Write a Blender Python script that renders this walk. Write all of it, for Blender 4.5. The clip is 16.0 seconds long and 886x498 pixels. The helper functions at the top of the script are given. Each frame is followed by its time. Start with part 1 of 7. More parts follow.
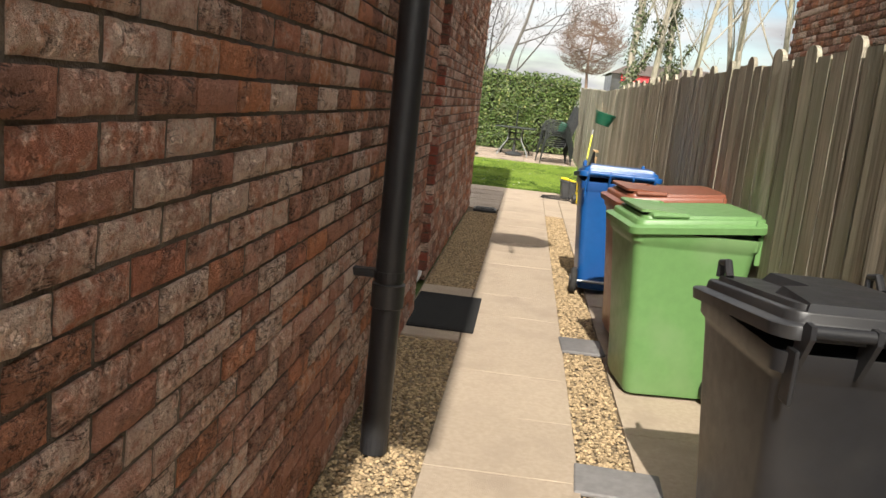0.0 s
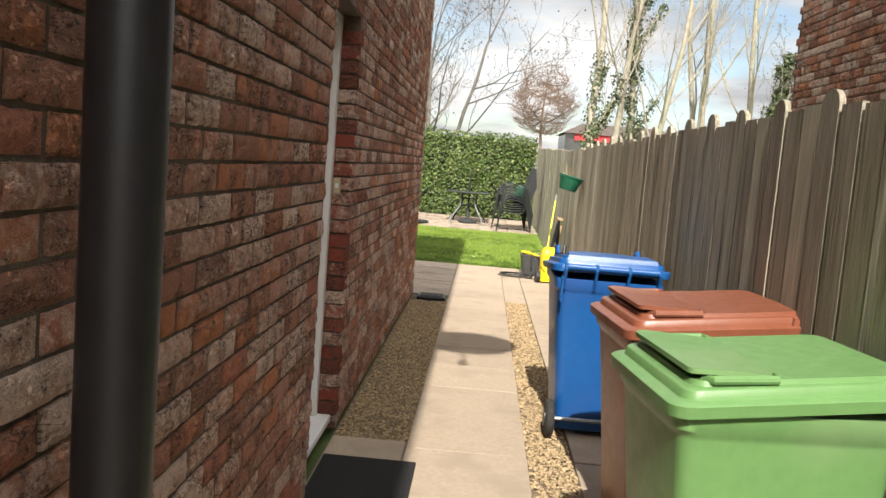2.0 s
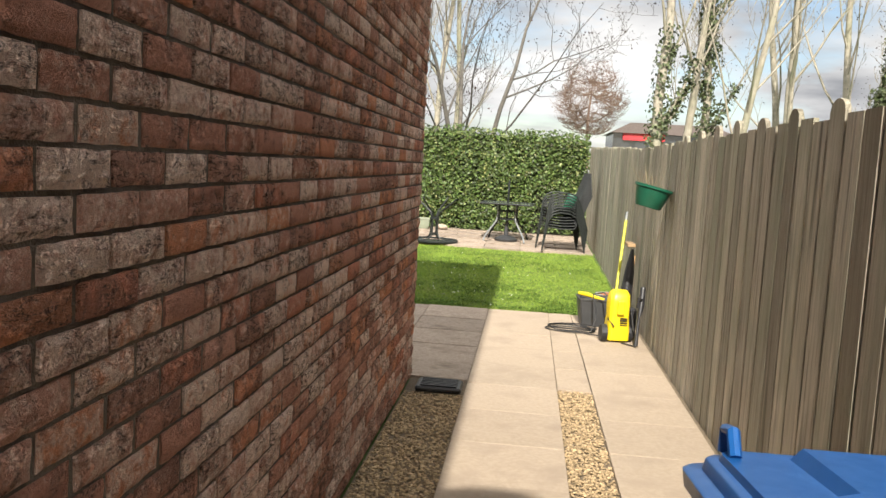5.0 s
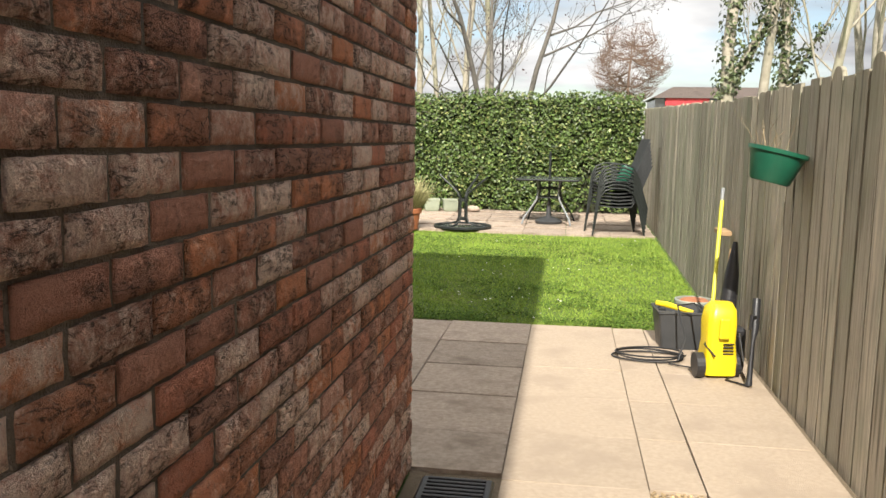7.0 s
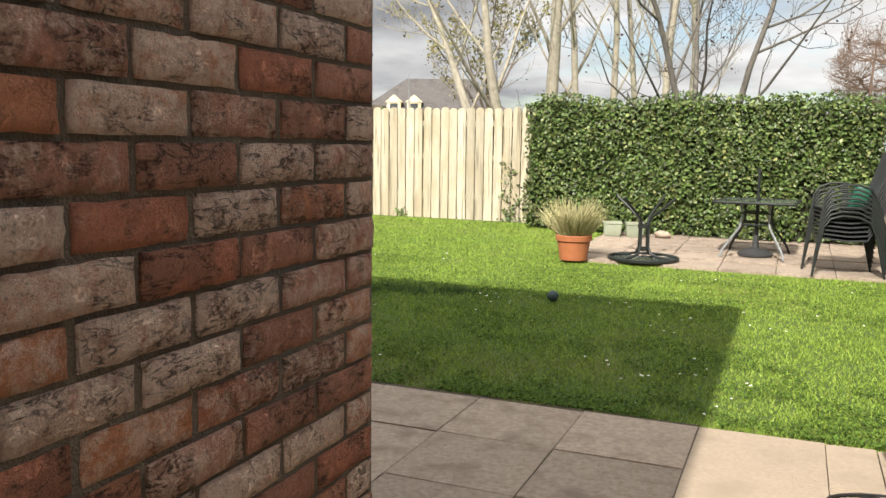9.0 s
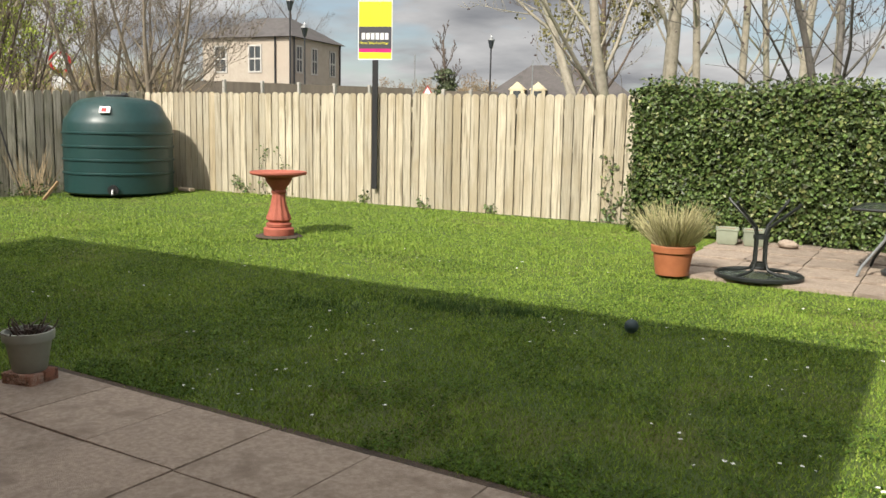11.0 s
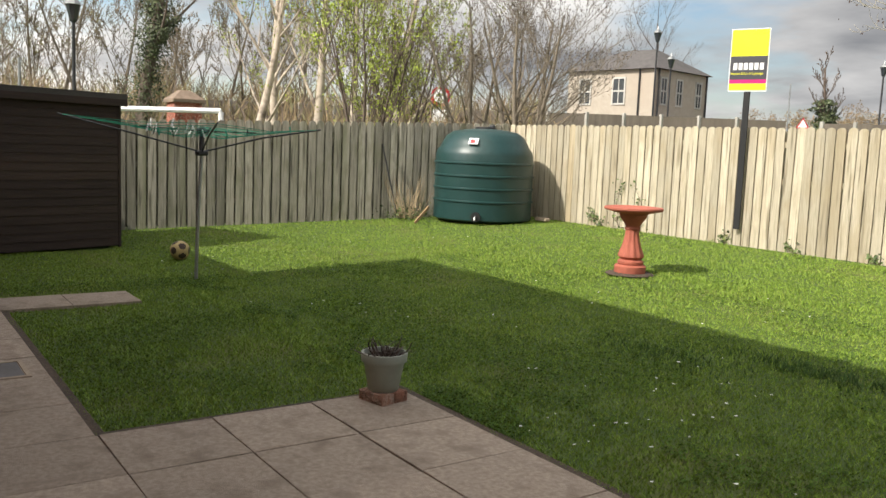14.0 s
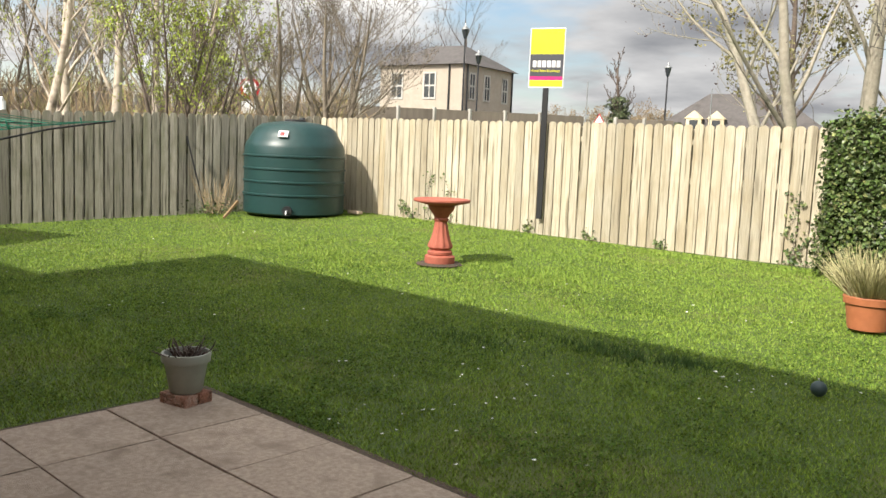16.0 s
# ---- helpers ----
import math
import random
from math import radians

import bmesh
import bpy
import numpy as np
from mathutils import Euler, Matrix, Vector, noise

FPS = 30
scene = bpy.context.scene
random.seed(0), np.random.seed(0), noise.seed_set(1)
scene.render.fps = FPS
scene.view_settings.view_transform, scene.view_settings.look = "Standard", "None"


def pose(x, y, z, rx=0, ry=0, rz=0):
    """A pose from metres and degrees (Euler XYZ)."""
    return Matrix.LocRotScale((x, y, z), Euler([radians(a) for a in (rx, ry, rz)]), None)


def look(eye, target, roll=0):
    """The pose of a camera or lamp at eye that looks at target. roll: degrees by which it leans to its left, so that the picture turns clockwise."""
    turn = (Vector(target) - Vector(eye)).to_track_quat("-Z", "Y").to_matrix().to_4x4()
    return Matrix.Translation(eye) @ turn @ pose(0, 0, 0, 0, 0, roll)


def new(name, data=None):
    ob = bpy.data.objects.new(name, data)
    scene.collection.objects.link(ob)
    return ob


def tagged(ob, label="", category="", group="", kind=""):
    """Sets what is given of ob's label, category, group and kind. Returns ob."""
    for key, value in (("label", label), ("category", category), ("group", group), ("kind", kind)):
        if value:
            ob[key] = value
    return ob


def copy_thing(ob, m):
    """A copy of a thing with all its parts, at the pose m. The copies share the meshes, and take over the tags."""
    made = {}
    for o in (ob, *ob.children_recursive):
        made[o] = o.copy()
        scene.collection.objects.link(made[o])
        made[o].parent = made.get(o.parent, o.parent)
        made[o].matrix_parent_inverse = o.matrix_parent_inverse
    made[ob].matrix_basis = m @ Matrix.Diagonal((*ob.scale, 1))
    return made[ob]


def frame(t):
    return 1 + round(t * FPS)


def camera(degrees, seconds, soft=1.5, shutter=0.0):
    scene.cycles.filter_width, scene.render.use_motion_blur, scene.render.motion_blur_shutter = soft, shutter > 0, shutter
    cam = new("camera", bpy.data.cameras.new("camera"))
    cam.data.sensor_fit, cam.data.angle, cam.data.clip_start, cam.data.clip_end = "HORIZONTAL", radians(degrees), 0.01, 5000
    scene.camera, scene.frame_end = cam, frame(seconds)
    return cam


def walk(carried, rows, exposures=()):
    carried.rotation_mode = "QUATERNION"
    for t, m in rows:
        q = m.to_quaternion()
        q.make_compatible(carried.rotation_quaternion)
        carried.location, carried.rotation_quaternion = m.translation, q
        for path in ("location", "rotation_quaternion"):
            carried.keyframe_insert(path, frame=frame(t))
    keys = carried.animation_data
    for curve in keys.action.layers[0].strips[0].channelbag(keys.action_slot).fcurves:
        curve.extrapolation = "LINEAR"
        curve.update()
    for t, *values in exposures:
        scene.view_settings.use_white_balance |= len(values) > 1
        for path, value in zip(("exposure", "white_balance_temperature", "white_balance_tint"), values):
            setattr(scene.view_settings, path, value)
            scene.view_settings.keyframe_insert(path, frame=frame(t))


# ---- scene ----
cam = camera(55.6, 16.0)
PATH = [
    (0, (0.05, 0.511, 1.412), (-0.115, 2.471, 1.053), 6.0),
    (0.5, (0.156, 0.974, 1.43), (-0.131, 2.927, 1.108), 3.4),
    (1, (0.163, 1.484, 1.455), (0.034, 3.465, 1.217), 3.9),
    (1.5, (0.159, 1.953, 1.454), (0.072, 3.939, 1.239), 4.2),
    (2, (0.08, 2.503, 1.444), (-0.004, 4.491, 1.238), 4.6),
    (2.5, (0.08, 3.032, 1.429), (-0.021, 5.016, 1.198), 4.6),
    (3, (0.064, 3.632, 1.447), (-0.092, 5.615, 1.244), 3.5),
    (3.5, (0.119, 4.171, 1.468), (0.04, 6.163, 1.31), 2.8),
    (4, (0.128, 4.745, 1.472), (0.035, 6.734, 1.293), 3.0),
    (4.5, (0.119, 5.341, 1.493), (-0.014, 7.328, 1.302), 3.9),
    (4.7, (0.135, 5.551, 1.491), (-0.035, 7.534, 1.294), 4.0),
    (6.8, (0.023, 7.912, 1.405), (-0.222, 9.88, 1.148), 1.5),
    (7, (0.026, 8.112, 1.428), (-0.258, 10.074, 1.164), 1.0),
    (7.5, (0.086, 8.651, 1.411), (-0.39, 10.581, 1.186), 0.1),
    (8, (0.095, 9.218, 1.401), (-0.527, 11.107, 1.187), 1.0),
    (8.2, (0.13, 9.391, 1.427), (-0.564, 11.255, 1.21), 0.6),
    (10.3, (0.222, 11.068, 1.488), (-0.616, 12.862, 1.205), 0.9),
    (10.5, (0.201, 11.232, 1.486), (-0.716, 12.988, 1.204), 0.9),
    (11, (0.169, 11.486, 1.512), (-0.863, 13.176, 1.231), 1.2),
    (11.5, (0.081, 11.676, 1.525), (-1.11, 13.26, 1.251), 1.2),
    (12, (0.02, 11.727, 1.538), (-1.379, 13.135, 1.289), 0.8),
    (12.5, (0.001, 11.712, 1.543), (-1.496, 13.018, 1.315), 1.6),
    (13, (-0.031, 11.709, 1.547), (-1.602, 12.925, 1.319), 2.4),
    (13.5, (-0.039, 11.704, 1.545), (-1.64, 12.881, 1.314), 2.5),
    (14, (-0.032, 11.699, 1.551), (-1.664, 12.832, 1.317), 2.3),
    (14.5, (-0.04, 11.698, 1.547), (-1.7, 12.789, 1.317), 2.2),
    (15, (-0.017, 11.708, 1.549), (-1.663, 12.822, 1.322), 2.0),
    (15.5, (-0.019, 11.725, 1.548), (-1.59, 12.941, 1.321), 2.1),
    (16, (0.019, 11.75, 1.549), (-1.329, 13.209, 1.317), 2.4),
]
walk(cam, [(t, look(eye, target, roll)) for t, eye, target, roll in PATH],
     [(0, 0.58), (1.5, 0.74), (3.5, 0.74), (4.7, 0.68), (7, 0.66), (8.2, 0.64), (10.5, 0.14), (12.5, 0.1), (13.5, 0.16), (14.5, 0.24), (16, 0.42)])

# ---- world, sun ----
SUN_EL, SUN_K = 40.6, 0.02
world = bpy.data.worlds.new("sky")
scene.world = world
world.use_nodes = True


def make_sky():
    nt = world.node_tree
    nt.nodes.clear()
    N, L = nt.nodes.new, nt.links.new
    out, bg = N("ShaderNodeOutputWorld"), N("ShaderNodeBackground")
    sky = N("ShaderNodeTexSky")
    sky.sky_type, sky.sun_disc = "NISHITA", False
    sky.sun_elevation, sky.sun_rotation = radians(SUN_EL), radians(180 + math.degrees(math.atan(SUN_K)))
    co, sep = N("ShaderNodeTexCoord"), N("ShaderNodeSeparateXYZ")
    L(co.outputs["Generated"], sep.inputs[0])
    add, dx, dy = N("ShaderNodeMath"), N("ShaderNodeMath"), N("ShaderNodeMath")
    mx = N("ShaderNodeMath")
    mx.operation, mx.inputs[1].default_value = "MAXIMUM", 0.0
    L(sep.outputs[2], mx.inputs[0])
    add.inputs[1].default_value = 0.16
    L(mx.outputs[0], add.inputs[0])
    for d, k in ((dx, 0), (dy, 1)):
        d.operation = "DIVIDE"
        L(sep.outputs[k], d.inputs[0])
        L(add.outputs[0], d.inputs[1])
    vec = N("ShaderNodeCombineXYZ")
    L(dx.outputs[0], vec.inputs[0])
    L(dy.outputs[0], vec.inputs[1])
    n1, n2 = N("ShaderNodeTexNoise"), N("ShaderNodeTexNoise")
    n1.inputs["Scale"].default_value, n1.inputs["Detail"].default_value, n1.inputs["Roughness"].default_value = 0.9, 7, 0.55
    n2.inputs["Scale"].default_value, n2.inputs["Detail"].default_value = 1.15, 9
    off = N("ShaderNodeVectorMath")
    off.inputs[1].default_value = (7.3, 2.1, 4.0)
    L(vec.outputs[0], n1.inputs["Vector"])
    L(vec.outputs[0], off.inputs[0])
    L(off.outputs[0], n2.inputs["Vector"])
    cover, shade = N("ShaderNodeValToRGB"), N("ShaderNodeValToRGB")
    cover.color_ramp.elements[0].position, cover.color_ramp.elements[1].position = 0.37, 0.52
    shade.color_ramp.elements[0].position, shade.color_ramp.elements[1].position = 0.34, 0.64
    shade.color_ramp.elements[0].color, shade.color_ramp.elements[1].color = (2.3, 2.4, 2.65, 1), (6.9, 6.9, 7.0, 1)
    L(n1.outputs[0], cover.inputs[0])
    L(n2.outputs[0], shade.inputs[0])
    mix = N("ShaderNodeMix")
    mix.data_type = "RGBA"
    L(cover.outputs[0], mix.inputs[0])
    L(sky.outputs[0], mix.inputs[6])
    L(shade.outputs[0], mix.inputs[7])
    # thin cloud scatters forward: it is brighter towards the sun than away from it
    dot, near, glow, lit = N("ShaderNodeVectorMath"), N("ShaderNodeMapRange"), N("ShaderNodeMix"), N("ShaderNodeVectorMath")
    dot.operation, lit.operation, glow.data_type = "DOT_PRODUCT", "MULTIPLY", "RGBA"
    e = radians(SUN_EL)
    dot.inputs[1].default_value = (-SUN_K * math.cos(e), -math.cos(e), math.sin(e))
    near.inputs[1].default_value, near.inputs[2].default_value = -0.55, 0.95
    glow.inputs[6].default_value, glow.inputs[7].default_value = (0.68, 0.67, 0.65, 1), (2.1, 2.0, 1.82, 1)
    L(co.outputs["Generated"], dot.inputs[0])
    L(dot.outputs["Value"], near.inputs[0])
    L(near.outputs[0], glow.inputs[0])
    L(mix.outputs[2], lit.inputs[0])
    L(glow.outputs[2], lit.inputs[1])
    L(lit.outputs[0], bg.inputs[0])
    bg.inputs[1].default_value = 0.147
    L(bg.outputs[0], out.inputs[0])


make_sky()
sun = new("sun", bpy.data.lights.new("sun", "SUN"))
sun.data.energy, sun.data.angle, sun.data.color = 5.0, radians(0.53), (1.0, 0.94, 0.84)
sun.matrix_world = look((-SUN_K * 20, -20, 20 * math.tan(radians(SUN_EL))), (0, 0, 0))


# ---- materials ----
def mat(name, c1, c2=None, scale=8.0, rough=0.7, bump=0.2, bscale=60.0, metal=0.0, vary=0.0, c3=None, big=1.2, stretch=None, spec=0.5, island=False, flat=0.0):
    """A procedural surface: two tones mixed by fine noise, a third by large stains, relief, and a tone that varies from piece to piece."""
    m = bpy.data.materials.new(name)
    m.use_nodes = True
    nt = m.node_tree
    N, L = nt.nodes.new, nt.links.new
    b = nt.nodes["Principled BSDF"]
    b.inputs["Roughness"].default_value, b.inputs["Metallic"].default_value = rough, metal
    b.inputs["Specular IOR Level"].default_value = spec
    c2 = c2 or tuple(v * 0.72 for v in c1)
    c3 = c3 or tuple(v * 0.6 for v in c1)
    co, mp = N("ShaderNodeTexCoord"), N("ShaderNodeMapping")
    info = N("ShaderNodeObjectInfo")
    L(co.outputs["Object"], mp.inputs[0])
    if stretch:
        mp.inputs["Scale"].default_value = stretch
    shift = N("ShaderNodeVectorMath")
    shift.operation = "MULTIPLY_ADD"
    rnd = info.outputs["Random"]
    if island:
        rnd = N("ShaderNodeNewGeometry").outputs["Random Per Island"]
    comb = N("ShaderNodeCombineXYZ")
    L(rnd, comb.inputs[0]), L(rnd, comb.inputs[1]), L(rnd, comb.inputs[2])
    L(comb.outputs[0], shift.inputs[0])
    shift.inputs[1].default_value = (37, 53, 71)
    L(mp.outputs[0], shift.inputs[2])
    fine, large = N("ShaderNodeTexNoise"), N("ShaderNodeTexNoise")
    fine.inputs["Scale"].default_value, fine.inputs["Detail"].default_value, fine.inputs["Roughness"].default_value = scale, 6, 0.62
    large.inputs["Scale"].default_value, large.inputs["Detail"].default_value = big, 4
    L(shift.outputs[0], fine.inputs[0]), L(shift.outputs[0], large.inputs[0])
    r1, r2 = N("ShaderNodeValToRGB"), N("ShaderNodeValToRGB")
    r1.color_ramp.elements[0].position, r1.color_ramp.elements[1].position = 0.35, 0.65
    r1.color_ramp.elements[0].color, r1.color_ramp.elements[1].color = (*c1, 1), (*c2, 1)
    r2.color_ramp.elements[0].position, r2.color_ramp.elements[1].position = 0.52, 0.72
    L(fine.outputs[0], r1.inputs[0]), L(large.outputs[0], r2.inputs[0])
    mix = N("ShaderNodeMix")
    mix.data_type = "RGBA"
    L(r2.outputs[0], mix.inputs[0]), L(r1.outputs[0], mix.inputs[6])
    mix.inputs[7].default_value = (*c3, 1)
    col = mix.outputs[2]
    if vary:
        hsv, ma = N("ShaderNodeHueSaturation"), N("ShaderNodeMapRange")
        L(rnd, ma.inputs[0])
        ma.inputs[3].default_value, ma.inputs[4].default_value = 1 - vary, 1 + vary
        L(ma.outputs[0], hsv.inputs["Value"]), L(col, hsv.inputs["Color"])
        col = hsv.outputs[0]
    L(col, b.inputs["Base Color"])
    mr = N("ShaderNodeMapRange")
    L(fine.outputs[0], mr.inputs[0])
    mr.inputs[3].default_value, mr.inputs[4].default_value = max(0.02, rough - 0.12), min(1, rough + 0.12)
    L(mr.outputs[0], b.inputs["Roughness"])
    if bump:
        bn, bp = N("ShaderNodeTexNoise"), N("ShaderNodeBump")
        bn.inputs["Scale"].default_value, bn.inputs["Detail"].default_value = bscale, 5
        L(shift.outputs[0], bn.inputs[0]), L(bn.outputs[0], bp.inputs["Height"])
        bp.inputs["Strength"].default_value, bp.inputs["Distance"].default_value = bump, 0.02
        L(bp.outputs[0], b.inputs["Normal"])
    return m


def brick_mat(name, island, tones):
    """Rustic hand-made brick: a tone per brick, whitish bloom and dark burnt patches, creased relief with shade painted
    into the folds.
    """
    m = bpy.data.materials.new(name)
    m.use_nodes = True
    nt = m.node_tree
    N, L = nt.nodes.new, nt.links.new
    b = nt.nodes["Principled BSDF"]
    b.inputs["Roughness"].default_value, b.inputs["Specular IOR Level"].default_value = 0.9, 0.25
    rnd = N("ShaderNodeNewGeometry").outputs["Random Per Island"] if island else N("ShaderNodeObjectInfo").outputs["Random"]
    ramp = N("ShaderNodeValToRGB")
    ramp.color_ramp.interpolation = "CONSTANT"
    el = ramp.color_ramp.elements
    for i, c in enumerate(tones):
        e = el[i] if i < 2 else el.new(0.5)
        e.position, e.color = i / len(tones), (*c, 1)
    L(rnd, ramp.inputs[0])
    co, comb, sh = N("ShaderNodeTexCoord"), N("ShaderNodeCombineXYZ"), N("ShaderNodeVectorMath")
    L(rnd, comb.inputs[0]), L(rnd, comb.inputs[1]), L(rnd, comb.inputs[2])
    sh.operation, sh.inputs[1].default_value = "MULTIPLY_ADD", (91, 37, 63)
    L(comb.outputs[0], sh.inputs[0]), L(co.outputs["Object"], sh.inputs[2])

    def noise_tex(scale, detail=6, rough=0.6, dist=0.0, stretch=None):
        n = N("ShaderNodeTexNoise")
        n.inputs["Scale"].default_value, n.inputs["Detail"].default_value = scale, detail
        n.inputs["Roughness"].default_value, n.inputs["Distortion"].default_value = rough, dist
        if stretch:
            mp = N("ShaderNodeMapping")
            mp.inputs["Scale"].default_value = stretch
            L(sh.outputs[0], mp.inputs[0]), L(mp.outputs[0], n.inputs[0])
        else:
            L(sh.outputs[0], n.inputs[0])
        return n.outputs[0]

    def calc(op, a, c=0.0, d=None):
        n = N("ShaderNodeMath")
        n.operation = op
        for i, v in enumerate((a, c, d)):
            if v is None:
                continue
            if isinstance(v, (int, float)):
                n.inputs[i].default_value = v
            else:
                L(v, n.inputs[i])
        return n.outputs[0]

    def ramp01(v, lo, hi):
        n = N("ShaderNodeMapRange")
        n.interpolation_type = "SMOOTHSTEP"
        n.inputs[1].default_value, n.inputs[2].default_value = lo, hi
        L(v, n.inputs[0])
        return n.outputs[0]

    def blend(fac, a, c):
        mx = N("ShaderNodeMix")
        mx.data_type = "RGBA"
        L(fac, mx.inputs[0]), L(a, mx.inputs[6])
        mx.inputs[7].default_value = (*c, 1)
        return mx.outputs[2]

    r2, r3 = calc("FRACT", calc("MULTIPLY", rnd, 7.13)), calc("FRACT", calc("MULTIPLY", rnd, 17.7))
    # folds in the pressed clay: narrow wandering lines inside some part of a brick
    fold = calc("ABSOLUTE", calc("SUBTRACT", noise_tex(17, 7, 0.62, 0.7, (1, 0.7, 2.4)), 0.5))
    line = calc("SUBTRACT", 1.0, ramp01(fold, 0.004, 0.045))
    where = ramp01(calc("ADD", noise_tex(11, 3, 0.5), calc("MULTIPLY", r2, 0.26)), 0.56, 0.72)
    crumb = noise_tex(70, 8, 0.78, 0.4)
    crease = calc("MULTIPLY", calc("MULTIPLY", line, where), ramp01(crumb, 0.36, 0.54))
    grain = noise_tex(190, 4, 0.7)
    bloom = ramp01(calc("ADD", noise_tex(26, 10, 0.80, 0.3), calc("MULTIPLY", r3, 0.32)), 0.60, 0.86)
    col = blend(calc("MULTIPLY", where, 0.5), ramp.outputs[0], (0.22, 0.125, 0.09))
    col = blend(calc("MULTIPLY", ramp01(noise_tex(34, 6, 0.7), 0.48, 0.75), 0.4), col, (0.26, 0.115, 0.075))
    col = blend(calc("MULTIPLY", bloom, 0.95), col, (0.84, 0.65, 0.52))
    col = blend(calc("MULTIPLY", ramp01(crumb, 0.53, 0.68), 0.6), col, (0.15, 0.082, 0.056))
    # near-black along the fold lines paints the shade inside them
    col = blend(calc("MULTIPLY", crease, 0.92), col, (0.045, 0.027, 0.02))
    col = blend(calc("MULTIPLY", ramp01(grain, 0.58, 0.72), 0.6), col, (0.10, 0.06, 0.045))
    L(col, b.inputs["Base Color"])
    b1, b2, b3 = N("ShaderNodeBump"), N("ShaderNodeBump"), N("ShaderNodeBump")
    for bp, st, ds in ((b1, 1.0, 0.045), (b2, 1.0, 0.036), (b3, 0.8, 0.005)):
        bp.inputs["Strength"].default_value, bp.inputs["Distance"].default_value = st, ds
    L(calc("SUBTRACT", 1.0, crease), b1.inputs["Height"]), L(crumb, b2.inputs["Height"]), L(grain, b3.inputs["Height"])
    L(b1.outputs[0], b2.inputs["Normal"]), L(b2.outputs[0], b3.inputs["Normal"]), L(b3.outputs[0], b.inputs["Normal"])
    return m


def wood_mat(name, c1, c2, dark, stain, vary):
    """Weathered upright boards: long grain streaks, knots, blotched stains, a tone for each board."""
    m = mat(name, c1, c2, 75, 0.92, 0.9, 150, vary=vary, c3=stain, big=2.6, stretch=(1, 1, 0.045), spec=0.2)
    nt = m.node_tree
    N, L = nt.nodes.new, nt.links.new
    b = nt.nodes["Principled BSDF"]
    col = b.inputs["Base Color"].links[0].from_socket
    geo, info = N("ShaderNodeTexCoord"), N("ShaderNodeObjectInfo")
    comb, sh = N("ShaderNodeCombineXYZ"), N("ShaderNodeVectorMath")
    L(info.outputs["Random"], comb.inputs[0]), L(info.outputs["Random"], comb.inputs[2])
    sh.operation, sh.inputs[1].default_value = "MULTIPLY_ADD", (41, 0, 67)
    L(comb.outputs[0], sh.inputs[0]), L(geo.outputs["Object"], sh.inputs[2])

    def layer(tex, scale, out, lo, hi, amount, tone, stretch):
        nonlocal col
        mp, n, r, k, mx = N("ShaderNodeMapping"), N(tex), N("ShaderNodeMapRange"), N("ShaderNodeMath"), N("ShaderNodeMix")
        mp.inputs["Scale"].default_value = stretch
        n.inputs["Scale"].default_value = scale
        if "Detail" in n.inputs:
            n.inputs["Detail"].default_value = 6
        L(sh.outputs[0], mp.inputs[0]), L(mp.outputs[0], n.inputs["Vector"]), L(n.outputs[out], r.inputs[0])
        r.inputs[1].default_value, r.inputs[2].default_value = lo, hi
        k.operation, k.inputs[1].default_value = "MULTIPLY", amount
        mx.data_type = "RGBA"
        L(r.outputs[0], k.inputs[0]), L(k.outputs[0], mx.inputs[0]), L(col, mx.inputs[6])
        mx.inputs[7].default_value = (*tone, 1)
        col = mx.outputs[2]

    layer("ShaderNodeTexNoise", 24, 0, 0.54, 0.70, 0.85, dark, (1, 1, 0.05))
    layer("ShaderNodeTexNoise", 3.2, 0, 0.48, 0.70, 0.65, stain, (1, 1, 0.6))
    layer("ShaderNodeTexVoronoi", 7.0, 0, 0.13, 0.06, 0.8, dark, (1, 1, 0.5))
    L(col, b.inputs["Base Color"])
    return m


TONES = ((0.58, 0.235, 0.145), (0.66, 0.28, 0.155), (0.48, 0.225, 0.15), (0.66, 0.275, 0.14), (0.54, 0.26, 0.175), (0.40, 0.205, 0.14), (0.62, 0.33, 0.235), (0.53, 0.215, 0.13))
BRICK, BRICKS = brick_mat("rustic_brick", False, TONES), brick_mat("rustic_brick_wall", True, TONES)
REDBRICK = brick_mat("smooth_red_brick", True, ((0.40, 0.095, 0.06), (0.35, 0.085, 0.056), (0.44, 0.11, 0.07)))
MORTAR = mat("mortar", (0.15, 0.118, 0.085), (0.105, 0.082, 0.06), 40, 0.95, 0.6, 200, big=3, c3=(0.085, 0.072, 0.063))
SLAB = mat("concrete_slab", (0.42, 0.335, 0.25), (0.36, 0.285, 0.21), 40, 0.9, 0.4, 260, vary=0.05, c3=(0.33, 0.26, 0.195), big=3.6)
SLABG = mat("patio_slab", (0.44, 0.355, 0.28), (0.31, 0.245, 0.19), 34, 0.92, 0.6, 200, vary=0.12, c3=(0.25, 0.195, 0.15), big=5.5)
GRIT = mat("grit", (0.26, 0.20, 0.13), (0.17, 0.13, 0.085), 60, 0.97, 0.8, 200)
SOIL = mat("soil", (0.055, 0.04, 0.028), (0.10, 0.07, 0.045), 25, 0.97, 0.8, 60)
GRAVEL = mat("gravel", (0.44, 0.32, 0.18), (0.31, 0.23, 0.13), 12, 0.85, 0.2, 200, vary=0.4, island=True, c3=(0.24, 0.17, 0.10))
TURF = mat("turf", (0.085, 0.125, 0.022), (0.055, 0.095, 0.017), 9, 0.95, 0.9, 90, c3=(0.14, 0.14, 0.04), big=0.8)
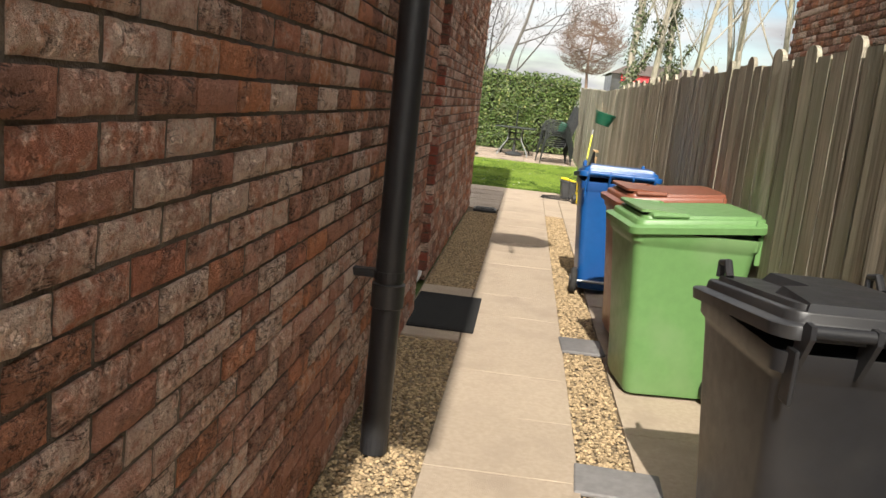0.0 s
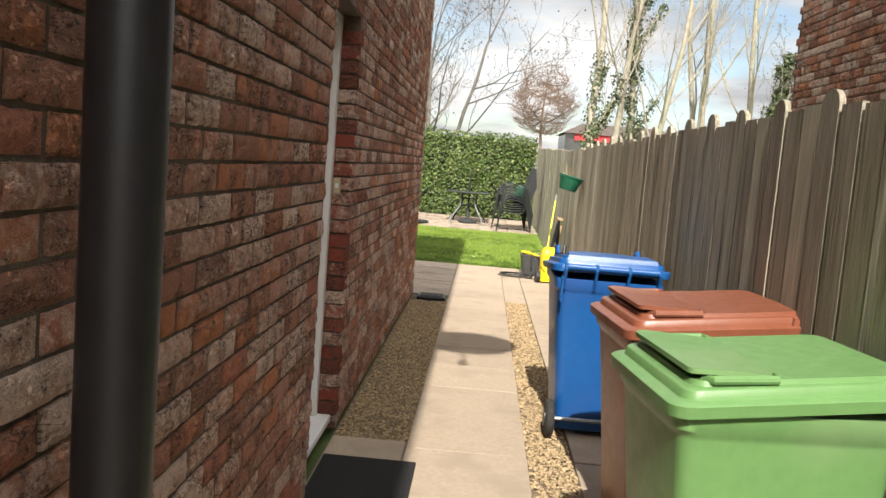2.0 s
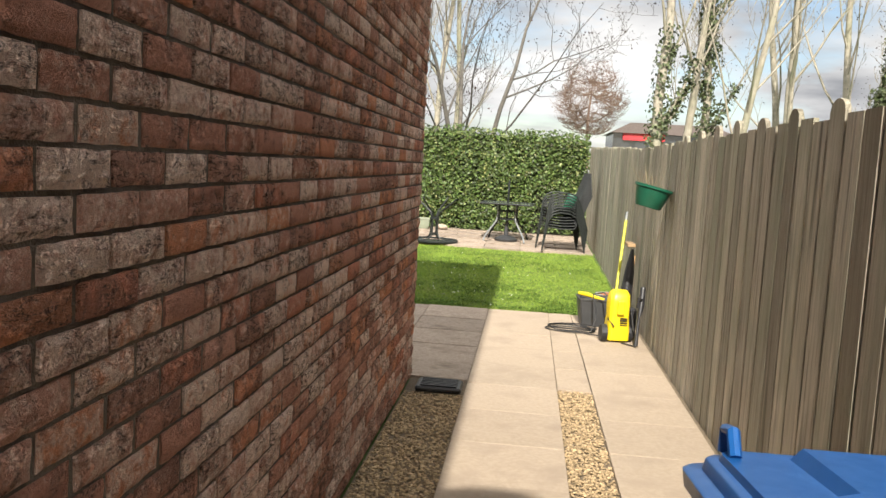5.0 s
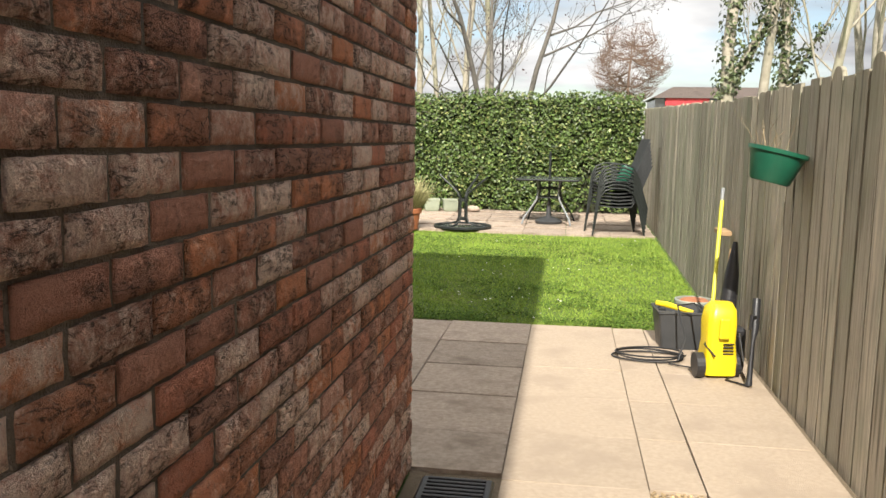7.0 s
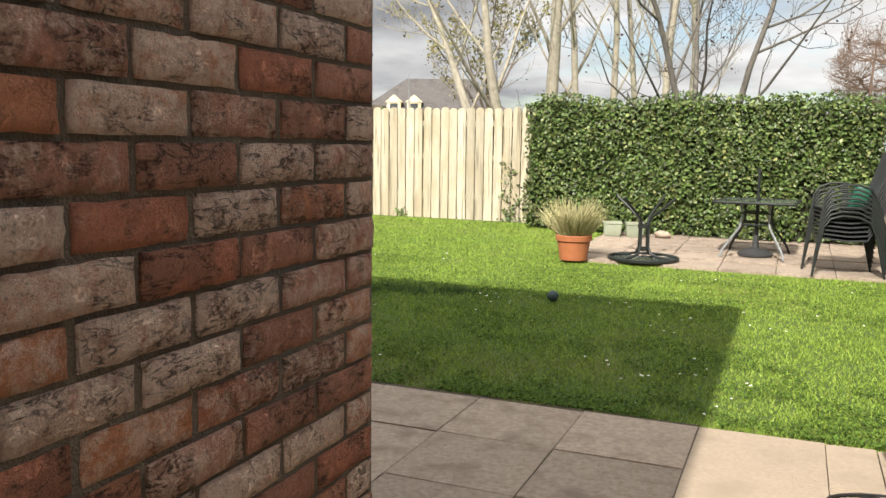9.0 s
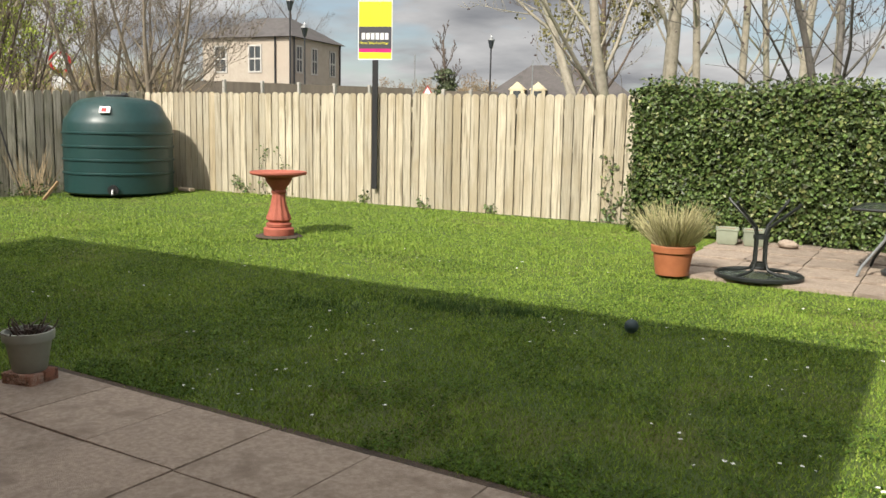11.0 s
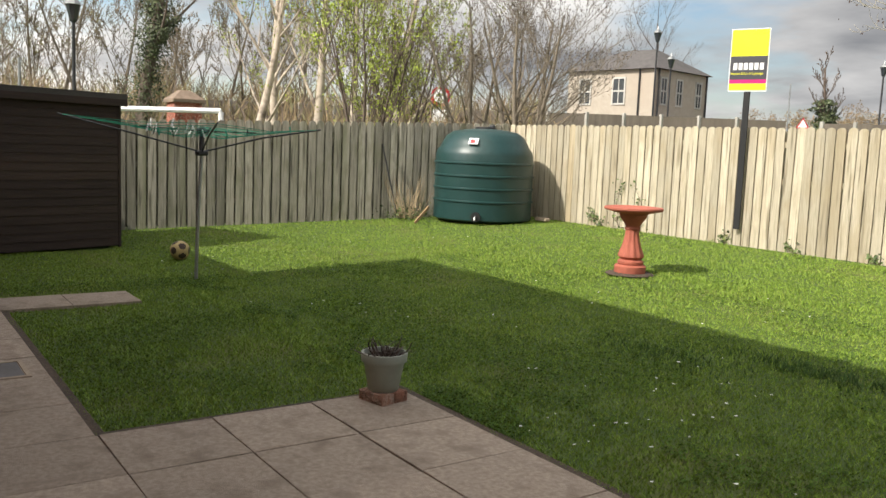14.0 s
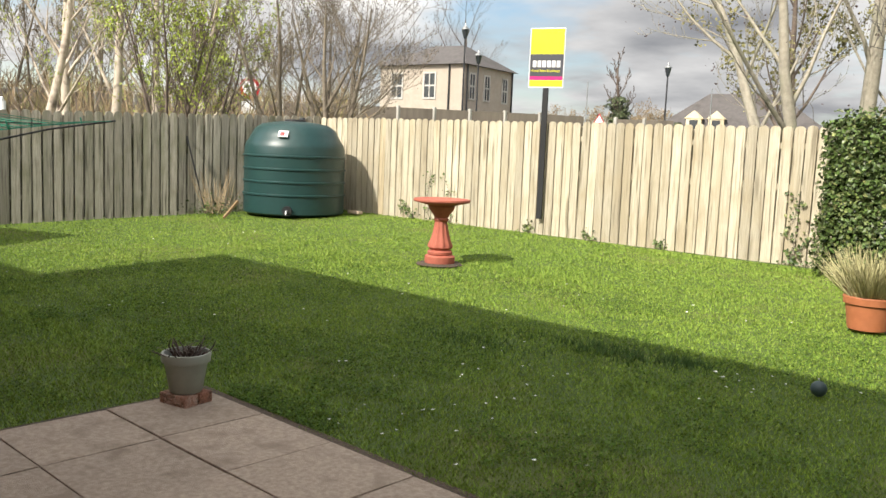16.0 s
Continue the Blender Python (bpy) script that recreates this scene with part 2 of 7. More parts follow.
GRASS = mat("grass_blades", (0.225, 0.325, 0.048), (0.14, 0.235, 0.032), 1.9, 0.7, 0, vary=0.4, c3=(0.32, 0.36, 0.08), big=0.6, spec=0.2, island=True)
FENCE = wood_mat("weathered_fence_wood", (0.56, 0.50, 0.395), (0.36, 0.32, 0.25), (0.11, 0.095, 0.072), (0.33, 0.33, 0.235), 0.24)
FENCEB = wood_mat("pale_fence_wood", (0.62, 0.555, 0.42), (0.45, 0.40, 0.30), (0.19, 0.16, 0.11), (0.40, 0.33, 0.215), 0.22)
FENCEL = wood_mat("grey_fence_wood", (0.42, 0.39, 0.32), (0.29, 0.27, 0.22), (0.075, 0.07, 0.055), (0.19, 0.19, 0.12), 0.28)
WHITE = mat("white_upvc", (0.80, 0.80, 0.79), (0.76, 0.76, 0.75), 4, 0.35, 0.02, 20, c3=(0.72, 0.72, 0.70))
BLACKP = mat("black_plastic", (0.016, 0.016, 0.018), (0.022, 0.022, 0.024), 30, 0.42, 0.08, 300, c3=(0.035, 0.034, 0.033))
RUBBER = mat("rubber", (0.018, 0.017, 0.016), (0.03, 0.028, 0.026), 40, 0.85, 0.3, 250)
GREENBIN = mat("green_bin_plastic", (0.125, 0.25, 0.085), (0.112, 0.225, 0.076), 20, 0.42, 0.06, 350, c3=(0.17, 0.27, 0.12), big=2)
BROWNBIN = mat("brown_bin_plastic", (0.21, 0.070, 0.038), (0.185, 0.06, 0.032), 20, 0.36, 0.06, 350, c3=(0.27, 0.12, 0.075), big=2)
BLUEBIN = mat("blue_bin_plastic", (0.010, 0.085, 0.28), (0.008, 0.074, 0.25), 20, 0.33, 0.06, 350, c3=(0.022, 0.085, 0.28), big=2)
GREYBIN = mat("black_bin_plastic", (0.016, 0.0165, 0.019), (0.013, 0.0135, 0.015), 20, 0.4, 0.06, 350, c3=(0.028, 0.027, 0.027), big=2)
TANK = mat("green_tank_plastic", (0.014, 0.048, 0.046), (0.012, 0.041, 0.039), 12, 0.38, 0.05, 200, c3=(0.020, 0.056, 0.05), big=1.5)
TERRA = mat("red_painted_concrete", (0.42, 0.12, 0.075), (0.36, 0.10, 0.065), 20, 0.75, 0.2, 150, c3=(0.30, 0.09, 0.06), big=4)
POT = mat("terracotta_plastic", (0.42, 0.145, 0.06), (0.37, 0.125, 0.05), 14, 0.6, 0.08, 150, c3=(0.32, 0.12, 0.06))
SHED = mat("dark_stained_timber", (0.034, 0.019, 0.013), (0.024, 0.014, 0.010), 18, 0.8, 0.4, 90, c3=(0.05, 0.03, 0.02), stretch=(1, 0.1, 1))
FELT = mat("roofing_felt", (0.07, 0.062, 0.056), (0.05, 0.045, 0.042), 60, 0.95, 0.4, 400, c3=(0.16, 0.12, 0.09))
DARKM = mat("dark_green_metal", (0.022, 0.026, 0.024), (0.03, 0.034, 0.032), 40, 0.45, 0.1, 300, metal=0.3)
STEEL = mat("galvanised_steel", (0.33, 0.34, 0.34), (0.26, 0.27, 0.27), 30, 0.45, 0.08, 200, metal=0.7)
GLASSDARK = mat("dark_interior", (0.03, 0.028, 0.026), (0.05, 0.045, 0.04), 2, 0.9, 0)
YELLOW = mat("yellow_plastic", (0.80, 0.60, 0.015), (0.74, 0.55, 0.012), 12, 0.35, 0.03, 200, c3=(0.70, 0.52, 0.02))
TILE = mat("roof_tile", (0.10, 0.075, 0.06), (0.075, 0.058, 0.05), 12, 0.9, 0.4, 60)
MAT_RUB = mat("door_mat_fibre", (0.012, 0.012, 0.012), (0.02, 0.02, 0.019), 60, 0.97, 0.8, 400)


def glass(name, tint=(0.95, 0.97, 0.96), rough=0.02):
    m = bpy.data.materials.new(name)
    m.use_nodes = True
    b = m.node_tree.nodes["Principled BSDF"]
    b.inputs["Base Color"].default_value, b.inputs["Roughness"].default_value = (*tint, 1), rough
    b.inputs["Transmission Weight"].default_value, b.inputs["IOR"].default_value = 1.0, 1.48
    return m


GLASS = glass("clear_glass")


# ---- shape helpers ----
def bx(bm, x0, x1, y0, y1, z0, z1, bevel=0.0, segs=1):
    vs = [bm.verts.new((x, y, z)) for x in (x0, x1) for y in (y0, y1) for z in (z0, z1)]
    fs = [bm.faces.new([vs[i] for i in f]) for f in ((0, 1, 3, 2), (4, 6, 7, 5), (0, 4, 5, 1), (2, 3, 7, 6), (0, 2, 6, 4), (1, 5, 7, 3))]
    if bevel:
        es = list({e for f in fs for e in f.edges})
        bmesh.ops.bevel(bm, geom=es, offset=bevel, segments=segs, affect="EDGES", profile=0.5)
    return vs


def tube(bm, pts, radii, n=8, caps=True):
    """A round bar through the points."""
    pts = [Vector(p) for p in pts]
    if not isinstance(radii, (list, tuple)):
        radii = [radii] * len(pts)
    rings, up = [], None
    for i, p in enumerate(pts):
        d = (pts[min(i + 1, len(pts) - 1)] - pts[max(i - 1, 0)]).normalized()
        if up is None:
            up = d.orthogonal().normalized()
        up = (up - d * up.dot(d))
        up = up.normalized() if up.length > 1e-6 else d.orthogonal().normalized()
        side = d.cross(up)
        rings.append([bm.verts.new(p + (up * math.cos(a) + side * math.sin(a)) * radii[i]) for a in [2 * math.pi * k / n for k in range(n)]])
    for a, b in zip(rings, rings[1:]):
        for k in range(n):
            bm.faces.new((a[k], a[(k + 1) % n], b[(k + 1) % n], b[k]))
    if caps:
        bm.faces.new(rings[0][::-1])
        bm.faces.new(rings[-1])


def lathe(bm, prof, n=24, cx=0.0, cy=0.0, close=True):
    """Turns a profile of (radius, height) round an upright axis."""
    rings = [[bm.verts.new((cx + r * math.cos(2 * math.pi * k / n), cy + r * math.sin(2 * math.pi * k / n), z)) for k in range(n)] for r, z in prof]
    for a, b in zip(rings, rings[1:]):
        for k in range(n):
            bm.faces.new((a[k], a[(k + 1) % n], b[(k + 1) % n], b[k]))
    if close:
        bm.faces.new(rings[0][::-1])
        bm.faces.new(rings[-1])


def loft(bm, rings, close=True):
    vr = [[bm.verts.new(p) for p in r] for r in rings]
    n = len(vr[0])
    for a, b in zip(vr, vr[1:]):
        for k in range(n):
            bm.faces.new((a[k], a[(k + 1) % n], b[(k + 1) % n], b[k]))
    if close:
        bm.faces.new(vr[0][::-1])
        bm.faces.new(vr[-1])


def rrect(x0, x1, y0, y1, r, z, seg=4):
    """A rounded rectangle's outline at height z."""
    out = []
    for cx, cy, a0 in ((x1 - r, y1 - r, 0), (x0 + r, y1 - r, 90), (x0 + r, y0 + r, 180), (x1 - r, y0 + r, 270)):
        for k in range(seg + 1):
            a = radians(a0 + 90 * k / seg)
            out.append((cx + r * math.cos(a), cy + r * math.sin(a), z))
    return out


def mesh_of(name, bm, material, smooth=False):
    bmesh.ops.recalc_face_normals(bm, faces=bm.faces)
    me = bpy.data.meshes.new(name)
    bm.to_mesh(me)
    bm.free()
    me.materials.append(material)
    if smooth:
        me.polygons.foreach_set("use_smooth", [True] * len(me.polygons))
        me.set_sharp_from_angle(angle=radians(38))
    return me


def part(name, bm, material, parent, label="", smooth=False):
    ob = new(name, mesh_of(name, bm, material, smooth))
    ob.parent = parent
    if label:
        ob["label"] = label
    return ob


def raw(name, verts, faces, material, parent=None, smooth=False):
    me = bpy.data.meshes.new(name)
    me.from_pydata(verts, [], faces)
    me.materials.append(material)
    if smooth:
        me.polygons.foreach_set("use_smooth", [True] * len(me.polygons))
    ob = new(name, me)
    ob.parent = parent
    return ob


def thing(name, m, label, category, group="", kind=""):
    ob = new(name)
    ob.matrix_world = m
    ob.empty_display_size = 0.1
    return tagged(ob, label, category, group, kind)


def B():
    return bmesh.new()


def zg(x, y):
    """The height of the lawn, which rises gently to the back fence."""
    return 0.026 * max(0.0, y - 14.7) * (1 + 0.035 * max(0.0, -x)) if y < 40 else 0.7 + 0.002 * (y - 40)

# ---- large structure ----
WX, WEND, WFRONT = -0.59, 11.56, -1.9
DY0, DY1, DTOP = 5.83, 6.78, 2.13
LAWN_Y = 14.55


def structure(name, bm, material, label, category, smooth=False):
    return tagged(new(name, mesh_of(name, bm, material, smooth)), label, category, kind="structure")


def build_house():
    x0 = WX - 0.28
    bm = B()
    xf = WX - 0.0125
    bx(bm, x0, xf + 0.05, WFRONT, DY0, 0, 5.05)
    bx(bm, x0, xf, DY1, WEND, 0, 5.05)
    bx(bm, x0, xf, DY0, DY1, DTOP, 5.05)
    structure("wall_east", bm, MORTAR, "rustic red brick side wall of the house", "wall")
    bm = B()
    bx(bm, -9.3, x0, WEND - 0.28, WEND - 0.009, 0, 5.05)
    structure("wall_north", bm, BRICKS, "red brick rear wall of the house", "wall")
    bm = B()
    bx(bm, -9.3, x0, WFRONT, WFRONT + 0.28, 0, 5.05)
    structure("wall_south", bm, BRICKS, "red brick front wall of the house", "wall")
    bm = B()
    bx(bm, -9.3, -9.02, WFRONT + 0.28, WEND - 0.28, 0, 5.05)
    structure("wall_west", bm, BRICKS, "red brick far side wall of the house", "wall")
    bm = B()
    bx(bm, x0 - 0.9, x0, DY0 - 0.3, DY0 - 0.2, 0, 2.4)
    bx(bm, x0 - 0.9, x0, DY1 + 0.2, DY1 + 0.3, 0, 2.4)
    bx(bm, x0 - 1.0, x0 - 0.9, DY0 - 0.3, DY1 + 0.3, 0, 2.4)
    structure("wall_hall", bm, GLASSDARK, "dim hall walls behind the back door", "wall")
    bm = B()
    o = 0.30
    a, c = (-9.3 - o, WFRONT - o), (WX + o, WEND + o)
    e = [bm.verts.new(p) for p in ((a[0], a[1], 5.05), (c[0], a[1], 5.05), (c[0], c[1], 5.05), (a[0], c[1], 5.05))]
    e2 = [bm.verts.new(v.co + Vector((0, 0, 0.14))) for v in e]
    r = [bm.verts.new(p) for p in ((-4.95, 2.0, 7.4), (-4.95, 7.0, 7.4))]
    bm.faces.new(e[::-1])
    for i in range(4):
        bm.faces.new((e[i], e[(i + 1) % 4], e2[(i + 1) % 4], e2[i]))
    bm.faces.new((e2[0], e2[1], r[0]))
    bm.faces.new((e2[1], e2[2], r[1], r[0]))
    bm.faces.new((e2[2], e2[3], r[1]))
    bm.faces.new((e2[3], e2[0], r[0], r[1]))
    structure("roof", bm, TILE, "brown tiled hipped roof of the house", "roof")
    bm = B()
    bx(bm, -15.5, -9.31, 4.0, WEND, 0, 2.98)
    bx(bm, -15.5, -9.31, 3.8, WEND + 0.3, 2.98, 3.1)
    structure("wall_garage", bm, BRICKS, "low brick wing beside the house", "wall")


build_house()


def build_ground():
    xs = [-400, -200, -100, -60, -40, -30] + list(np.linspace(-24, 6, 42)) + [10, 20, 40, 80, 160, 300]
    ys = [-60, -20, -8] + list(np.linspace(-4, 34, 60)) + [40, 50, 70, 100, 160, 260, 500]
    vs, fs = [], []
    for y in ys:
        for x in xs:
            z = zg(x, y) if y < 26 else zg(x, 26) + 0.0
            z = z if x > -20 else 0.3 * min(1, max(0, (y - 10) / 10))
            vs.append((x, y, z - 0.03))
    w = len(xs)
    for j in range(len(ys) - 1):
        for i in range(w - 1):
            fs.append((j * w + i, j * w + i + 1, (j + 1) * w + i + 1, (j + 1) * w + i))
    tagged(raw("ground", vs, fs, TURF, smooth=True), "mown green grass ground running to the horizon", "ground", kind="structure")


build_ground()


def fence_run(name, p, q, height, material, label, out, board=0.118, gap=0.012, z_of=zg, tall=0, back=False):
    """Boards nailed to rails from p to q, with rounded tops; out is the side seen, back adds an unseen rear row that
    darkens the gaps.
    """
    P, Q = Vector((*p, 0)), Vector((*q, 0))
    d = (Q - P).normalized()
    nrm = Vector((out[0], out[1], 0)).normalized()
    length = (Q - P).length
    root = thing(name, pose(0, 0, 0), label, "fence", kind="structure")
    bm = B()
    for h in (0.35, 1.0, 1.55):
        a, b = P - nrm * 0.03, Q - nrm * 0.03
        za, zb = z_of(*p) + h, z_of(*q) + h
        vs = []
        for pt, z in ((a, za), (b, zb)):
            for dn, dz in ((-0.02, -0.04), (0.02, -0.04), (0.02, 0.04), (-0.02, 0.04)):
                vs.append(bm.verts.new(pt + nrm * dn + Vector((0, 0, z + dz))))
        for f in ((0, 1, 5, 4), (1, 2, 6, 5), (2, 3, 7, 6), (3, 0, 4, 7), (0, 3, 2, 1), (4, 5, 6, 7)):
            bm.faces.new([vs[i] for i in f])
    part("rail", bm, material, root)
    meshes = []
    rng = random.Random(len(name) * 7 + 3)
    ang = math.atan2(d.y, d.x)
    for v in range(8):
        bm = B()
        flat = tall and v < 5
        hw, th, H = board / 2, 0.011, height + rng.uniform(-0.008, 0.008) - (0.055 if flat else 0)
        prof = [(-hw, -0.04), (hw, -0.04), (hw, H - (0 if flat else 0.05))] + [(hw * math.cos(t), H - 0.05 + 0.05 * math.sin(t)) for t in [math.pi * k / 6 for k in range(1, 6)] if not flat] + [(-hw, H - (0 if flat else 0.05))]
        f = [bm.verts.new((x, -th + rng.uniform(-.002, .002), z)) for x, z in prof]
        g = [bm.verts.new((x, th, z)) for x, z in prof]
        bm.faces.new(f), bm.faces.new(g[::-1])
        for i in range(len(prof)):
            bm.faces.new((f[i], g[i], g[(i + 1) % len(prof)], f[(i + 1) % len(prof)]))
        meshes.append(mesh_of("board", bm, material))
    pitch = board + gap
    for i in range(int(length / pitch)):
        s = (i + 0.5) * pitch
        pt = P + d * s
        o = new("board", meshes[5 + rng.randrange(3)] if not tall or (i % tall == 0 and pt.y < 12.7) else meshes[rng.randrange(5)])
        o.parent = root
        o.matrix_world = Matrix.Translation((pt.x, pt.y, z_of(pt.x, pt.y) + rng.uniform(-0.012, 0.012))) @ Matrix.Rotation(ang, 4, "Z") @ Matrix.Rotation(rng.uniform(-0.008, 0.008), 4, "Y") @ Matrix.Rotation(rng.uniform(-0.016, 0.016) if rng.random() < 0.8 else rng.uniform(-0.05, 0.05), 4, "Z")
    # unseen second row, added to keep light from coming through the gaps
    if back:
        vs, fs = [], []
        for i in range(int(length / pitch)):
            pt = P + d * (i + 1.0) * pitch - nrm * 0.075
            z, hw, H = z_of(pt.x, pt.y), board / 2, height - 0.07
            b = len(vs)
            for e in (-1, 1):
                for t in (0.0, -0.022):
                    for zz in (0.0, H):
                        q = pt + d * hw * e + nrm * t
                        vs.append((q.x, q.y, z + zz))
            fs += [tuple(b + j for j in f) for f in ((0, 1, 3, 2), (4, 6, 7, 5), (0, 4, 5, 1), (2, 3, 7, 6), (0, 2, 6, 4), (1, 5, 7, 3))]
        tagged(raw("rear_boards", vs, fs, material, root), kind="stuff")
    return root



fence_run("fence_east", (1.25, -3.0), (1.3, 22.9), 1.80, FENCE, "weathered grey-brown board fence with rounded tall boards", (-1, 0), 0.1545, 0.021, tall=3, back=True)
fence_run("fence_north", (-13.7, 22.78), (1.25, 23.3), 1.82, FENCEB, "pale weathered board fence across the back of the garden", (0, -1), 0.138, 0.017, back=True)
fence_run("fence_west", (-15.2, 11.9), (-13.75, 22.8), 1.83, FENCEL, "grey weathered board fence behind the shed", (1, 0), 0.136, 0.030, back=True)


def slab_mesh(w, d, t, material, rng):
    bm = B()
    e = 0.0022
    tilt = [rng.uniform(-0.003, 0.003) for _ in range(4)]
    lo = [bm.verts.new(p) for p in ((0, 0, -t), (w, 0, -t), (w, d, -t), (0, d, -t))]
    mid = [bm.verts.new((x, y, -e + tilt[i])) for i, (x, y) in enumerate(((0, 0), (w, 0), (w, d), (0, d)))]
    top = [bm.verts.new((x, y, tilt[i])) for i, (x, y) in enumerate(((e, e), (w - e, e), (w - e, d - e), (e, d - e)))]
    for a, b in ((lo, mid), (mid, top)):
        for i in range(4):
            bm.faces.new((a[i], a[(i + 1) % 4], b[(i + 1) % 4], b[i]))
    bm.faces.new(top)
    return mesh_of("slab", bm, material)


def paving(name, label, cells, material, seed, gap=0.007):
    """Each slab is a piece of its own: cells are (x0, x1, y0, y1)."""
    root = thing(name, pose(0, 0, 0), label, "paving", kind="structure")
    rng = random.Random(seed)
    bank = {}
    for x0, x1, y0, y1 in cells:
        w, d = round(x1 - x0 - gap, 3), round(y1 - y0 - gap, 3)
        key = (w, d)
        bank.setdefault(key, [])
        if len(bank[key]) < 4:
            bank[key].append(slab_mesh(w, d, 0.05, material, rng))
        o = new("slab", rng.choice(bank[key]))
        o.parent = root
        o.matrix_world = pose(x0 + gap / 2, y0 + gap / 2, zg((x0 + x1) / 2, (y0 + y1) / 2) + rng.uniform(-0.002, 0.002))
    return root


P = 0.61
path_y = [LAWN_Y - P * k for k in range(28, -1, -1)]
cells = [(-0.2, 0.41, a, b) for a, b in zip(path_y, path_y[1:])]
paving("path", "sunlit buff concrete slab path along the house", cells, SLAB, 3, 0.0015)
side = [(0.645, 1.235, a, b) for a, b in zip(path_y, path_y[1:])] + [(0.41, 0.645, a, b) for a, b in zip(path_y[-6:], path_y[-5:])]
strip = [(0.41, 0.645, a, b) for a, b in zip(path_y, path_y[1:]) if a > 11.3]
paving("side_path", "buff concrete slabs along the fence under the bins", [c for c in side if c[1] > 1] + strip, SLAB, 4)
patio = []
px = [-0.2] + [-0.82 - 0.618 * k for k in range(0, 7)]
py = [14.53, 13.89, 13.28, 12.67, 12.06, 11.57]
for k in range(7):
    for j in range(5):
        patio.append((px[k + 1], px[k], py[j + 1], py[j]))
for k in range(7, 22):
    x1 = -4.53 - P * (k - 7)
    patio += [(x1 - P, x1, 12.06, 12.66), (x1 - P, x1, 11.57, 12.06)]
patio += [(-8.79, -8.18, 12.65, 13.26), (-8.79, -8.18, 13.26, 13.87)]
paving("patio", "grey-buff concrete slab patio behind the house", patio, SLABG, 5)
far = []
for i in range(6):
    for j in range(5):
        far.append((-2.35 + i * 0.6, -1.75 + i * 0.6, 19.72 + j * 0.6, 20.32 + j * 0.6))
paving("far_patio", "sunlit pinkish slab terrace in front of the hedge", far, SLABG, 6)
bm = B()
bx(bm, -0.6, 1.3, -4, 11.6, -0.2, -0.022)
bx(bm, 1.2, 1.3, 11.6, 14.55, -0.2, -0.022)
structure("soil_bed", bm, GRIT, "fine brown grit under the gravel strips", "ground")
bm = B()
bx(bm, -4.64, -0.2, LAWN_Y - 0.02, LAWN_Y + 0.05, -0.1, -0.012)
bx(bm, -4.59, -4.535, 12.66, LAWN_Y - 0.02, -0.1, -0.012)
bx(bm, -16, -4.59, 12.655, 12.715, -0.1, -0.012)
structure("soil_edge", bm, SOIL, "dark bare soil along the lawn edge", "ground")

# ---- things by the house ----
def back_door():
    root = thing("door_1", pose(0, 0, 0), "white half-glazed panelled back door, closed", "door", kind="structure")
    xo, xi = WX - 0.10, WX - 0.18
    for y0, y1, z0, z1 in ((DY0, DY0 + 0.06, 0.08, DTOP), (DY1 - 0.06, DY1, 0.08, DTOP), (DY0 + 0.06, DY1 - 0.06, DTOP - 0.06, DTOP)):
        bm = B()
        bx(bm, xi, xo, y0, y1, z0, z1, 0.004)
        bx(bm, xi + 0.01, xi + 0.035, y0 - 0.0 if y0 < 6 else y0 - 0.014, y1 + 0.014 if y0 < 6 else y1, z0, z1, 0.003)
        part("door_frame", bm, WHITE, root)
    bm = B()
    bx(bm, xi - 0.02, WX - 0.03, DY0, DY1, 0.04, 0.08, 0.006)
    part("sill", bm, WHITE, root)
    a, b, x1, x0 = DY0 + 0.065, DY1 - 0.065, xi, xi - 0.045
    leaf = B()
    st, zr = 0.115, 1.12
    bx(leaf, x0, x1, a, a + st, 0.085, DTOP - 0.065, 0.004)
    bx(leaf, x0, x1, b - st, b, 0.085, DTOP - 0.065, 0.004)
    bx(leaf, x0, x1, a + st, b - st, DTOP - 0.18, DTOP - 0.065, 0.004)
    bx(leaf, x0, x1, a + st, b - st, 0.96, zr, 0.004)
    bx(leaf, x0, x1, a + st, b - st, 0.085, 0.24, 0.004)
    m = (a + b) / 2
    bx(leaf, x0, x1, m - 0.05, m + 0.05, 0.24, 0.96, 0.004)
    door = part("door_leaf", leaf, WHITE, root)
    for y0, y1 in ((a + st, m - 0.05), (m + 0.05, b - st)):
        bm = B()
        bx(bm, x0 + 0.008, x1 - 0.022, y0, y1, 0.24, 0.96)
        bx(bm, x1 - 0.024, x1 - 0.008, y0 + 0.035, y1 - 0.035, 0.275, 0.925, 0.007)
        part("panel", bm, WHITE, door)
    for y0, y1, z0, z1 in ((a + st, a + st + 0.018, zr, DTOP - 0.18), (b - st - 0.018, b - st, zr, DTOP - 0.18), (a + st + .018, b - st - .018, zr, zr + 0.02), (a + st + .018, b - st - .018, DTOP - 0.2, DTOP - 0.18)):
        bm = B()
        bx(bm, x0 + 0.02, x1 + 0.006, y0, y1, z0, z1, 0.004)
        part("glazing_bead", bm, WHITE, door)
    bm = B()
    bx(bm, x0 + 0.015, x0 + 0.021, a + st, b - st, zr, DTOP - 0.18)
    g = part("pane", bm, GLASS, door, "clear glass pane")
    g.visible_shadow = False
    for k in range(24):
        bm = B()
        z = zr + 0.03 + k * 0.034
        vs = [bm.verts.new(p) for p in ((x0 - 0.03, a + st, z), (x0 - 0.03, b - st, z), (x0 - 0.055, b - st, z + 0.012), (x0 - 0.055, a + st, z + 0.012))]
        bm.faces.new(vs)
        bmesh.ops.solidify(bm, geom=bm.faces[:], thickness=0.001)
        part("blind_slat", bm, BLIND, door, "grey blind slat")


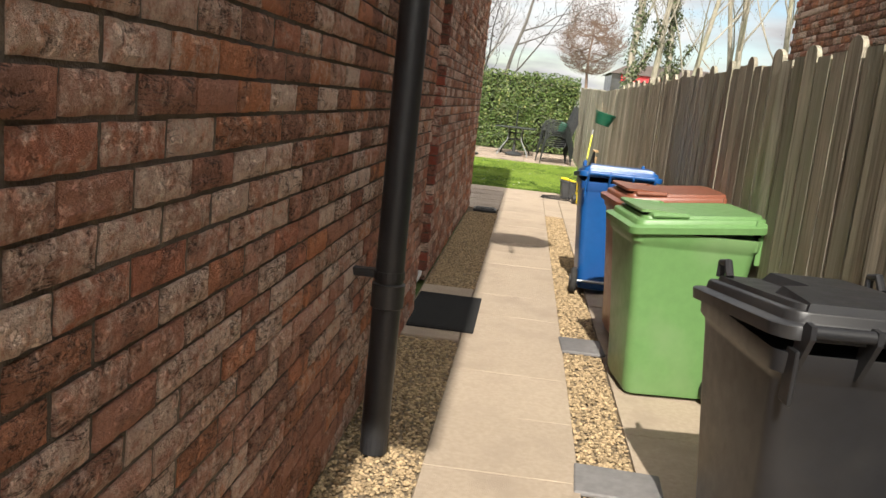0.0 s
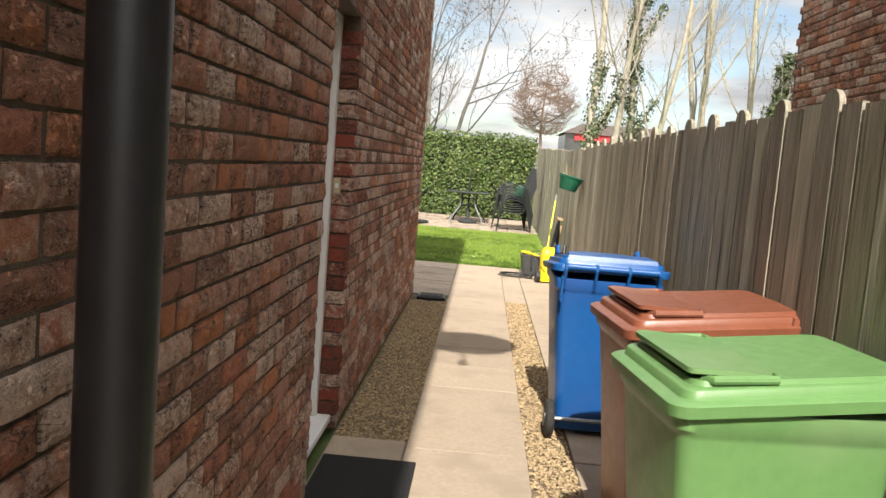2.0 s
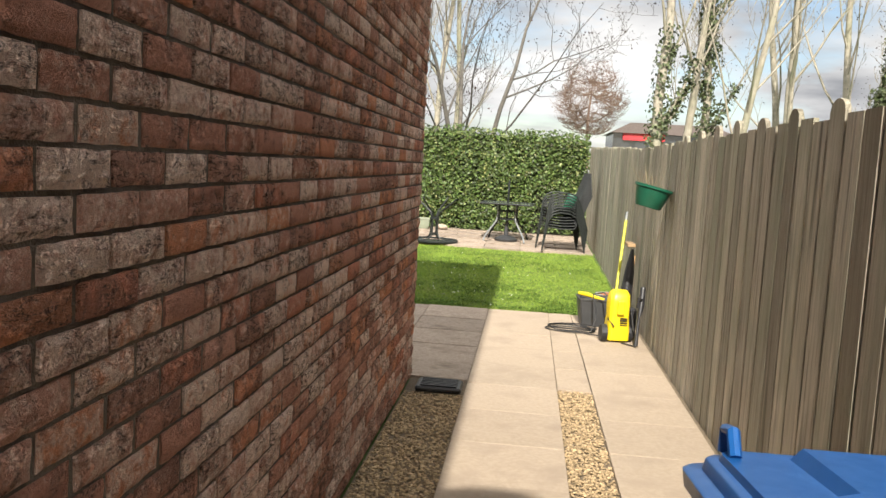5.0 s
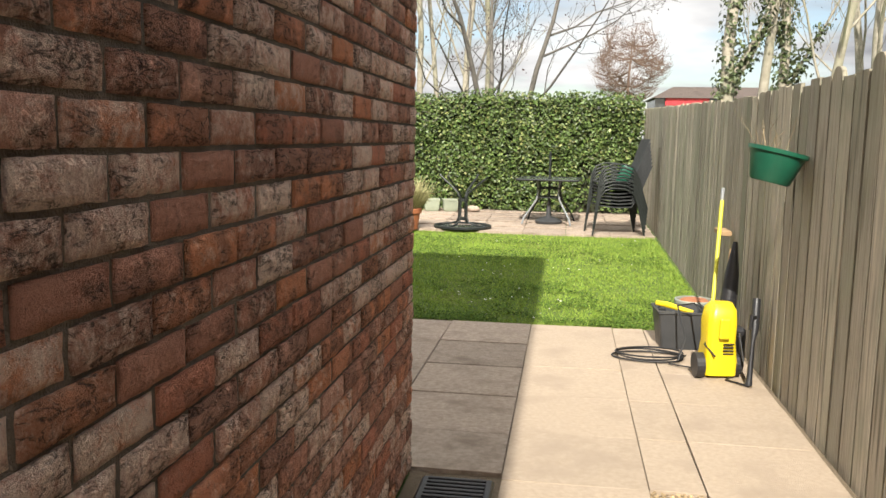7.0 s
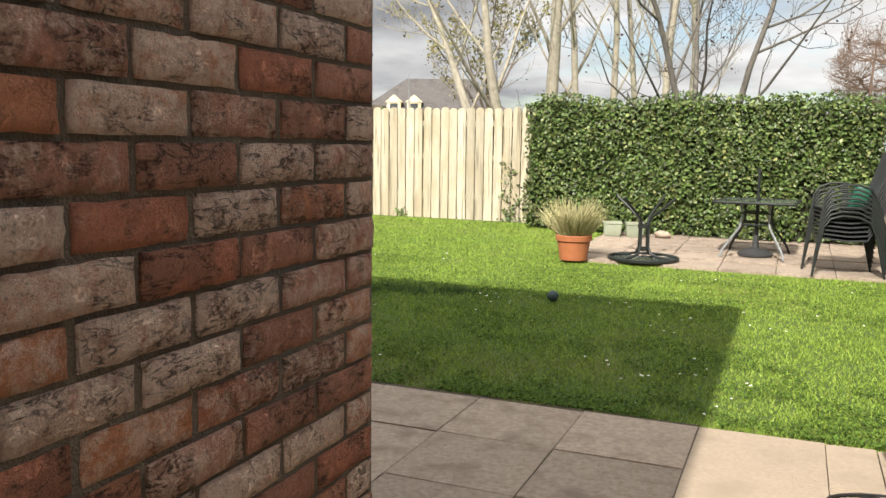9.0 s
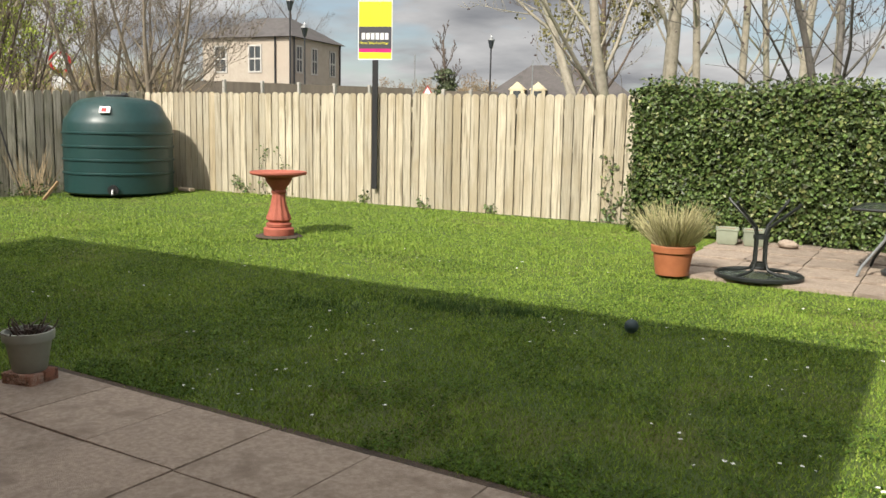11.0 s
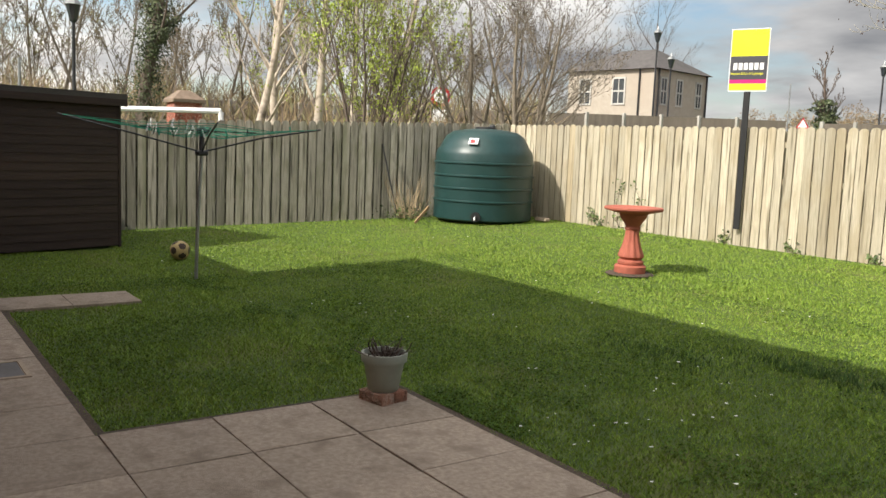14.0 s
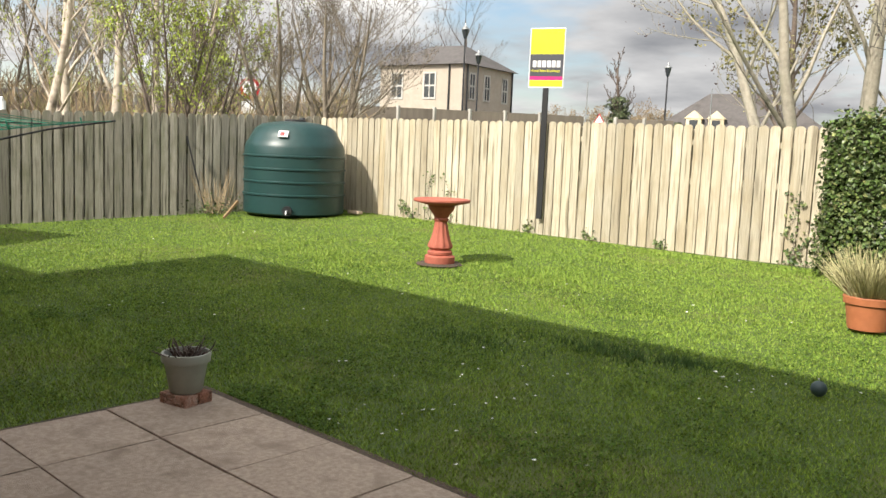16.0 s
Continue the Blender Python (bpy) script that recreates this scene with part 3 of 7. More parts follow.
BLIND = mat("blind_slat", (0.10, 0.095, 0.09), (0.085, 0.08, 0.075), 6, 0.6, 0)
back_door()

CREAM = mat("cream_plastic", (0.62, 0.52, 0.33), (0.56, 0.47, 0.30), 12, 0.45, 0.03, 100)
bell = thing("door_bell", pose(WX - 0.075, DY1 - 0.002, 1.28), "small cream plastic door bell on the brick reveal", "door bell")
bm = B()
bx(bm, -0.018, 0.018, -0.022, 0, -0.04, 0.04, 0.006, 2)
part("case", bm, CREAM, bell)
bm = B()
bx(bm, -0.009, 0.009, -0.027, -0.022, -0.012, 0.012, 0.002)
part("button", bm, WHITE, bell)

pipe = thing("soil_pipe", pose(-0.405, 3.62, 0), "black plastic soil pipe fixed to the brick wall", "pipe")
bm = B()
tube(bm, [(0, 0, 0.07), (0, 0, 5.6)], 0.055, 20)
part("pipe", bm, BLACKP, pipe, smooth=True)
for z in (0.64, 3.6):
    bm = B()
    lathe(bm, [(0.056, z - 0.05), (0.064, z - 0.045), (0.064, z + 0.045), (0.056, z + 0.05)], 20, close=False)
    part("collar", bm, BLACKP, pipe, smooth=True)
for z in (0.72, 2.6, 4.4):
    bm = B()
    lathe(bm, [(0.0565, z - 0.015), (0.060, z - 0.015), (0.060, z + 0.015), (0.0565, z + 0.015)], 20, close=False)
    bx(bm, -0.14, -0.05, -0.02, 0.02, z - 0.015, z + 0.015)
    part("bracket", bm, BLACKP, pipe)
bm = B()
lathe(bm, [(0.055, 0.0), (0.055, 0.07)], 20)
part("foot", bm, BLACKP, pipe)

dish = thing("satellite_dish", pose(WX, 3.55, 4.72), "grey satellite dish on an arm high on the side wall", "satellite dish")
bm = B()
lathe(bm, [(0.001, -0.075), (0.19, -0.058), (0.325, -0.022), (0.405, 0.026), (0.413, 0.028), (0.325, -0.010), (0.19, -0.048), (0.001, -0.065)], 28, close=False)
bmesh.ops.rotate(bm, verts=bm.verts, matrix=Matrix.Rotation(radians(100), 3, "X"), cent=(0, 0, 0))
bmesh.ops.translate(bm, verts=bm.verts, vec=(0.52, -0.02, 0.2))
part("reflector", bm, STEEL, dish, smooth=True)
bm = B()
tube(bm, [(0, 0.1, 0), (0.3, 0.1, 0.02), (0.5, 0.05, 0.18)], 0.02, 8)
part("arm", bm, STEEL, dish)
bm = B()
tube(bm, [(0.5, 0.0, 0.0), (0.52, -0.36, -0.14)], 0.012, 8)
bx(bm, 0.49, 0.55, -0.42, -0.34, -0.17, -0.1, 0.01)
part("receiver", bm, STEEL, dish)

step = thing("door_step", pose(0, 0, 0), "buff concrete slab at the back door", "paving slab")
bm = B()
bx(bm, WX + 0.003, -0.206, 5.30, 6.69, -0.06, 0.002, 0.006)
part("slab", bm, SLAB, step)
dmat = thing("door_mat", pose(-0.33, 5.93, 0.002), "black ribbed rubber door mat on the slab", "door mat")
bm = B()
bx(bm, -0.245, 0.20, -0.46, 0.45, 0, 0.012, 0.004)
part("backing", bm, MAT_RUB, dmat)
bm = B()
for k in range(30):
    x = -0.23 + k * 0.0145
    bx(bm, x, x + 0.008, -0.44, 0.43, 0.012, 0.017)
tagged(part("ribs", bm, MAT_RUB, dmat), kind="stuff")
gully = thing("gully_grate", pose(-0.36, 11.27, 0.0), "black plastic drain gully at the end of the gravel", "drain")
bm = B()
bx(bm, -0.16, 0.14, -0.10, 0.14, 0.0, 0.035, 0.01)
part("surround", bm, BLACKP, gully)
bm = B()
for k in range(6):
    bx(bm, -0.13, 0.11, -0.08 + k * 0.035, -0.062 + k * 0.035, 0.035, 0.045, 0.003)
part("grate", bm, BLACKP, gully)
SLATE = mat("dark_slab", (0.20, 0.19, 0.185), (0.16, 0.152, 0.15), 26, 0.85, 0.2, 200)
for nm, x, y, w, d, c in (("cover_slab", 0.53, 5.5, 0.26, 0.30, 2), ("cover_slab", 0.56, 3.62, 0.34, 0.26, -3)):
    t = thing(nm, pose(x, y, -0.012, 0, 0, c), "dark grey paving slab in the gravel strip", "paving slab", "dark slabs in the gravel")
    bm = B()
    bx(bm, -w / 2, w / 2, -d / 2, d / 2, 0, 0.022, 0.006)
    part("slab", bm, SLATE, t)
drain = thing("drain_cover", pose(-6.05, 12.36, 0.004), "grey inspection cover among the slabs by the house", "drain cover")
bm = B()
bx(bm, -0.19, 0.19, -0.16, 0.16, -0.02, 0.004, 0.004)
part("cover", bm, SLATE, drain)
bm = B()
for a in ((-0.225, -0.195, -0.195, 0.195), (0.195, 0.225, -0.195, 0.195), (-0.195, 0.195, -0.195, -0.165), (-0.195, 0.195, 0.165, 0.195)):
    bx(bm, *a, -0.02, 0.006)
part("frame", bm, SLAB, drain)


def wheelie_bin(m, material, label, hinge="bar", flap=False):
    """A two-wheeled refuse bin: origin at the lid's front edge, back towards +y."""
    root = thing("wheelie_bin", m, label, "wheelie bin", "wheelie bins along the fence")
    W = 0.31
    bm = B()
    rings = []
    for z, w, f, bk, r in ((0.035, 0.205, 0.115, 0.55, 0.05), (0.07, 0.215, 0.10, 0.56, 0.06), (0.30, 0.232, 0.085, 0.595, 0.055), (0.60, 0.255, 0.06, 0.625, 0.05), (0.80, 0.27, 0.04, 0.645, 0.05)):
        rings.append(rrect(-w, w, f, bk, r, z))
    rings += [rrect(-0.272, 0.272, 0.036, 0.65, 0.05, 0.815), rrect(-0.285, 0.285, 0.025, 0.66, 0.05, 0.83), rrect(-0.288, 0.288, 0.022, 0.665, 0.05, 0.885)]
    loft(bm, rings)
    body = part("body", bm, material, root, smooth=True)
    for s in (-1, 1):
        bm = B()
        bx(bm, s * 0.255 - 0.006, s * 0.255 + 0.006, 0.64, 0.70, 0.76, 0.90, 0.004)
        part("lug", bm, material, root)
    # lid
    bm = B()
    zf, zb = 0.885, 0.945
    def tilt(ring):
        return [(x, y, z + (zb - zf) * min(1, max(0, y / 0.66))) for x, y, z in ring]
    loft(bm, [tilt(rrect(-W, W, 0.0, 0.69, 0.06, zf - 0.02)), tilt(rrect(-W - 0.004, W + 0.004, -0.004, 0.69, 0.06, zf + 0.012)), tilt(rrect(-W, W, 0.001, 0.687, 0.06, zf + 0.016)),
              tilt(rrect(-W + 0.024, W - 0.024, 0.028, 0.675, 0.05, zf + 0.018)), tilt(rrect(-W + 0.028, W - 0.028, 0.032, 0.673, 0.05, zf + 0.021)), tilt(rrect(-W + 0.032, W - 0.032, 0.036, 0.672, 0.048, zf + 0.042)),
              tilt(rrect(-W + 0.036, W - 0.036, 0.041, 0.67, 0.046, zf + 0.046)), tilt(rrect(-W + 0.052, W - 0.052, 0.062, 0.66, 0.045, zf + 0.048)), tilt(rrect(-W + 0.056, W - 0.056, 0.066, 0.655, 0.045, zf + 0.062))], )
    lid = part("lid", bm, material, root, smooth=True)
    if flap:
        bm = B()
        o = rrect(-0.245, 0.245, 0.055, 0.64, 0.03, 0)
        top = [(x * (0.86 + 0.14 * min(1, (0.64 - y) / 0.4)), y, 0.985 + 0.03 * math.sin(min(1, max(0, (y - 0.05) / 0.6)) * math.pi) - 0.03 * (abs(x) / 0.245) ** 2 * (y / 0.64)) for x, y, z in o]
        low = [(x, y, z - 0.014) for x, y, z in top]
        loft(bm, [low, top])
        part("raised_flap", bm, material, lid, smooth=True)
        # black block set under the flap to imitate the shade of its gap
        bm = B()
        loft(bm, [rrect(-0.20, 0.20, 0.08, 0.58, 0.03, 0.92), rrect(-0.19, 0.19, 0.09, 0.45, 0.03, 0.958)])
        part("recess", bm, BLACKP, lid, "black insert for the shade under the raised flap")
        for s in (-1, 1):
            bm = B()
            tube(bm, [(s * 0.225, 0.10, 0.955), (s * 0.262, 0.11, 0.962), (s * 0.262, 0.28, 0.972), (s * 0.225, 0.29, 0.972)], 0.012, 8)
            part("lid_grip", bm, material, lid, smooth=True)
            bm = B()
            loft(bm, [[(s * 0.30, 0.60, 0.925), (s * 0.22, 0.60, 0.93), (s * 0.22, 0.745, 0.935), (s * 0.30, 0.755, 0.93)], [(s * 0.295, 0.61, 0.985), (s * 0.225, 0.61, 0.985), (s * 0.225, 0.735, 0.965), (s * 0.295, 0.745, 0.955)]])
            part("hinge", bm, material, lid)
    else:
        bm = B()
        loft(bm, [[(-0.24, 0.67, 0.985), (0.24, 0.67, 0.985), (0.235, 0.44, 0.975), (0.13, 0.38, 0.97), (0.13, 0.10, 0.95), (-0.13, 0.10, 0.95), (-0.13, 0.38, 0.97), (-0.235, 0.44, 0.975)],
                  [(-0.23, 0.66, 1.012), (0.23, 0.66, 1.012), (0.215, 0.46, 1.012), (0.11, 0.39, 1.005), (0.11, 0.12, 0.985), (-0.11, 0.12, 0.985), (-0.11, 0.39, 1.005), (-0.215, 0.46, 1.012)]])
        part("raised_panel", bm, material, lid)
        for s in (-1, 1):
            bm = B()
            tube(bm, [(s * 0.235, 0.05, 0.945), (s * 0.235, 0.05, 0.99), (s * 0.235, 0.10, 1.0), (s * 0.235, 0.13, 0.96)], 0.013, 8)
            part("lid_grip", bm, material, lid)
    bm = B()
    tube(bm, [(-0.245, 0.715, 0.955), (0.245, 0.715, 0.955)], 0.017, 10)
    part("handle_bar", bm, material, root, smooth=True)
    for x in (-0.245, -0.085, 0.085, 0.245):
        bm = B()
        vs = [(0.65, 0.87), (0.655, 0.83), (0.672, 0.83), (0.735, 0.94), (0.733, 0.972), (0.70, 0.975), (0.66, 0.93)]
        f = [bm.verts.new((x - 0.007, y, z)) for y, z in vs]
        g = [bm.verts.new((x + 0.007, y, z)) for y, z in vs]
        bm.faces.new(f), bm.faces.new(g[::-1])
        for i in range(len(vs)):
            bm.faces.new((f[i], f[(i + 1) % len(vs)], g[(i + 1) % len(vs)], g[i]))
        part("bracket", bm, material, root)
    bm = B()
    tube(bm, [(-0.25, 0.58, 0.10), (0.25, 0.58, 0.10)], 0.011, 8)
    part("axle", bm, STEEL, root)
    for s in (-1, 1):
        bm = B()
        tube(bm, [(s * 0.225, 0.58, 0.10), (s * 0.235, 0.58, 0.10), (s * 0.262, 0.58, 0.10), (s * 0.272, 0.58, 0.10)], [0.088, 0.1, 0.1, 0.088], 22)
        wheel = part("wheel", bm, RUBBER, root, "black rubber wheel", smooth=True)
        bm = B()
        tube(bm, [(s * 0.27, 0.58, 0.10), (s * 0.278, 0.58, 0.10)], 0.05, 16)
        part("hub", bm, BLACKP, wheel)
    return root


wheelie_bin(pose(0.5625, 4.878, -0.015, 0, 0, -82.7), GREENBIN, "green plastic wheelie bin with a raised lid flap", flap=True)
wheelie_bin(pose(0.60, 5.78, 0.0, 0, 0, -84), BROWNBIN, "brown plastic wheelie bin with a raised lid flap", flap=True)
wheelie_bin(pose(0.785, 7.60, 0.0, 0, 0, 180.5), BLUEBIN, "blue plastic wheelie bin with its handle towards the path")
wheelie_bin(pose(0.93, 3.24, 0.0, 0, 0, 186.3), GREYBIN, "black plastic wheelie bin beside the fence")

hang = thing("hanging_planter", pose(1.09, 12.78, 1.22, 0, 13, 0), "green plastic planter with dry stems hung on the fence", "planter")
GREENPOT = mat("dark_green_plastic", (0.012, 0.11, 0.062), (0.010, 0.095, 0.054), 12, 0.4, 0.04, 150)
bm = B()
prof = [(0.095, 0.0), (0.105, 0.01), (0.142, 0.15), (0.155, 0.155), (0.157, 0.175), (0.147, 0.175), (0.13, 0.14), (0.001, 0.135)]
lathe(bm, prof, 28, close=False)
bm.faces.new([v for v in bm.verts if abs(v.co.z) < 1e-6])
part("bowl", bm, GREENPOT, hang, smooth=True)
STRAW = mat("dry_stems", (0.40, 0.31, 0.19), (0.30, 0.22, 0.13), 10, 0.9, 0, vary=0.3, island=True)


def stems(n, r, h, spread, rng, rad=0.003):
    vs, fs = [], []
    for i in range(n):
        a, q = rng.uniform(0, 6.283), r * math.sqrt(rng.random())
        p = Vector((q * math.cos(a), q * math.sin(a), 0))
        d = Vector((math.cos(a) * spread * rng.random(), math.sin(a) * spread * rng.random(), 1)).normalized()
        hh = h * rng.uniform(0.45, 1.1)
        mid = p + d * hh * 0.55 + Vector((rng.uniform(-0.03, 0.03), rng.uniform(-0.03, 0.03), 0))
        tube_raw0(vs, fs, [p, mid, p + d * hh + Vector((rng.uniform(-0.05, 0.05), rng.uniform(-0.05, 0.05), -0.02))], [rad, rad * 0.8, rad * 0.3])
    return vs, fs


def tube_raw0(vs, fs, pts, radii, n=3):
    base = len(vs)
    for i, p in enumerate(pts):
        for k in range(n):
            a = 2 * math.pi * k / n
            vs.append(p + Vector((math.cos(a), math.sin(a), 0)) * radii[i])
    for i in range(len(pts) - 1):
        for k in range(n):
            a, b = base + i * n + k, base + i * n + (k + 1) % n
            fs.append((a, b, b + n, a + n))


vs, fs = stems(14, 0.11, 0.22, 0.9, random.Random(3), 0.0022)
o = raw("dry_stems", vs, fs, STRAW, hang)
o.location.z = 0.145
tagged(o, kind="stuff")
bm = B()
lathe(bm, [(0.001, 0.142), (0.132, 0.145)], 20, close=False)
part("compost", bm, SOIL, hang)

# pressure washer group at the fence
wash = thing("pressure_washer", pose(0.985, 13.36, 0, 0, 0, 8), "yellow and black pressure washer standing on the slabs", "pressure washer")
bm = B()
loft(bm, [rrect(-0.095, 0.095, -0.10, 0.09, 0.03, 0.02), rrect(-0.10, 0.10, -0.11, 0.10, 0.04, 0.10), rrect(-0.085, 0.09, -0.09, 0.10, 0.04, 0.22), rrect(-0.09, 0.09, -0.10, 0.10, 0.04, 0.34), rrect(-0.075, 0.085, -0.085, 0.09, 0.035, 0.42), rrect(-0.05, 0.07, -0.05, 0.06, 0.03, 0.455)])
part("housing", bm, YELLOW, wash, smooth=True)
bm = B()
bx(bm, -0.03, 0.035, -0.125, -0.095, 0.25, 0.38, 0.012, 2)
part("gun_holder", bm, YELLOW, wash)
for k in range(4):
    bm = B()
    bx(bm, 0.0, 0.065, -0.112, -0.1, 0.155 + k * 0.02, 0.163 + k * 0.02, 0.003)
    part("vent", bm, BLACKP, wash)
for s in (-1, 1):
    bm = B()
    tube(bm, [(s * 0.105 - 0.02, -0.02, 0.078), (s * 0.105 + 0.02, -0.02, 0.078)] if s > 0 else [(-0.155, -0.06, 0.078), (-0.105, -0.06, 0.078)], 0.076, 20)
    part("wheel", bm, BLACKP, wash)
bm = B()
bx(bm, 0.09, 0.17, -0.02, 0.12, 0.03, 0.3, 0.02)
part("motor_cover", bm, BLACKP, wash, "dark plastic motor cover")
CABLE = mat("black_cable", (0.014, 0.014, 0.015), (0.02, 0.02, 0.02), 20, 0.5, 0)
hose = thing("pressure_hose", pose(0, 0, 0), "black hose coiled loosely on the slabs", "hose")
bm = B()
pts = []
for k in range(66):
    a = 2 * math.pi * k / 22
    r = 0.19 + 0.012 * math.sin(k * 0.7)
    pts.append((0.60 + r * 1.15 * math.cos(a) + 0.01 * (k // 22), 13.68 + r * 0.75 * math.sin(a) + 0.012 * (k // 22), 0.012 + 0.012 * (k // 22)))
pts += [(0.78, 13.55, 0.03), (0.83, 13.62, 0.16), (0.80, 13.85, 0.33), (0.90, 13.8, 0.36), (0.97, 13.5, 0.30), (0.90, 13.3, 0.20), (0.95, 13.22, 0.15)]
tube(bm, pts, 0.0062, 6)
part("hose", bm, CABLE, hose, smooth=True)
bm = B()
tube(bm, [(0.72, 13.52, 0.012), (0.85, 13.42, 0.02), (0.95, 13.48, 0.1), (1.05, 13.42, 0.22), (1.10, 13.3, 0.28), (1.12, 13.25, 0.12), (1.16, 13.45, 0.02), (1.02, 13.22, 0.01), (1.13, 13.1, 0.012)], 0.006, 6)
part("cable", bm, CABLE, hose, smooth=True)
lance = thing("spray_lance", pose(1.13, 13.12, 0), "black spray lance leaning on the fence", "spray lance")
bm = B()
tube(bm, [(0, 0, 0.01), (0.005, 0.01, 0.06), (0.02, 0.06, 0.25), (0.035, 0.10, 0.34), (0.05, 0.16, 0.5)], [0.022, 0.018, 0.012, 0.028, 0.024], 10)
part("barrel", bm, BLACKP, lance, smooth=True)
bm = B()
tube(bm, [(0.035, 0.10, 0.40), (0.0, 0.03, 0.42), (-0.005, 0.03, 0.34)], 0.013, 8)
part("grip", bm, BLACKP, lance)
sack = thing("black_tool_bag", pose(1.03, 13.55, 0.0, 0, 0, 0), "tall black umbrella cover leaning on the fence", "umbrella cover")
bm = B()
tube(bm, [(0.02, 0.0, 0.0), (0.03, 0.0, 0.30), (0.06, 0.05, 0.60), (0.075, 0.08, 0.80)], [0.055, 0.06, 0.045, 0.014], 10)
part("cover", bm, BLACKP, sack, smooth=True)
broom = thing("broom_handle", pose(0, 0, 0), "yellow broom handle with a grey cap leaning on the fence", "broom")
bm = B()
tube(bm, [(0.94, 13.42, 0.0), (1.06, 13.92, 1.04)], 0.0135, 10)
part("handle", bm, mat("lime_yellow_paint", (0.62, 0.60, 0.05), (0.56, 0.54, 0.045), 10, 0.45, 0), broom, smooth=True)
bm = B()
tube(bm, [(1.06, 13.92, 1.04), (1.069, 13.96, 1.12)], 0.013, 10)
part("cap", bm, STEEL, broom)
WOOD = mat("plain_wood", (0.38, 0.25, 0.13), (0.31, 0.20, 0.10), 12, 0.75, 0.2, 80, stretch=(1, 1, 0.1))
post = thing("timber_prop", pose(1.12, 14.0, 0), "short brown wooden stick against the fence", "stick")
bm = B()
tube(bm, [(-0.02, 0, 0.0), (0.06, 0.08, 0.7)], 0.022, 8)
part("stick", bm, WOOD, post)
rail = thing("wood_bracket", pose(1.21, 14.6, 0.76), "small wooden bracket nailed to the fence", "bracket")
bm = B()
bx(bm, -0.05, 0.03, -0.14, 0.14, -0.015, 0.02, 0.004)
part("batten", bm, WOOD, rail)
GREYP = mat("dark_grey_plastic", (0.05, 0.052, 0.055), (0.04, 0.042, 0.044), 14, 0.5, 0.05, 150, c3=(0.09, 0.09, 0.09))
tub = thing("plastic_tub", pose(0.85, 14.08, 0, 0, 0, 4), "dark grey plastic tub full of tools", "tub")
bm = B()
loft(bm, [rrect(-0.14, 0.14, -0.12, 0.12, 0.02, 0.0), rrect(-0.17, 0.17, -0.15, 0.15, 0.02, 0.25), rrect(-0.18, 0.18, -0.16, 0.16, 0.02, 0.255), rrect(-0.18, 0.18, -0.16, 0.16, 0.02, 0.27), rrect(-0.165, 0.165, -0.145, 0.145, 0.02, 0.27), rrect(-0.14, 0.14, -0.12, 0.12, 0.02, 0.03)])
part("tub", bm, GREYP, tub, smooth=True)
bm = B()
bx(bm, -0.13, 0.14, -0.11, 0.11, 0.03, 0.21, 0.02)
part("contents", bm, GREYP, tub)
gun = thing("spray_gun", pose(0.80, 14.0, 0.28, 0, 0, -25), "yellow spray gun resting on the tub", "spray gun")
bm = B()
tube(bm, [(-0.13, 0.0, 0.025), (-0.05, 0, 0.02), (0.06, 0, 0.0), (0.13, 0.0, -0.01)], [0.016, 0.022, 0.016, 0.013], 8)
part("body", bm, YELLOW, gun, smooth=True)
bm = B()
tube(bm, [(-0.1, 0, 0.01), (-0.12, 0.0, -0.02), (-0.06, 0, -0.015)], 0.008, 6)
part("trigger", bm, BLACKP, gun)


def flower_pot(name, m, label, material, r0, r1, h, group="", soil=True, n=28):
    root = thing(name, m, label, "flower pot", group)
    bm = B()
    lathe(bm, [(r0 * 0.9, 0.0), (r0, 0.01), (r0 + (r1 - r0) * 0.78, h * 0.76), (r1 * 1.05, h * 0.78), (r1 * 1.08, h * 0.97), (r1 * 1.05, h), (r1 * 0.95, h), (r1 * 0.90, h * 0.8), (r1 * 0.85, h * 0.79)], n, close=False)
    bm.faces.new([v for v in bm.verts if abs(v.co.z) < 1e-6])
    part("pot", bm, material, root, smooth=True)
    if soil:
        bm = B()
        lathe(bm, [(0.001, h * 0.86), (r1 * 0.6, h * 0.85), (r1 * 0.92, h * 0.82)], n, close=False)
        part("soil", bm, SOIL, root)
    return root


GREYPOT = mat("sage_grey_plastic", (0.30, 0.32, 0.27), (0.26, 0.28, 0.235), 10, 0.5, 0.05, 150, c3=(0.22, 0.235, 0.20))
MOSSY = mat("mossy_terracotta", (0.42, 0.17, 0.08), (0.33, 0.13, 0.065), 20, 0.9, 0.6, 60)
fp = flower_pot("bowl_planter", pose(1.04, 14.72, 0), "low grey-green bowl planter filled with clay pebbles", GREYPOT, 0.10, 0.14, 0.22)
bm = B()
lathe(bm, [(0.001, 0.225), (0.09, 0.222), (0.125, 0.2)], 20, close=False)
part("clay_pebbles", bm, MOSSY, fp)

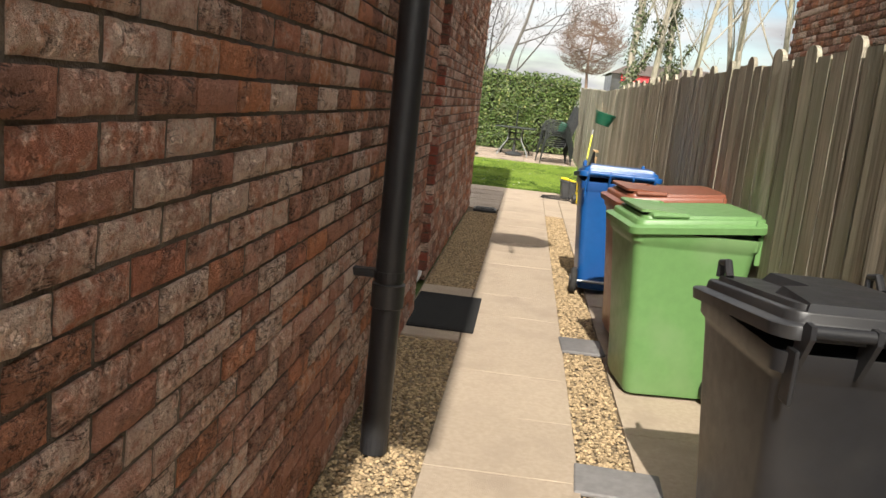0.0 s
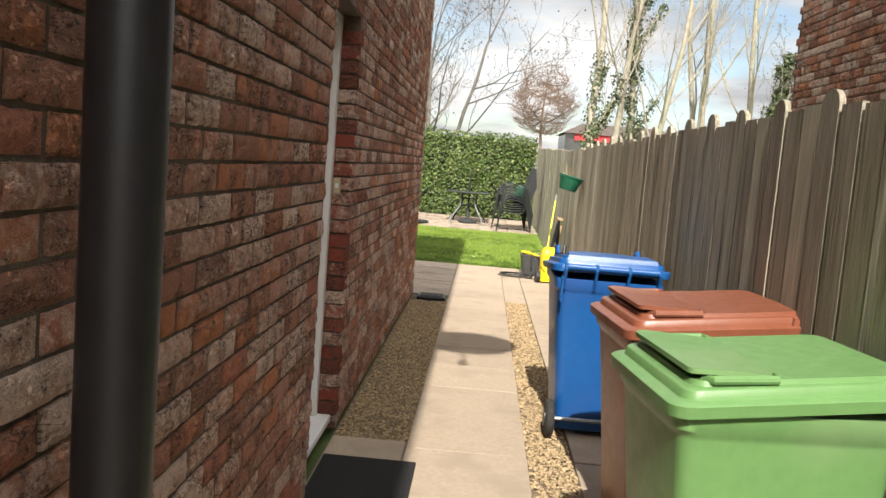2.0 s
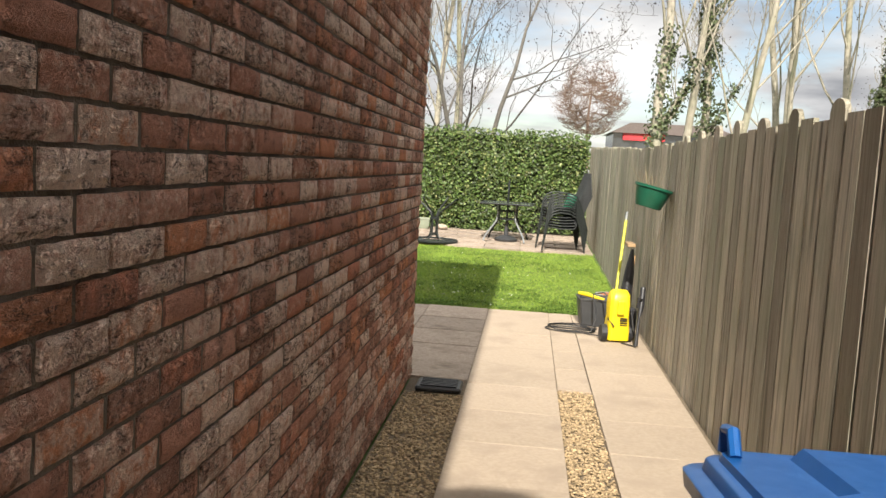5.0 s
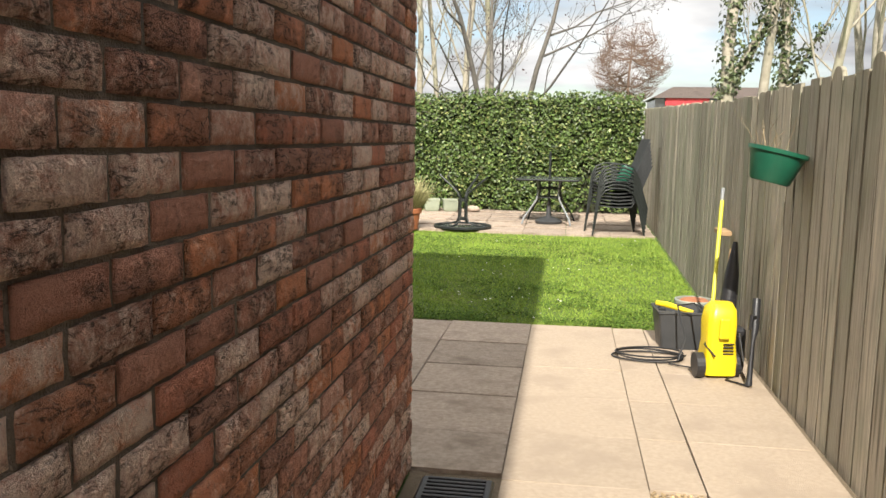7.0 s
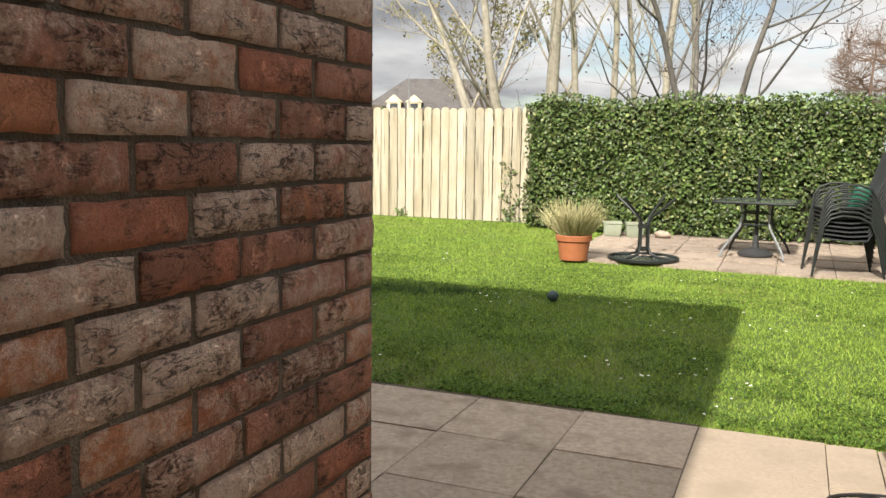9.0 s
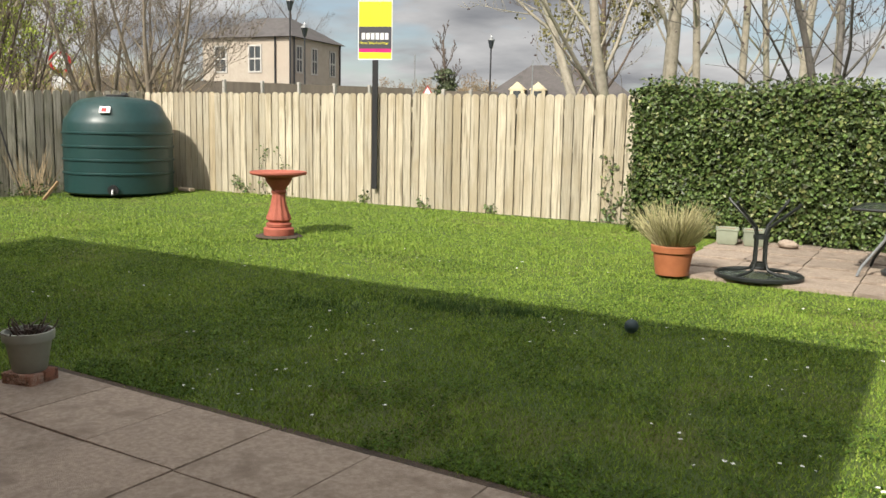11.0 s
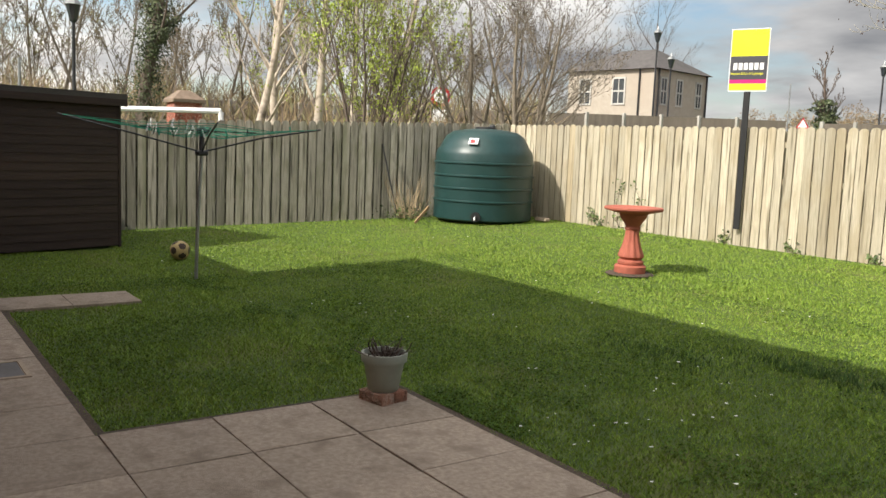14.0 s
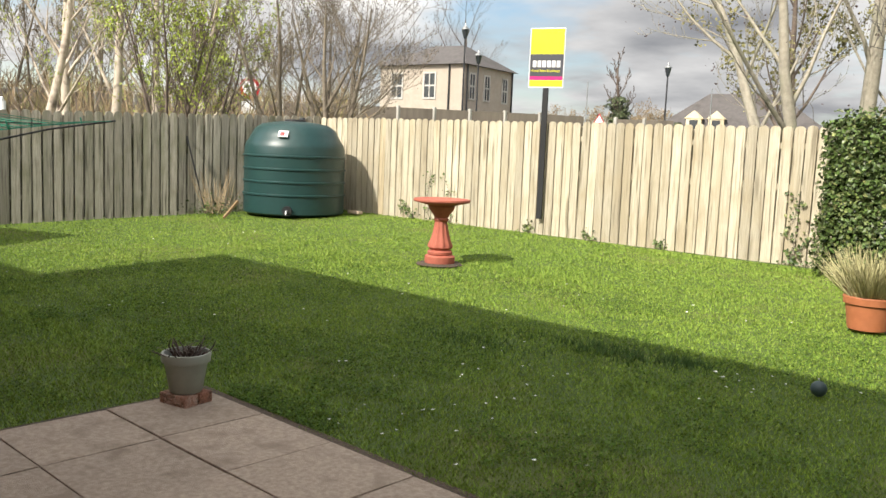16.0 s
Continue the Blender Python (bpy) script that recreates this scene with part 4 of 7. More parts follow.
# ---- garden things ----
def pot_on_brick():
    x, y = -4.38, 14.34
    br = thing("paving_brick", pose(x, y - 0.03, 0.0, 0, 0, 12), "two red-brown bricks laid flat under a pot", "brick")
    for dy in (-0.055, 0.055):
        bm = B()
        bx(bm, -0.11, 0.11, dy - 0.05, dy + 0.05, 0, 0.065, 0.004)
        part("brick", bm, BRICK, br)
    p = flower_pot("flower_pot", pose(x, y - 0.03, 0.065), "sage-grey plastic flower pot with dead plants on bricks", GREYPOT, 0.095, 0.135, 0.24)
    rng = random.Random(8)
    vs, fs = stems(46, 0.09, 0.15, 1.4, rng, 0.008)
    o = raw("dead_plants", vs, fs, mat("dead_leaves", (0.07, 0.05, 0.045), (0.10, 0.075, 0.06), 10, 0.9, 0, vary=0.4, island=True), p)
    o.location.z = 0.19
    tagged(o, kind="stuff")


pot_on_brick()


def bird_bath():
    root = thing("bird_bath", pose(-7.1, 19.40, zg(-7.1, 19.4)), "terracotta-red bird bath on a fluted pedestal on the lawn", "bird bath")
    n = 40
    bm = B()
    lathe(bm, [(0.185, 0.0), (0.19, 0.02), (0.19, 0.085), (0.175, 0.10), (0.15, 0.105)], n)
    part("base", bm, TERRA, root, smooth=True)
    bm = B()
    lathe(bm, [(0.14, 0.105), (0.155, 0.115), (0.158, 0.145), (0.14, 0.16), (0.12, 0.165)], n)
    part("collar", bm, TERRA, root, smooth=True)
    bm = B()
    prof = [(0.115, 0.165), (0.15, 0.20), (0.148, 0.23), (0.12, 0.30), (0.098, 0.38), (0.082, 0.47), (0.076, 0.52)]
    rings = []
    for r, z in prof:
        rings.append([((r * (1 + 0.05 * math.cos(10 * 2 * math.pi * k / 80) * (0.25 if z < 0.2 else 1))) * math.cos(2 * math.pi * k / 80), (r * (1 + 0.05 * math.cos(10 * 2 * math.pi * k / 80) * (0.25 if z < 0.2 else 1))) * math.sin(2 * math.pi * k / 80), z) for k in range(80)])
    loft(bm, rings)
    part("pedestal", bm, TERRA, root, smooth=True)
    bm = B()
    lathe(bm, [(0.08, 0.52), (0.095, 0.545), (0.085, 0.57), (0.10, 0.60), (0.15, 0.665), (0.165, 0.70), (0.17, 0.715)], n)
    part("neck", bm, TERRA, root, smooth=True)
    bm = B()
    lathe(bm, [(0.12, 0.71), (0.30, 0.755), (0.345, 0.765), (0.355, 0.78), (0.352, 0.80), (0.335, 0.805), (0.29, 0.785), (0.12, 0.765), (0.001, 0.76)], n, close=False)
    part("bowl", bm, TERRA, root, smooth=True)


bird_bath()


def oil_tank():
    x, y = -12.95, 21.55
    root = thing("oil_tank", pose(x, y, zg(x, y)), "dark green ribbed plastic oil tank in the corner of the lawn", "oil tank")
    bm = B()
    R = 0.94
    prof = [(R - 0.05, 0.0), (R, 0.03)]
    for k in range(5):
        z = 0.09 + k * 0.235
        prof += [(R, z + 0.02), (R + 0.022, z + 0.03), (R + 0.022, z + 0.055), (R, z + 0.065)] if k else []
    prof += [(R - 0.01, 1.22), (R - 0.03, 1.30), (R - 0.09, 1.38), (R - 0.13, 1.46), (R - 0.20, 1.58), (R - 0.33, 1.665), (R - 0.55, 1.70), (0.28, 1.715), (0.001, 1.715)]
    lathe(bm, prof, 56, close=False)
    part("shell", bm, TANK, root, smooth=True)
    bm = B()
    lathe(bm, [(0.20, 1.71), (0.20, 1.745), (0.185, 1.755), (0.001, 1.755)], 26, close=False)
    part("lid", bm, BLACKP, root)
    bm = B()
    bx(bm, -0.06, 0.06, 0.12, 0.19, 1.755, 1.80, 0.01)
    part("vent", bm, GREYP, root)
    d = Vector((0.80, -0.60, 0))
    bm = B()
    bx(bm, -0.09, 0.09, -0.012, 0.012, -0.07, 0.07, 0.003)
    bmesh.ops.transform(bm, verts=bm.verts, matrix=pose(0.52, -0.66, 1.47, -38, 0, 38))
    part("label_plate", bm, WHITE, root, "white and red warning label")
    bm = B()
    bx(bm, -0.05, 0.03, -0.016, -0.012, -0.05, 0.03)
    bmesh.ops.transform(bm, verts=bm.verts, matrix=pose(0.52, -0.66, 1.47, -38, 0, 38))
    part("label_mark", bm, mat("red_print", (0.55, 0.04, 0.04), (0.5, 0.035, 0.035), 10, 0.5, 0), root)
    bm = B()
    v = Vector((0.67, -0.655, 0.10))
    tube(bm, [v, v + Vector((0.04, -0.04, 0))], 0.09, 18)
    part("outlet_recess", bm, BLACKP, root)
    bm = B()
    tube(bm, [v + Vector((0.03, -0.03, 0)), v + Vector((0.09, -0.09, -0.01)), v + Vector((0.10, -0.10, -0.06))], 0.022, 8)
    part("outlet_valve", bm, STEEL, root)


oil_tank()
bs = thing("concrete_block", pose(-12.1, 22.35, zg(-12.1, 22.35)), "small pale concrete block beside the tank", "block")
bm = B()
bx(bm, -0.16, 0.16, -0.06, 0.06, 0, 0.06, 0.01)
part("block", bm, SLAB, bs)
plank = thing("wood_plank", pose(0, 0, 0), "short brown plank propped beside the tank", "plank")
bm = B()
tube(bm, [(-13.0, 20.05, zg(-13, 20)), (-13.1, 20.4, zg(-13, 20) + 0.28)], 0.03, 4)
part("plank", bm, WOOD, plank)


def shed():
    root = thing("garden_shed", pose(-12.55, 14.72, -0.02, 0, 0, 17), "dark brown overlap-boarded garden shed with a felt roof", "shed")
    L, D, H = 2.6, 1.9, 2.05
    bm = B()
    bx(bm, -D, -0.012, -L, -0.012, 0.02, H - 0.02)
    part("frame", bm, SHED, root)
    me = None
    for face in ("front", "side"):
        n = 17
        for k in range(n):
            z = 0.03 + k * (H - 0.05) / n
            h = (H - 0.05) / n
            bm = B()
            if face == "front":
                loft(bm, [[(0.0, -L, z), (0.014, -L, z), (0.003, -L, z + h + 0.01), (0, -L, z + h + 0.01)], [(0, 0, z), (0.014, 0, z), (0.003, 0, z + h + 0.01), (0, 0, z + h + 0.01)]])
            else:
                loft(bm, [[(-D, 0.0, z), (-D, 0.014, z), (-D, 0.003, z + h + 0.01), (-D, 0, z + h + 0.01)], [(0, 0, z), (0, 0.014, z), (0, 0.003, z + h + 0.01), (0, 0, z + h + 0.01)]])
            part("board", bm, SHED, root)
    bm = B()
    bx(bm, -0.02, 0.02, -0.02, 0.02, 0.0, H, 0.003)
    part("corner_post", bm, SHED, root)
    bm = B()
    loft(bm, [[(-D - 0.08, -L - 0.08, H + 0.02), (-D - 0.08, 0.08, H + 0.02), (-D - 0.08, 0.08, H + 0.05), (-D - 0.08, -L - 0.08, H + 0.05)],
              [(0.09, -L - 0.08, H + 0.04), (0.09, 0.08, H + 0.04), (0.09, 0.08, H + 0.12), (0.09, -L - 0.08, H + 0.12)]])
    part("roof", bm, FELT, root)
    bm = B()
    bx(bm, 0.075, 0.095, -L - 0.08, 0.08, H - 0.05, H + 0.045, 0.003)
    part("fascia", bm, SHED, root)


shed()


def clothes_drier():
    x, y = -9.27, 14.75
    root = thing("rotary_clothes_drier", pose(x, y, zg(x, y)), "half-open rotary clothes drier with green lines and pegs", "clothes drier")
    bm = B()
    tube(bm, [(0, 0, 0), (0.0, 0.02, 0.7), (0.02, 0.05, 1.42)], 0.02, 10)
    part("pole", bm, STEEL, root, smooth=True)
    bm = B()
    tube(bm, [(0.02, 0.05, 1.40), (0.02, 0.05, 1.66)], 0.028, 10)
    bx(bm, -0.04, 0.08, -0.01, 0.11, 1.38, 1.44, 0.015)
    bx(bm, -0.03, 0.07, 0.0, 0.10, 1.62, 1.68, 0.015)
    part("hub", bm, BLACKP, root)
    ends = []
    TEAL = mat("green_line", (0.02, 0.26, 0.17), (0.018, 0.22, 0.145), 10, 0.5, 0)
    for k, (a, L) in enumerate(((68, 1.30), (-12, 1.25), (-104, 1.45), (160, 1.3))):
        e = Vector((0.02 + L * math.cos(radians(a)), 0.05 + L * math.sin(radians(a)), 1.72 + 0.05 * (k == 2)))
        ends.append(e)
        bm = B()
        tube(bm, [(0.02, 0.05, 1.42), (0.02 + (e.x - 0.02) * 0.5, 0.05 + (e.y - 0.05) * 0.5, 1.60), e], 0.0105, 6)
        part("arm", bm, BLACKP, root, "dark folding arm")
        bm = B()
        m = Vector((0.02, 0.05, 1.60)).lerp(e, 0.45)
        tube(bm, [(0.02, 0.05, 1.65), m], 0.007, 5)
        part("strut", bm, BLACKP, root)
    c = Vector((0.02, 0.05, 1.5))
    rng = random.Random(4)
    for j in range(7):
        f = 0.28 + j * 0.115
        for k in range(4):
            a = Vector((0.02, 0.05, 1.46)).lerp(ends[k], f) + Vector((0, 0, 0.10 * (1 - f)))
            b = Vector((0.02, 0.05, 1.46)).lerp(ends[(k + 1) % 4], f) + Vector((0, 0, 0.10 * (1 - f)))
            sag = Vector((0, 0, -0.03 - 0.02 * rng.random()))
            bm = B()
            tube(bm, [a, a.lerp(b, 0.5) + sag, b], 0.0042, 4)
            part("line", bm, TEAL, root, "green plastic washing line")
    PEG = (WHITE, BLACKP, TEAL)
    for i in range(22):
        k, f = rng.randrange(4), rng.uniform(0.3, 0.95)
        a = Vector((0.02, 0.05, 1.46)).lerp(ends[k], f) + Vector((0, 0, 0.10 * (1 - f)))
        b = Vector((0.02, 0.05, 1.46)).lerp(ends[(k + 1) % 4], f) + Vector((0, 0, 0.10 * (1 - f)))
        p = a.lerp(b, rng.random())
        bm = B()
        bx(bm, -0.008, 0.008, -0.006, 0.006, -0.045, 0.045, 0.003)
        bmesh.ops.transform(bm, verts=bm.verts, matrix=Matrix.Translation(p) @ Matrix.Rotation(rng.uniform(-0.6, 0.6), 4, "X") @ Matrix.Rotation(rng.uniform(0, 3), 4, "Z"))
        part("peg", bm, PEG[i % 3 if i % 2 else 0], root)


clothes_drier()
BALLW = mat("old_ball", (0.50, 0.38, 0.17), (0.42, 0.31, 0.14), 8, 0.7, 0.1, 60, c3=(0.36, 0.27, 0.12))
BALLD = mat("old_ball_patch", (0.06, 0.035, 0.025), (0.045, 0.03, 0.02), 8, 0.7, 0.1, 60)
ball = thing("football", pose(-10.85, 15.06, 0.125), "worn yellowish football with dark patches on the lawn", "ball")
bm = B()
bmesh.ops.create_icosphere(bm, subdivisions=4, radius=0.125)
dirs = [Vector(v).normalized() for v in ((0, 1, 1.6), (0, -1, 1.6), (1.6, 0, 1), (1, -1.6, 0.1), (-1, 1.6, 0), (1.6, 0, -1), (-1.6, 0, 1), (1, 1.6, 0))]
part("skin", bm, BALLW, ball, smooth=True)
ball.children[0].data.materials.append(BALLD)
for p in ball.children[0].data.polygons:
    if any(p.center.normalized().dot(d) > 0.93 for d in dirs):
        p.material_index = 1
sb = thing("small_ball", pose(-1.77, 17.32, zg(-1.77, 17.32) + 0.05), "small dark blue-green ball lying in the grass", "ball")
bm = B()
bmesh.ops.create_icosphere(bm, subdivisions=3, radius=0.052)
part("skin", bm, mat("dark_rubber_ball", (0.03, 0.055, 0.06), (0.024, 0.045, 0.05), 10, 0.6, 0.1, 60), sb, smooth=True)


def sale_board():
    x, y = -8.17, 22.90
    root = thing("estate_agent_board", pose(x, y, 0, 0, 0, 22), "yellow and grey for-sale board on a black post", "sign board")
    bm = B()
    bx(bm, -0.045, 0.045, -0.045, 0.0, 0.51, 2.72, 0.004)
    part("post", bm, mat("black_painted_post", (0.010, 0.010, 0.011), (0.014, 0.014, 0.015), 30, 0.7, 0.2, 200), root)
    YB = mat("board_yellow", (0.86, 0.82, 0.02), (0.84, 0.80, 0.018), 4, 0.4, 0)
    GB = mat("board_grey", (0.055, 0.055, 0.065), (0.05, 0.05, 0.06), 4, 0.4, 0)
    PB = mat("board_pink", (0.55, 0.015, 0.17), (0.52, 0.013, 0.16), 4, 0.4, 0)
    W, z0, z1 = 0.285, 2.62, 3.56
    bm = B()
    bx(bm, -W, W, -0.056, -0.046, z0, z1)
    part("panel", bm, WHITE, root)
    H = z1 - z0
    for nm, m, a, b in (("yellow_field", YB, 0.565, 0.985), ("grey_field", GB, 0.19, 0.565), ("pink_band", PB, 0.125, 0.19), ("yellow_band", YB, 0.02, 0.125)):
        bm = B()
        bx(bm, -W + 0.012, W - 0.012, -0.0605, -0.056, z0 + a * H, z0 + b * H)
        part(nm, bm, m, root)
    for k in range(6):
        bm = B()
        u = -0.225 + k * 0.078
        bx(bm, u, u + 0.058, -0.0625, -0.0605, z0 + 0.345 * H, z0 + 0.455 * H)
        part("name_block", bm, WHITE, root, "white block of the agent's name")
    for txt, size, zz, m, xx in (("House Sales & Lettings", 0.052, z0 + 0.285 * H, YB, -0.02), ("FOR SALE", 0.055, z0 + 0.925 * H, mat("print_olive", (0.35, 0.32, 0.02), None, 4, 0.5, 0), 0.12)):
        cu = bpy.data.curves.new("lettering", "FONT")
        cu.body, cu.size, cu.align_x, cu.align_y, cu.extrude = txt, size, "CENTER", "CENTER", 0.0008
        tmp = bpy.data.objects.new("lettering_tmp", cu)
        me = bpy.data.meshes.new_from_object(tmp)
        bpy.data.objects.remove(tmp)
        me.materials.clear()
        me.materials.append(m)
        o = new("lettering", me)
        o.parent = root
        o.matrix_local = pose(xx, -0.062, zz, 90, 0, 0)
        w = o.dimensions.x
        o.scale = (min(1.0, 0.53 / w) if w > 0.01 else 1, 1, 1) if txt != "FOR SALE" else (1, 1, 1)


sale_board()


def umbrella_stand_table():
    x, y = -1.42, 20.02
    root = thing("table_frame", pose(x, y, zg(x, y) + 0.002, 0, 0, 20), "round glass table frame without its top, black metal", "table")
    bm = B()
    lathe(bm, [(0.40, 0.0), (0.415, 0.01), (0.415, 0.035), (0.40, 0.045), (0.385, 0.03), (0.385, 0.01)], 40, close=False)
    part("base_ring", bm, DARKM, root, smooth=True)
    bm = B()
    lathe(bm, [(0.385, 0.012), (0.001, 0.014)], 40, close=False)
    g = part("base_glass", bm, mat("smoked_glass", (0.10, 0.12, 0.105), (0.085, 0.10, 0.09), 6, 0.15, 0), root, "smoked glass disc")
    for k in range(4):
        a = radians(45 + 90 * k)
        c, s = math.cos(a), math.sin(a)
        bm = B()
        tube(bm, [(0.40 * c, 0.40 * s, 0.03), (0.2 * c, 0.2 * s, 0.05), (0.10 * c, 0.10 * s, 0.08), (0.065 * c, 0.065 * s, 0.16), (0.06 * c, 0.06 * s, 0.42), (0.09 * c, 0.09 * s, 0.50), (0.22 * c, 0.22 * s, 0.60), (0.38 * c, 0.38 * s, 0.72), (0.40 * c, 0.40 * s, 0.75)], 0.015, 8)
        part("leg", bm, DARKM, root, smooth=True)
    for z in (0.13, 0.40):
        bm = B()
        lathe(bm, [(0.05, z - 0.02), (0.075, z - 0.02), (0.075, z + 0.02), (0.05, z + 0.02)], 16, close=False)
        part("collar", bm, DARKM, root)


umbrella_stand_table()


def glass_table():
    x, y = -0.22, 20.95
    z = zg(x, y)
    root = thing("garden_table", pose(x, y, z, 0, 0, -4), "square smoked-glass garden table with dark metal frame", "table")
    bm = B()
    w, h = 0.46, 0.68
    loft(bm, [rrect(-w, w, -w, w, 0.06, h - 0.03), rrect(-w - 0.012, w + 0.012, -w - 0.012, w + 0.012, 0.06, h - 0.015), rrect(-w, w, -w, w, 0.06, h), rrect(-w + 0.03, w - 0.03, -w + 0.03, w - 0.03, 0.05, h - 0.005), rrect(-w + 0.03, w - 0.03, -w + 0.03, w - 0.03, 0.05, h - 0.03)], close=False)
    part("rim", bm, DARKM, root, smooth=True)
    bm = B()
    bx(bm, -w + 0.02, w - 0.02, -w + 0.02, w - 0.02, h - 0.014, h - 0.008)
    part("tabletop", bm, bpy.data.materials["smoked_glass"], root, "dark smoked glass")
    for sx in (-1, 1):
        for sy in (-1, 1):
            bm = B()
            tube(bm, [(sx * 0.36, sy * 0.40, 0.005), (sx * 0.33, sy * 0.36, 0.10), (sx * 0.17, sy * 0.18, 0.36), (sx * 0.15, sy * 0.16, 0.50), (sx * 0.17, sy * 0.18, 0.655)], 0.015, 8)
            part("leg", bm, STEEL if sy < 0 else DARKM, root, smooth=True)
    for zz in (0.38, 0.52):
        for y0 in (-0.18, 0.155):
            bm = B()
            bx(bm, -0.17, 0.17, y0, y0 + 0.025, zz, zz + 0.02, 0.004)
            part("crossbar", bm, DARKM, root)
    base = thing("parasol_base", pose(x, y, z), "dark round parasol base with a pole through the table", "parasol base")
    bm = B()
    lathe(bm, [(0.20, 0.0), (0.21, 0.03), (0.15, 0.07), (0.04, 0.10), (0.03, 0.30), (0.03, 0.32)], 28)
    part("base", bm, GREYP, base, smooth=True)
    bm = B()
    tube(bm, [(0, 0, 0.3), (0, 0, 1.08)], 0.019, 10)
    part("pole", bm, DARKM, base)


glass_table()


def chair_stack():
    MESH = mat("dark_chair_mesh", (0.025, 0.027, 0.028), (0.035, 0.037, 0.038), 80, 0.7, 0.3, 400)
    x, y = 0.70, 19.95

    def chair(m):
        root = thing("stacking_chair", m, "grey metal stacking garden chair with dark mesh seat", "chair", "stacked garden chairs")
        for s in (-1, 1):
            bm = B()
            side = ((-0.35, 0.0), (-0.30, 0.30), (-0.26, 0.52), (-0.20, 0.61), (-0.09, 0.645), (0.07, 0.635), (0.19, 0.58), (0.26, 0.42), (0.32, 0.16), (0.36, 0.0))
            pts = [(u, s * 0.275, v) for u, v in side]
            tube(bm, pts, 0.0125, 8)
            part("arm_leg", bm, DARKM, root, smooth=True)
        bm = B()
        loft(bm, [[(-0.27, -0.24, 0.40), (-0.27, 0.24, 0.40), (-0.27, 0.24, 0.415), (-0.27, -0.24, 0.415)], [(0.0, -0.24, 0.37), (0.0, 0.24, 0.37), (0.0, 0.24, 0.385), (0.0, -0.24, 0.385)], [(0.17, -0.23, 0.38), (0.17, 0.23, 0.38), (0.17, 0.23, 0.395), (0.17, -0.23, 0.395)]])
        part("seat", bm, MESH, root)
        bm = B()
        loft(bm, [[(0.17, -0.23, 0.38), (0.17, 0.23, 0.38), (0.185, 0.23, 0.38), (0.185, -0.23, 0.38)], [(0.31, -0.23, 0.65), (0.31, 0.23, 0.65), (0.327, 0.23, 0.65), (0.327, -0.23, 0.65)], [(0.43, -0.22, 0.95), (0.43, 0.22, 0.95), (0.447, 0.22, 0.95), (0.447, -0.22, 0.95)]])
        part("backrest", bm, MESH, root)
        return root

    base = pose(x, y, zg(x, y) + 0.003, 0, 0, 10)
    first = chair(base)
    for k in range(1, 8):
        copy_thing(first, base @ pose(0.004 * k, 0, 0.047 * k, 0, -0.6 * k, 0))
    cush = thing("seat_cushion", pose(x + 0.10, y + 0.12, zg(x, y) + 0.66, 0, 18, 0), "dark green folded seat cushion on the chairs", "cushion")
    bm = B()
    bx(bm, -0.10, 0.06, -0.16, 0.16, 0, 0.30, 0.03, 3)
    part("pad", bm, GREENPOT, cush, smooth=True)


chair_stack()
tp = flower_pot("terracotta_pot", pose(-2.17, 19.66, zg(-2.17, 19.66)), "orange terracotta pot with a bushy grey lavender", POT, 0.16, 0.20, 0.30)
LAV = mat("lavender_stem", (0.44, 0.40, 0.20), (0.33, 0.31, 0.16), 6, 0.85, 0, vary=0.35, island=True)
vs, fs = stems(900, 0.14, 0.50, 1.25, random.Random(12), 0.0045)
o = raw("lavender", vs, fs, LAV, tp)
o.location.z = 0.25
tagged(o, "dry grey-green lavender bush", kind="stuff")
CELADON = mat("pale_green_glaze", (0.36, 0.40, 0.30), (0.30, 0.335, 0.25), 10, 0.4, 0.05, 100)
for x, y in ((-2.19, 22.0), (-1.88, 22.03)):
    pl = thing("square_planter", pose(x, y, zg(x, y), 0, 0, 14), "pale green glazed square planter of reddish soil", "planter", "square planters by the hedge")
    bm = B()
    loft(bm, [rrect(-0.10, 0.10, -0.09, 0.09, 0.01, 0.0), rrect(-0.12, 0.12, -0.11, 0.11, 0.012, 0.04), rrect(-0.125, 0.125, -0.115, 0.115, 0.012, 0.17), rrect(-0.135, 0.135, -0.125, 0.125, 0.012, 0.175), rrect(-0.135, 0.135, -0.125, 0.125, 0.012, 0.20), rrect(-0.115, 0.115, -0.105, 0.105, 0.01, 0.20), rrect(-0.11, 0.11, -0.10, 0.10, 0.01, 0.16)])
    part("tub", bm, CELADON, pl, smooth=True)
    bm = B()
    bx(bm, -0.105, 0.105, -0.095, 0.095, 0.16, 0.185, 0.01)
    part("soil", bm, MOSSY, pl)
st = thing("stone", pose(-1.5, 22.1, zg(-1.5, 22.1)), "pale rounded stone at the foot of the hedge", "stone")
bm = B()
bmesh.ops.create_icosphere(bm, subdivisions=3, radius=0.12)
for v in bm.verts:
    v.co = Vector((v.co.x, v.co.y * 0.6, v.co.z * 0.45 + 0.045)) * (1 + 0.15 * noise.noise(v.co * 9))
part("stone", bm, SLABG, st, smooth=True)
bl = thing("bed_edging", pose(-7.1, 19.4, zg(-7.1, 19.4) - 0.004), "bare earth patch round the bird bath", "soil patch")
bm = B()
lathe(bm, [(0.001, 0.012), (0.26, 0.008), (0.30, -0.01)], 22, close=False)
part("earth", bm, SOIL, bl)

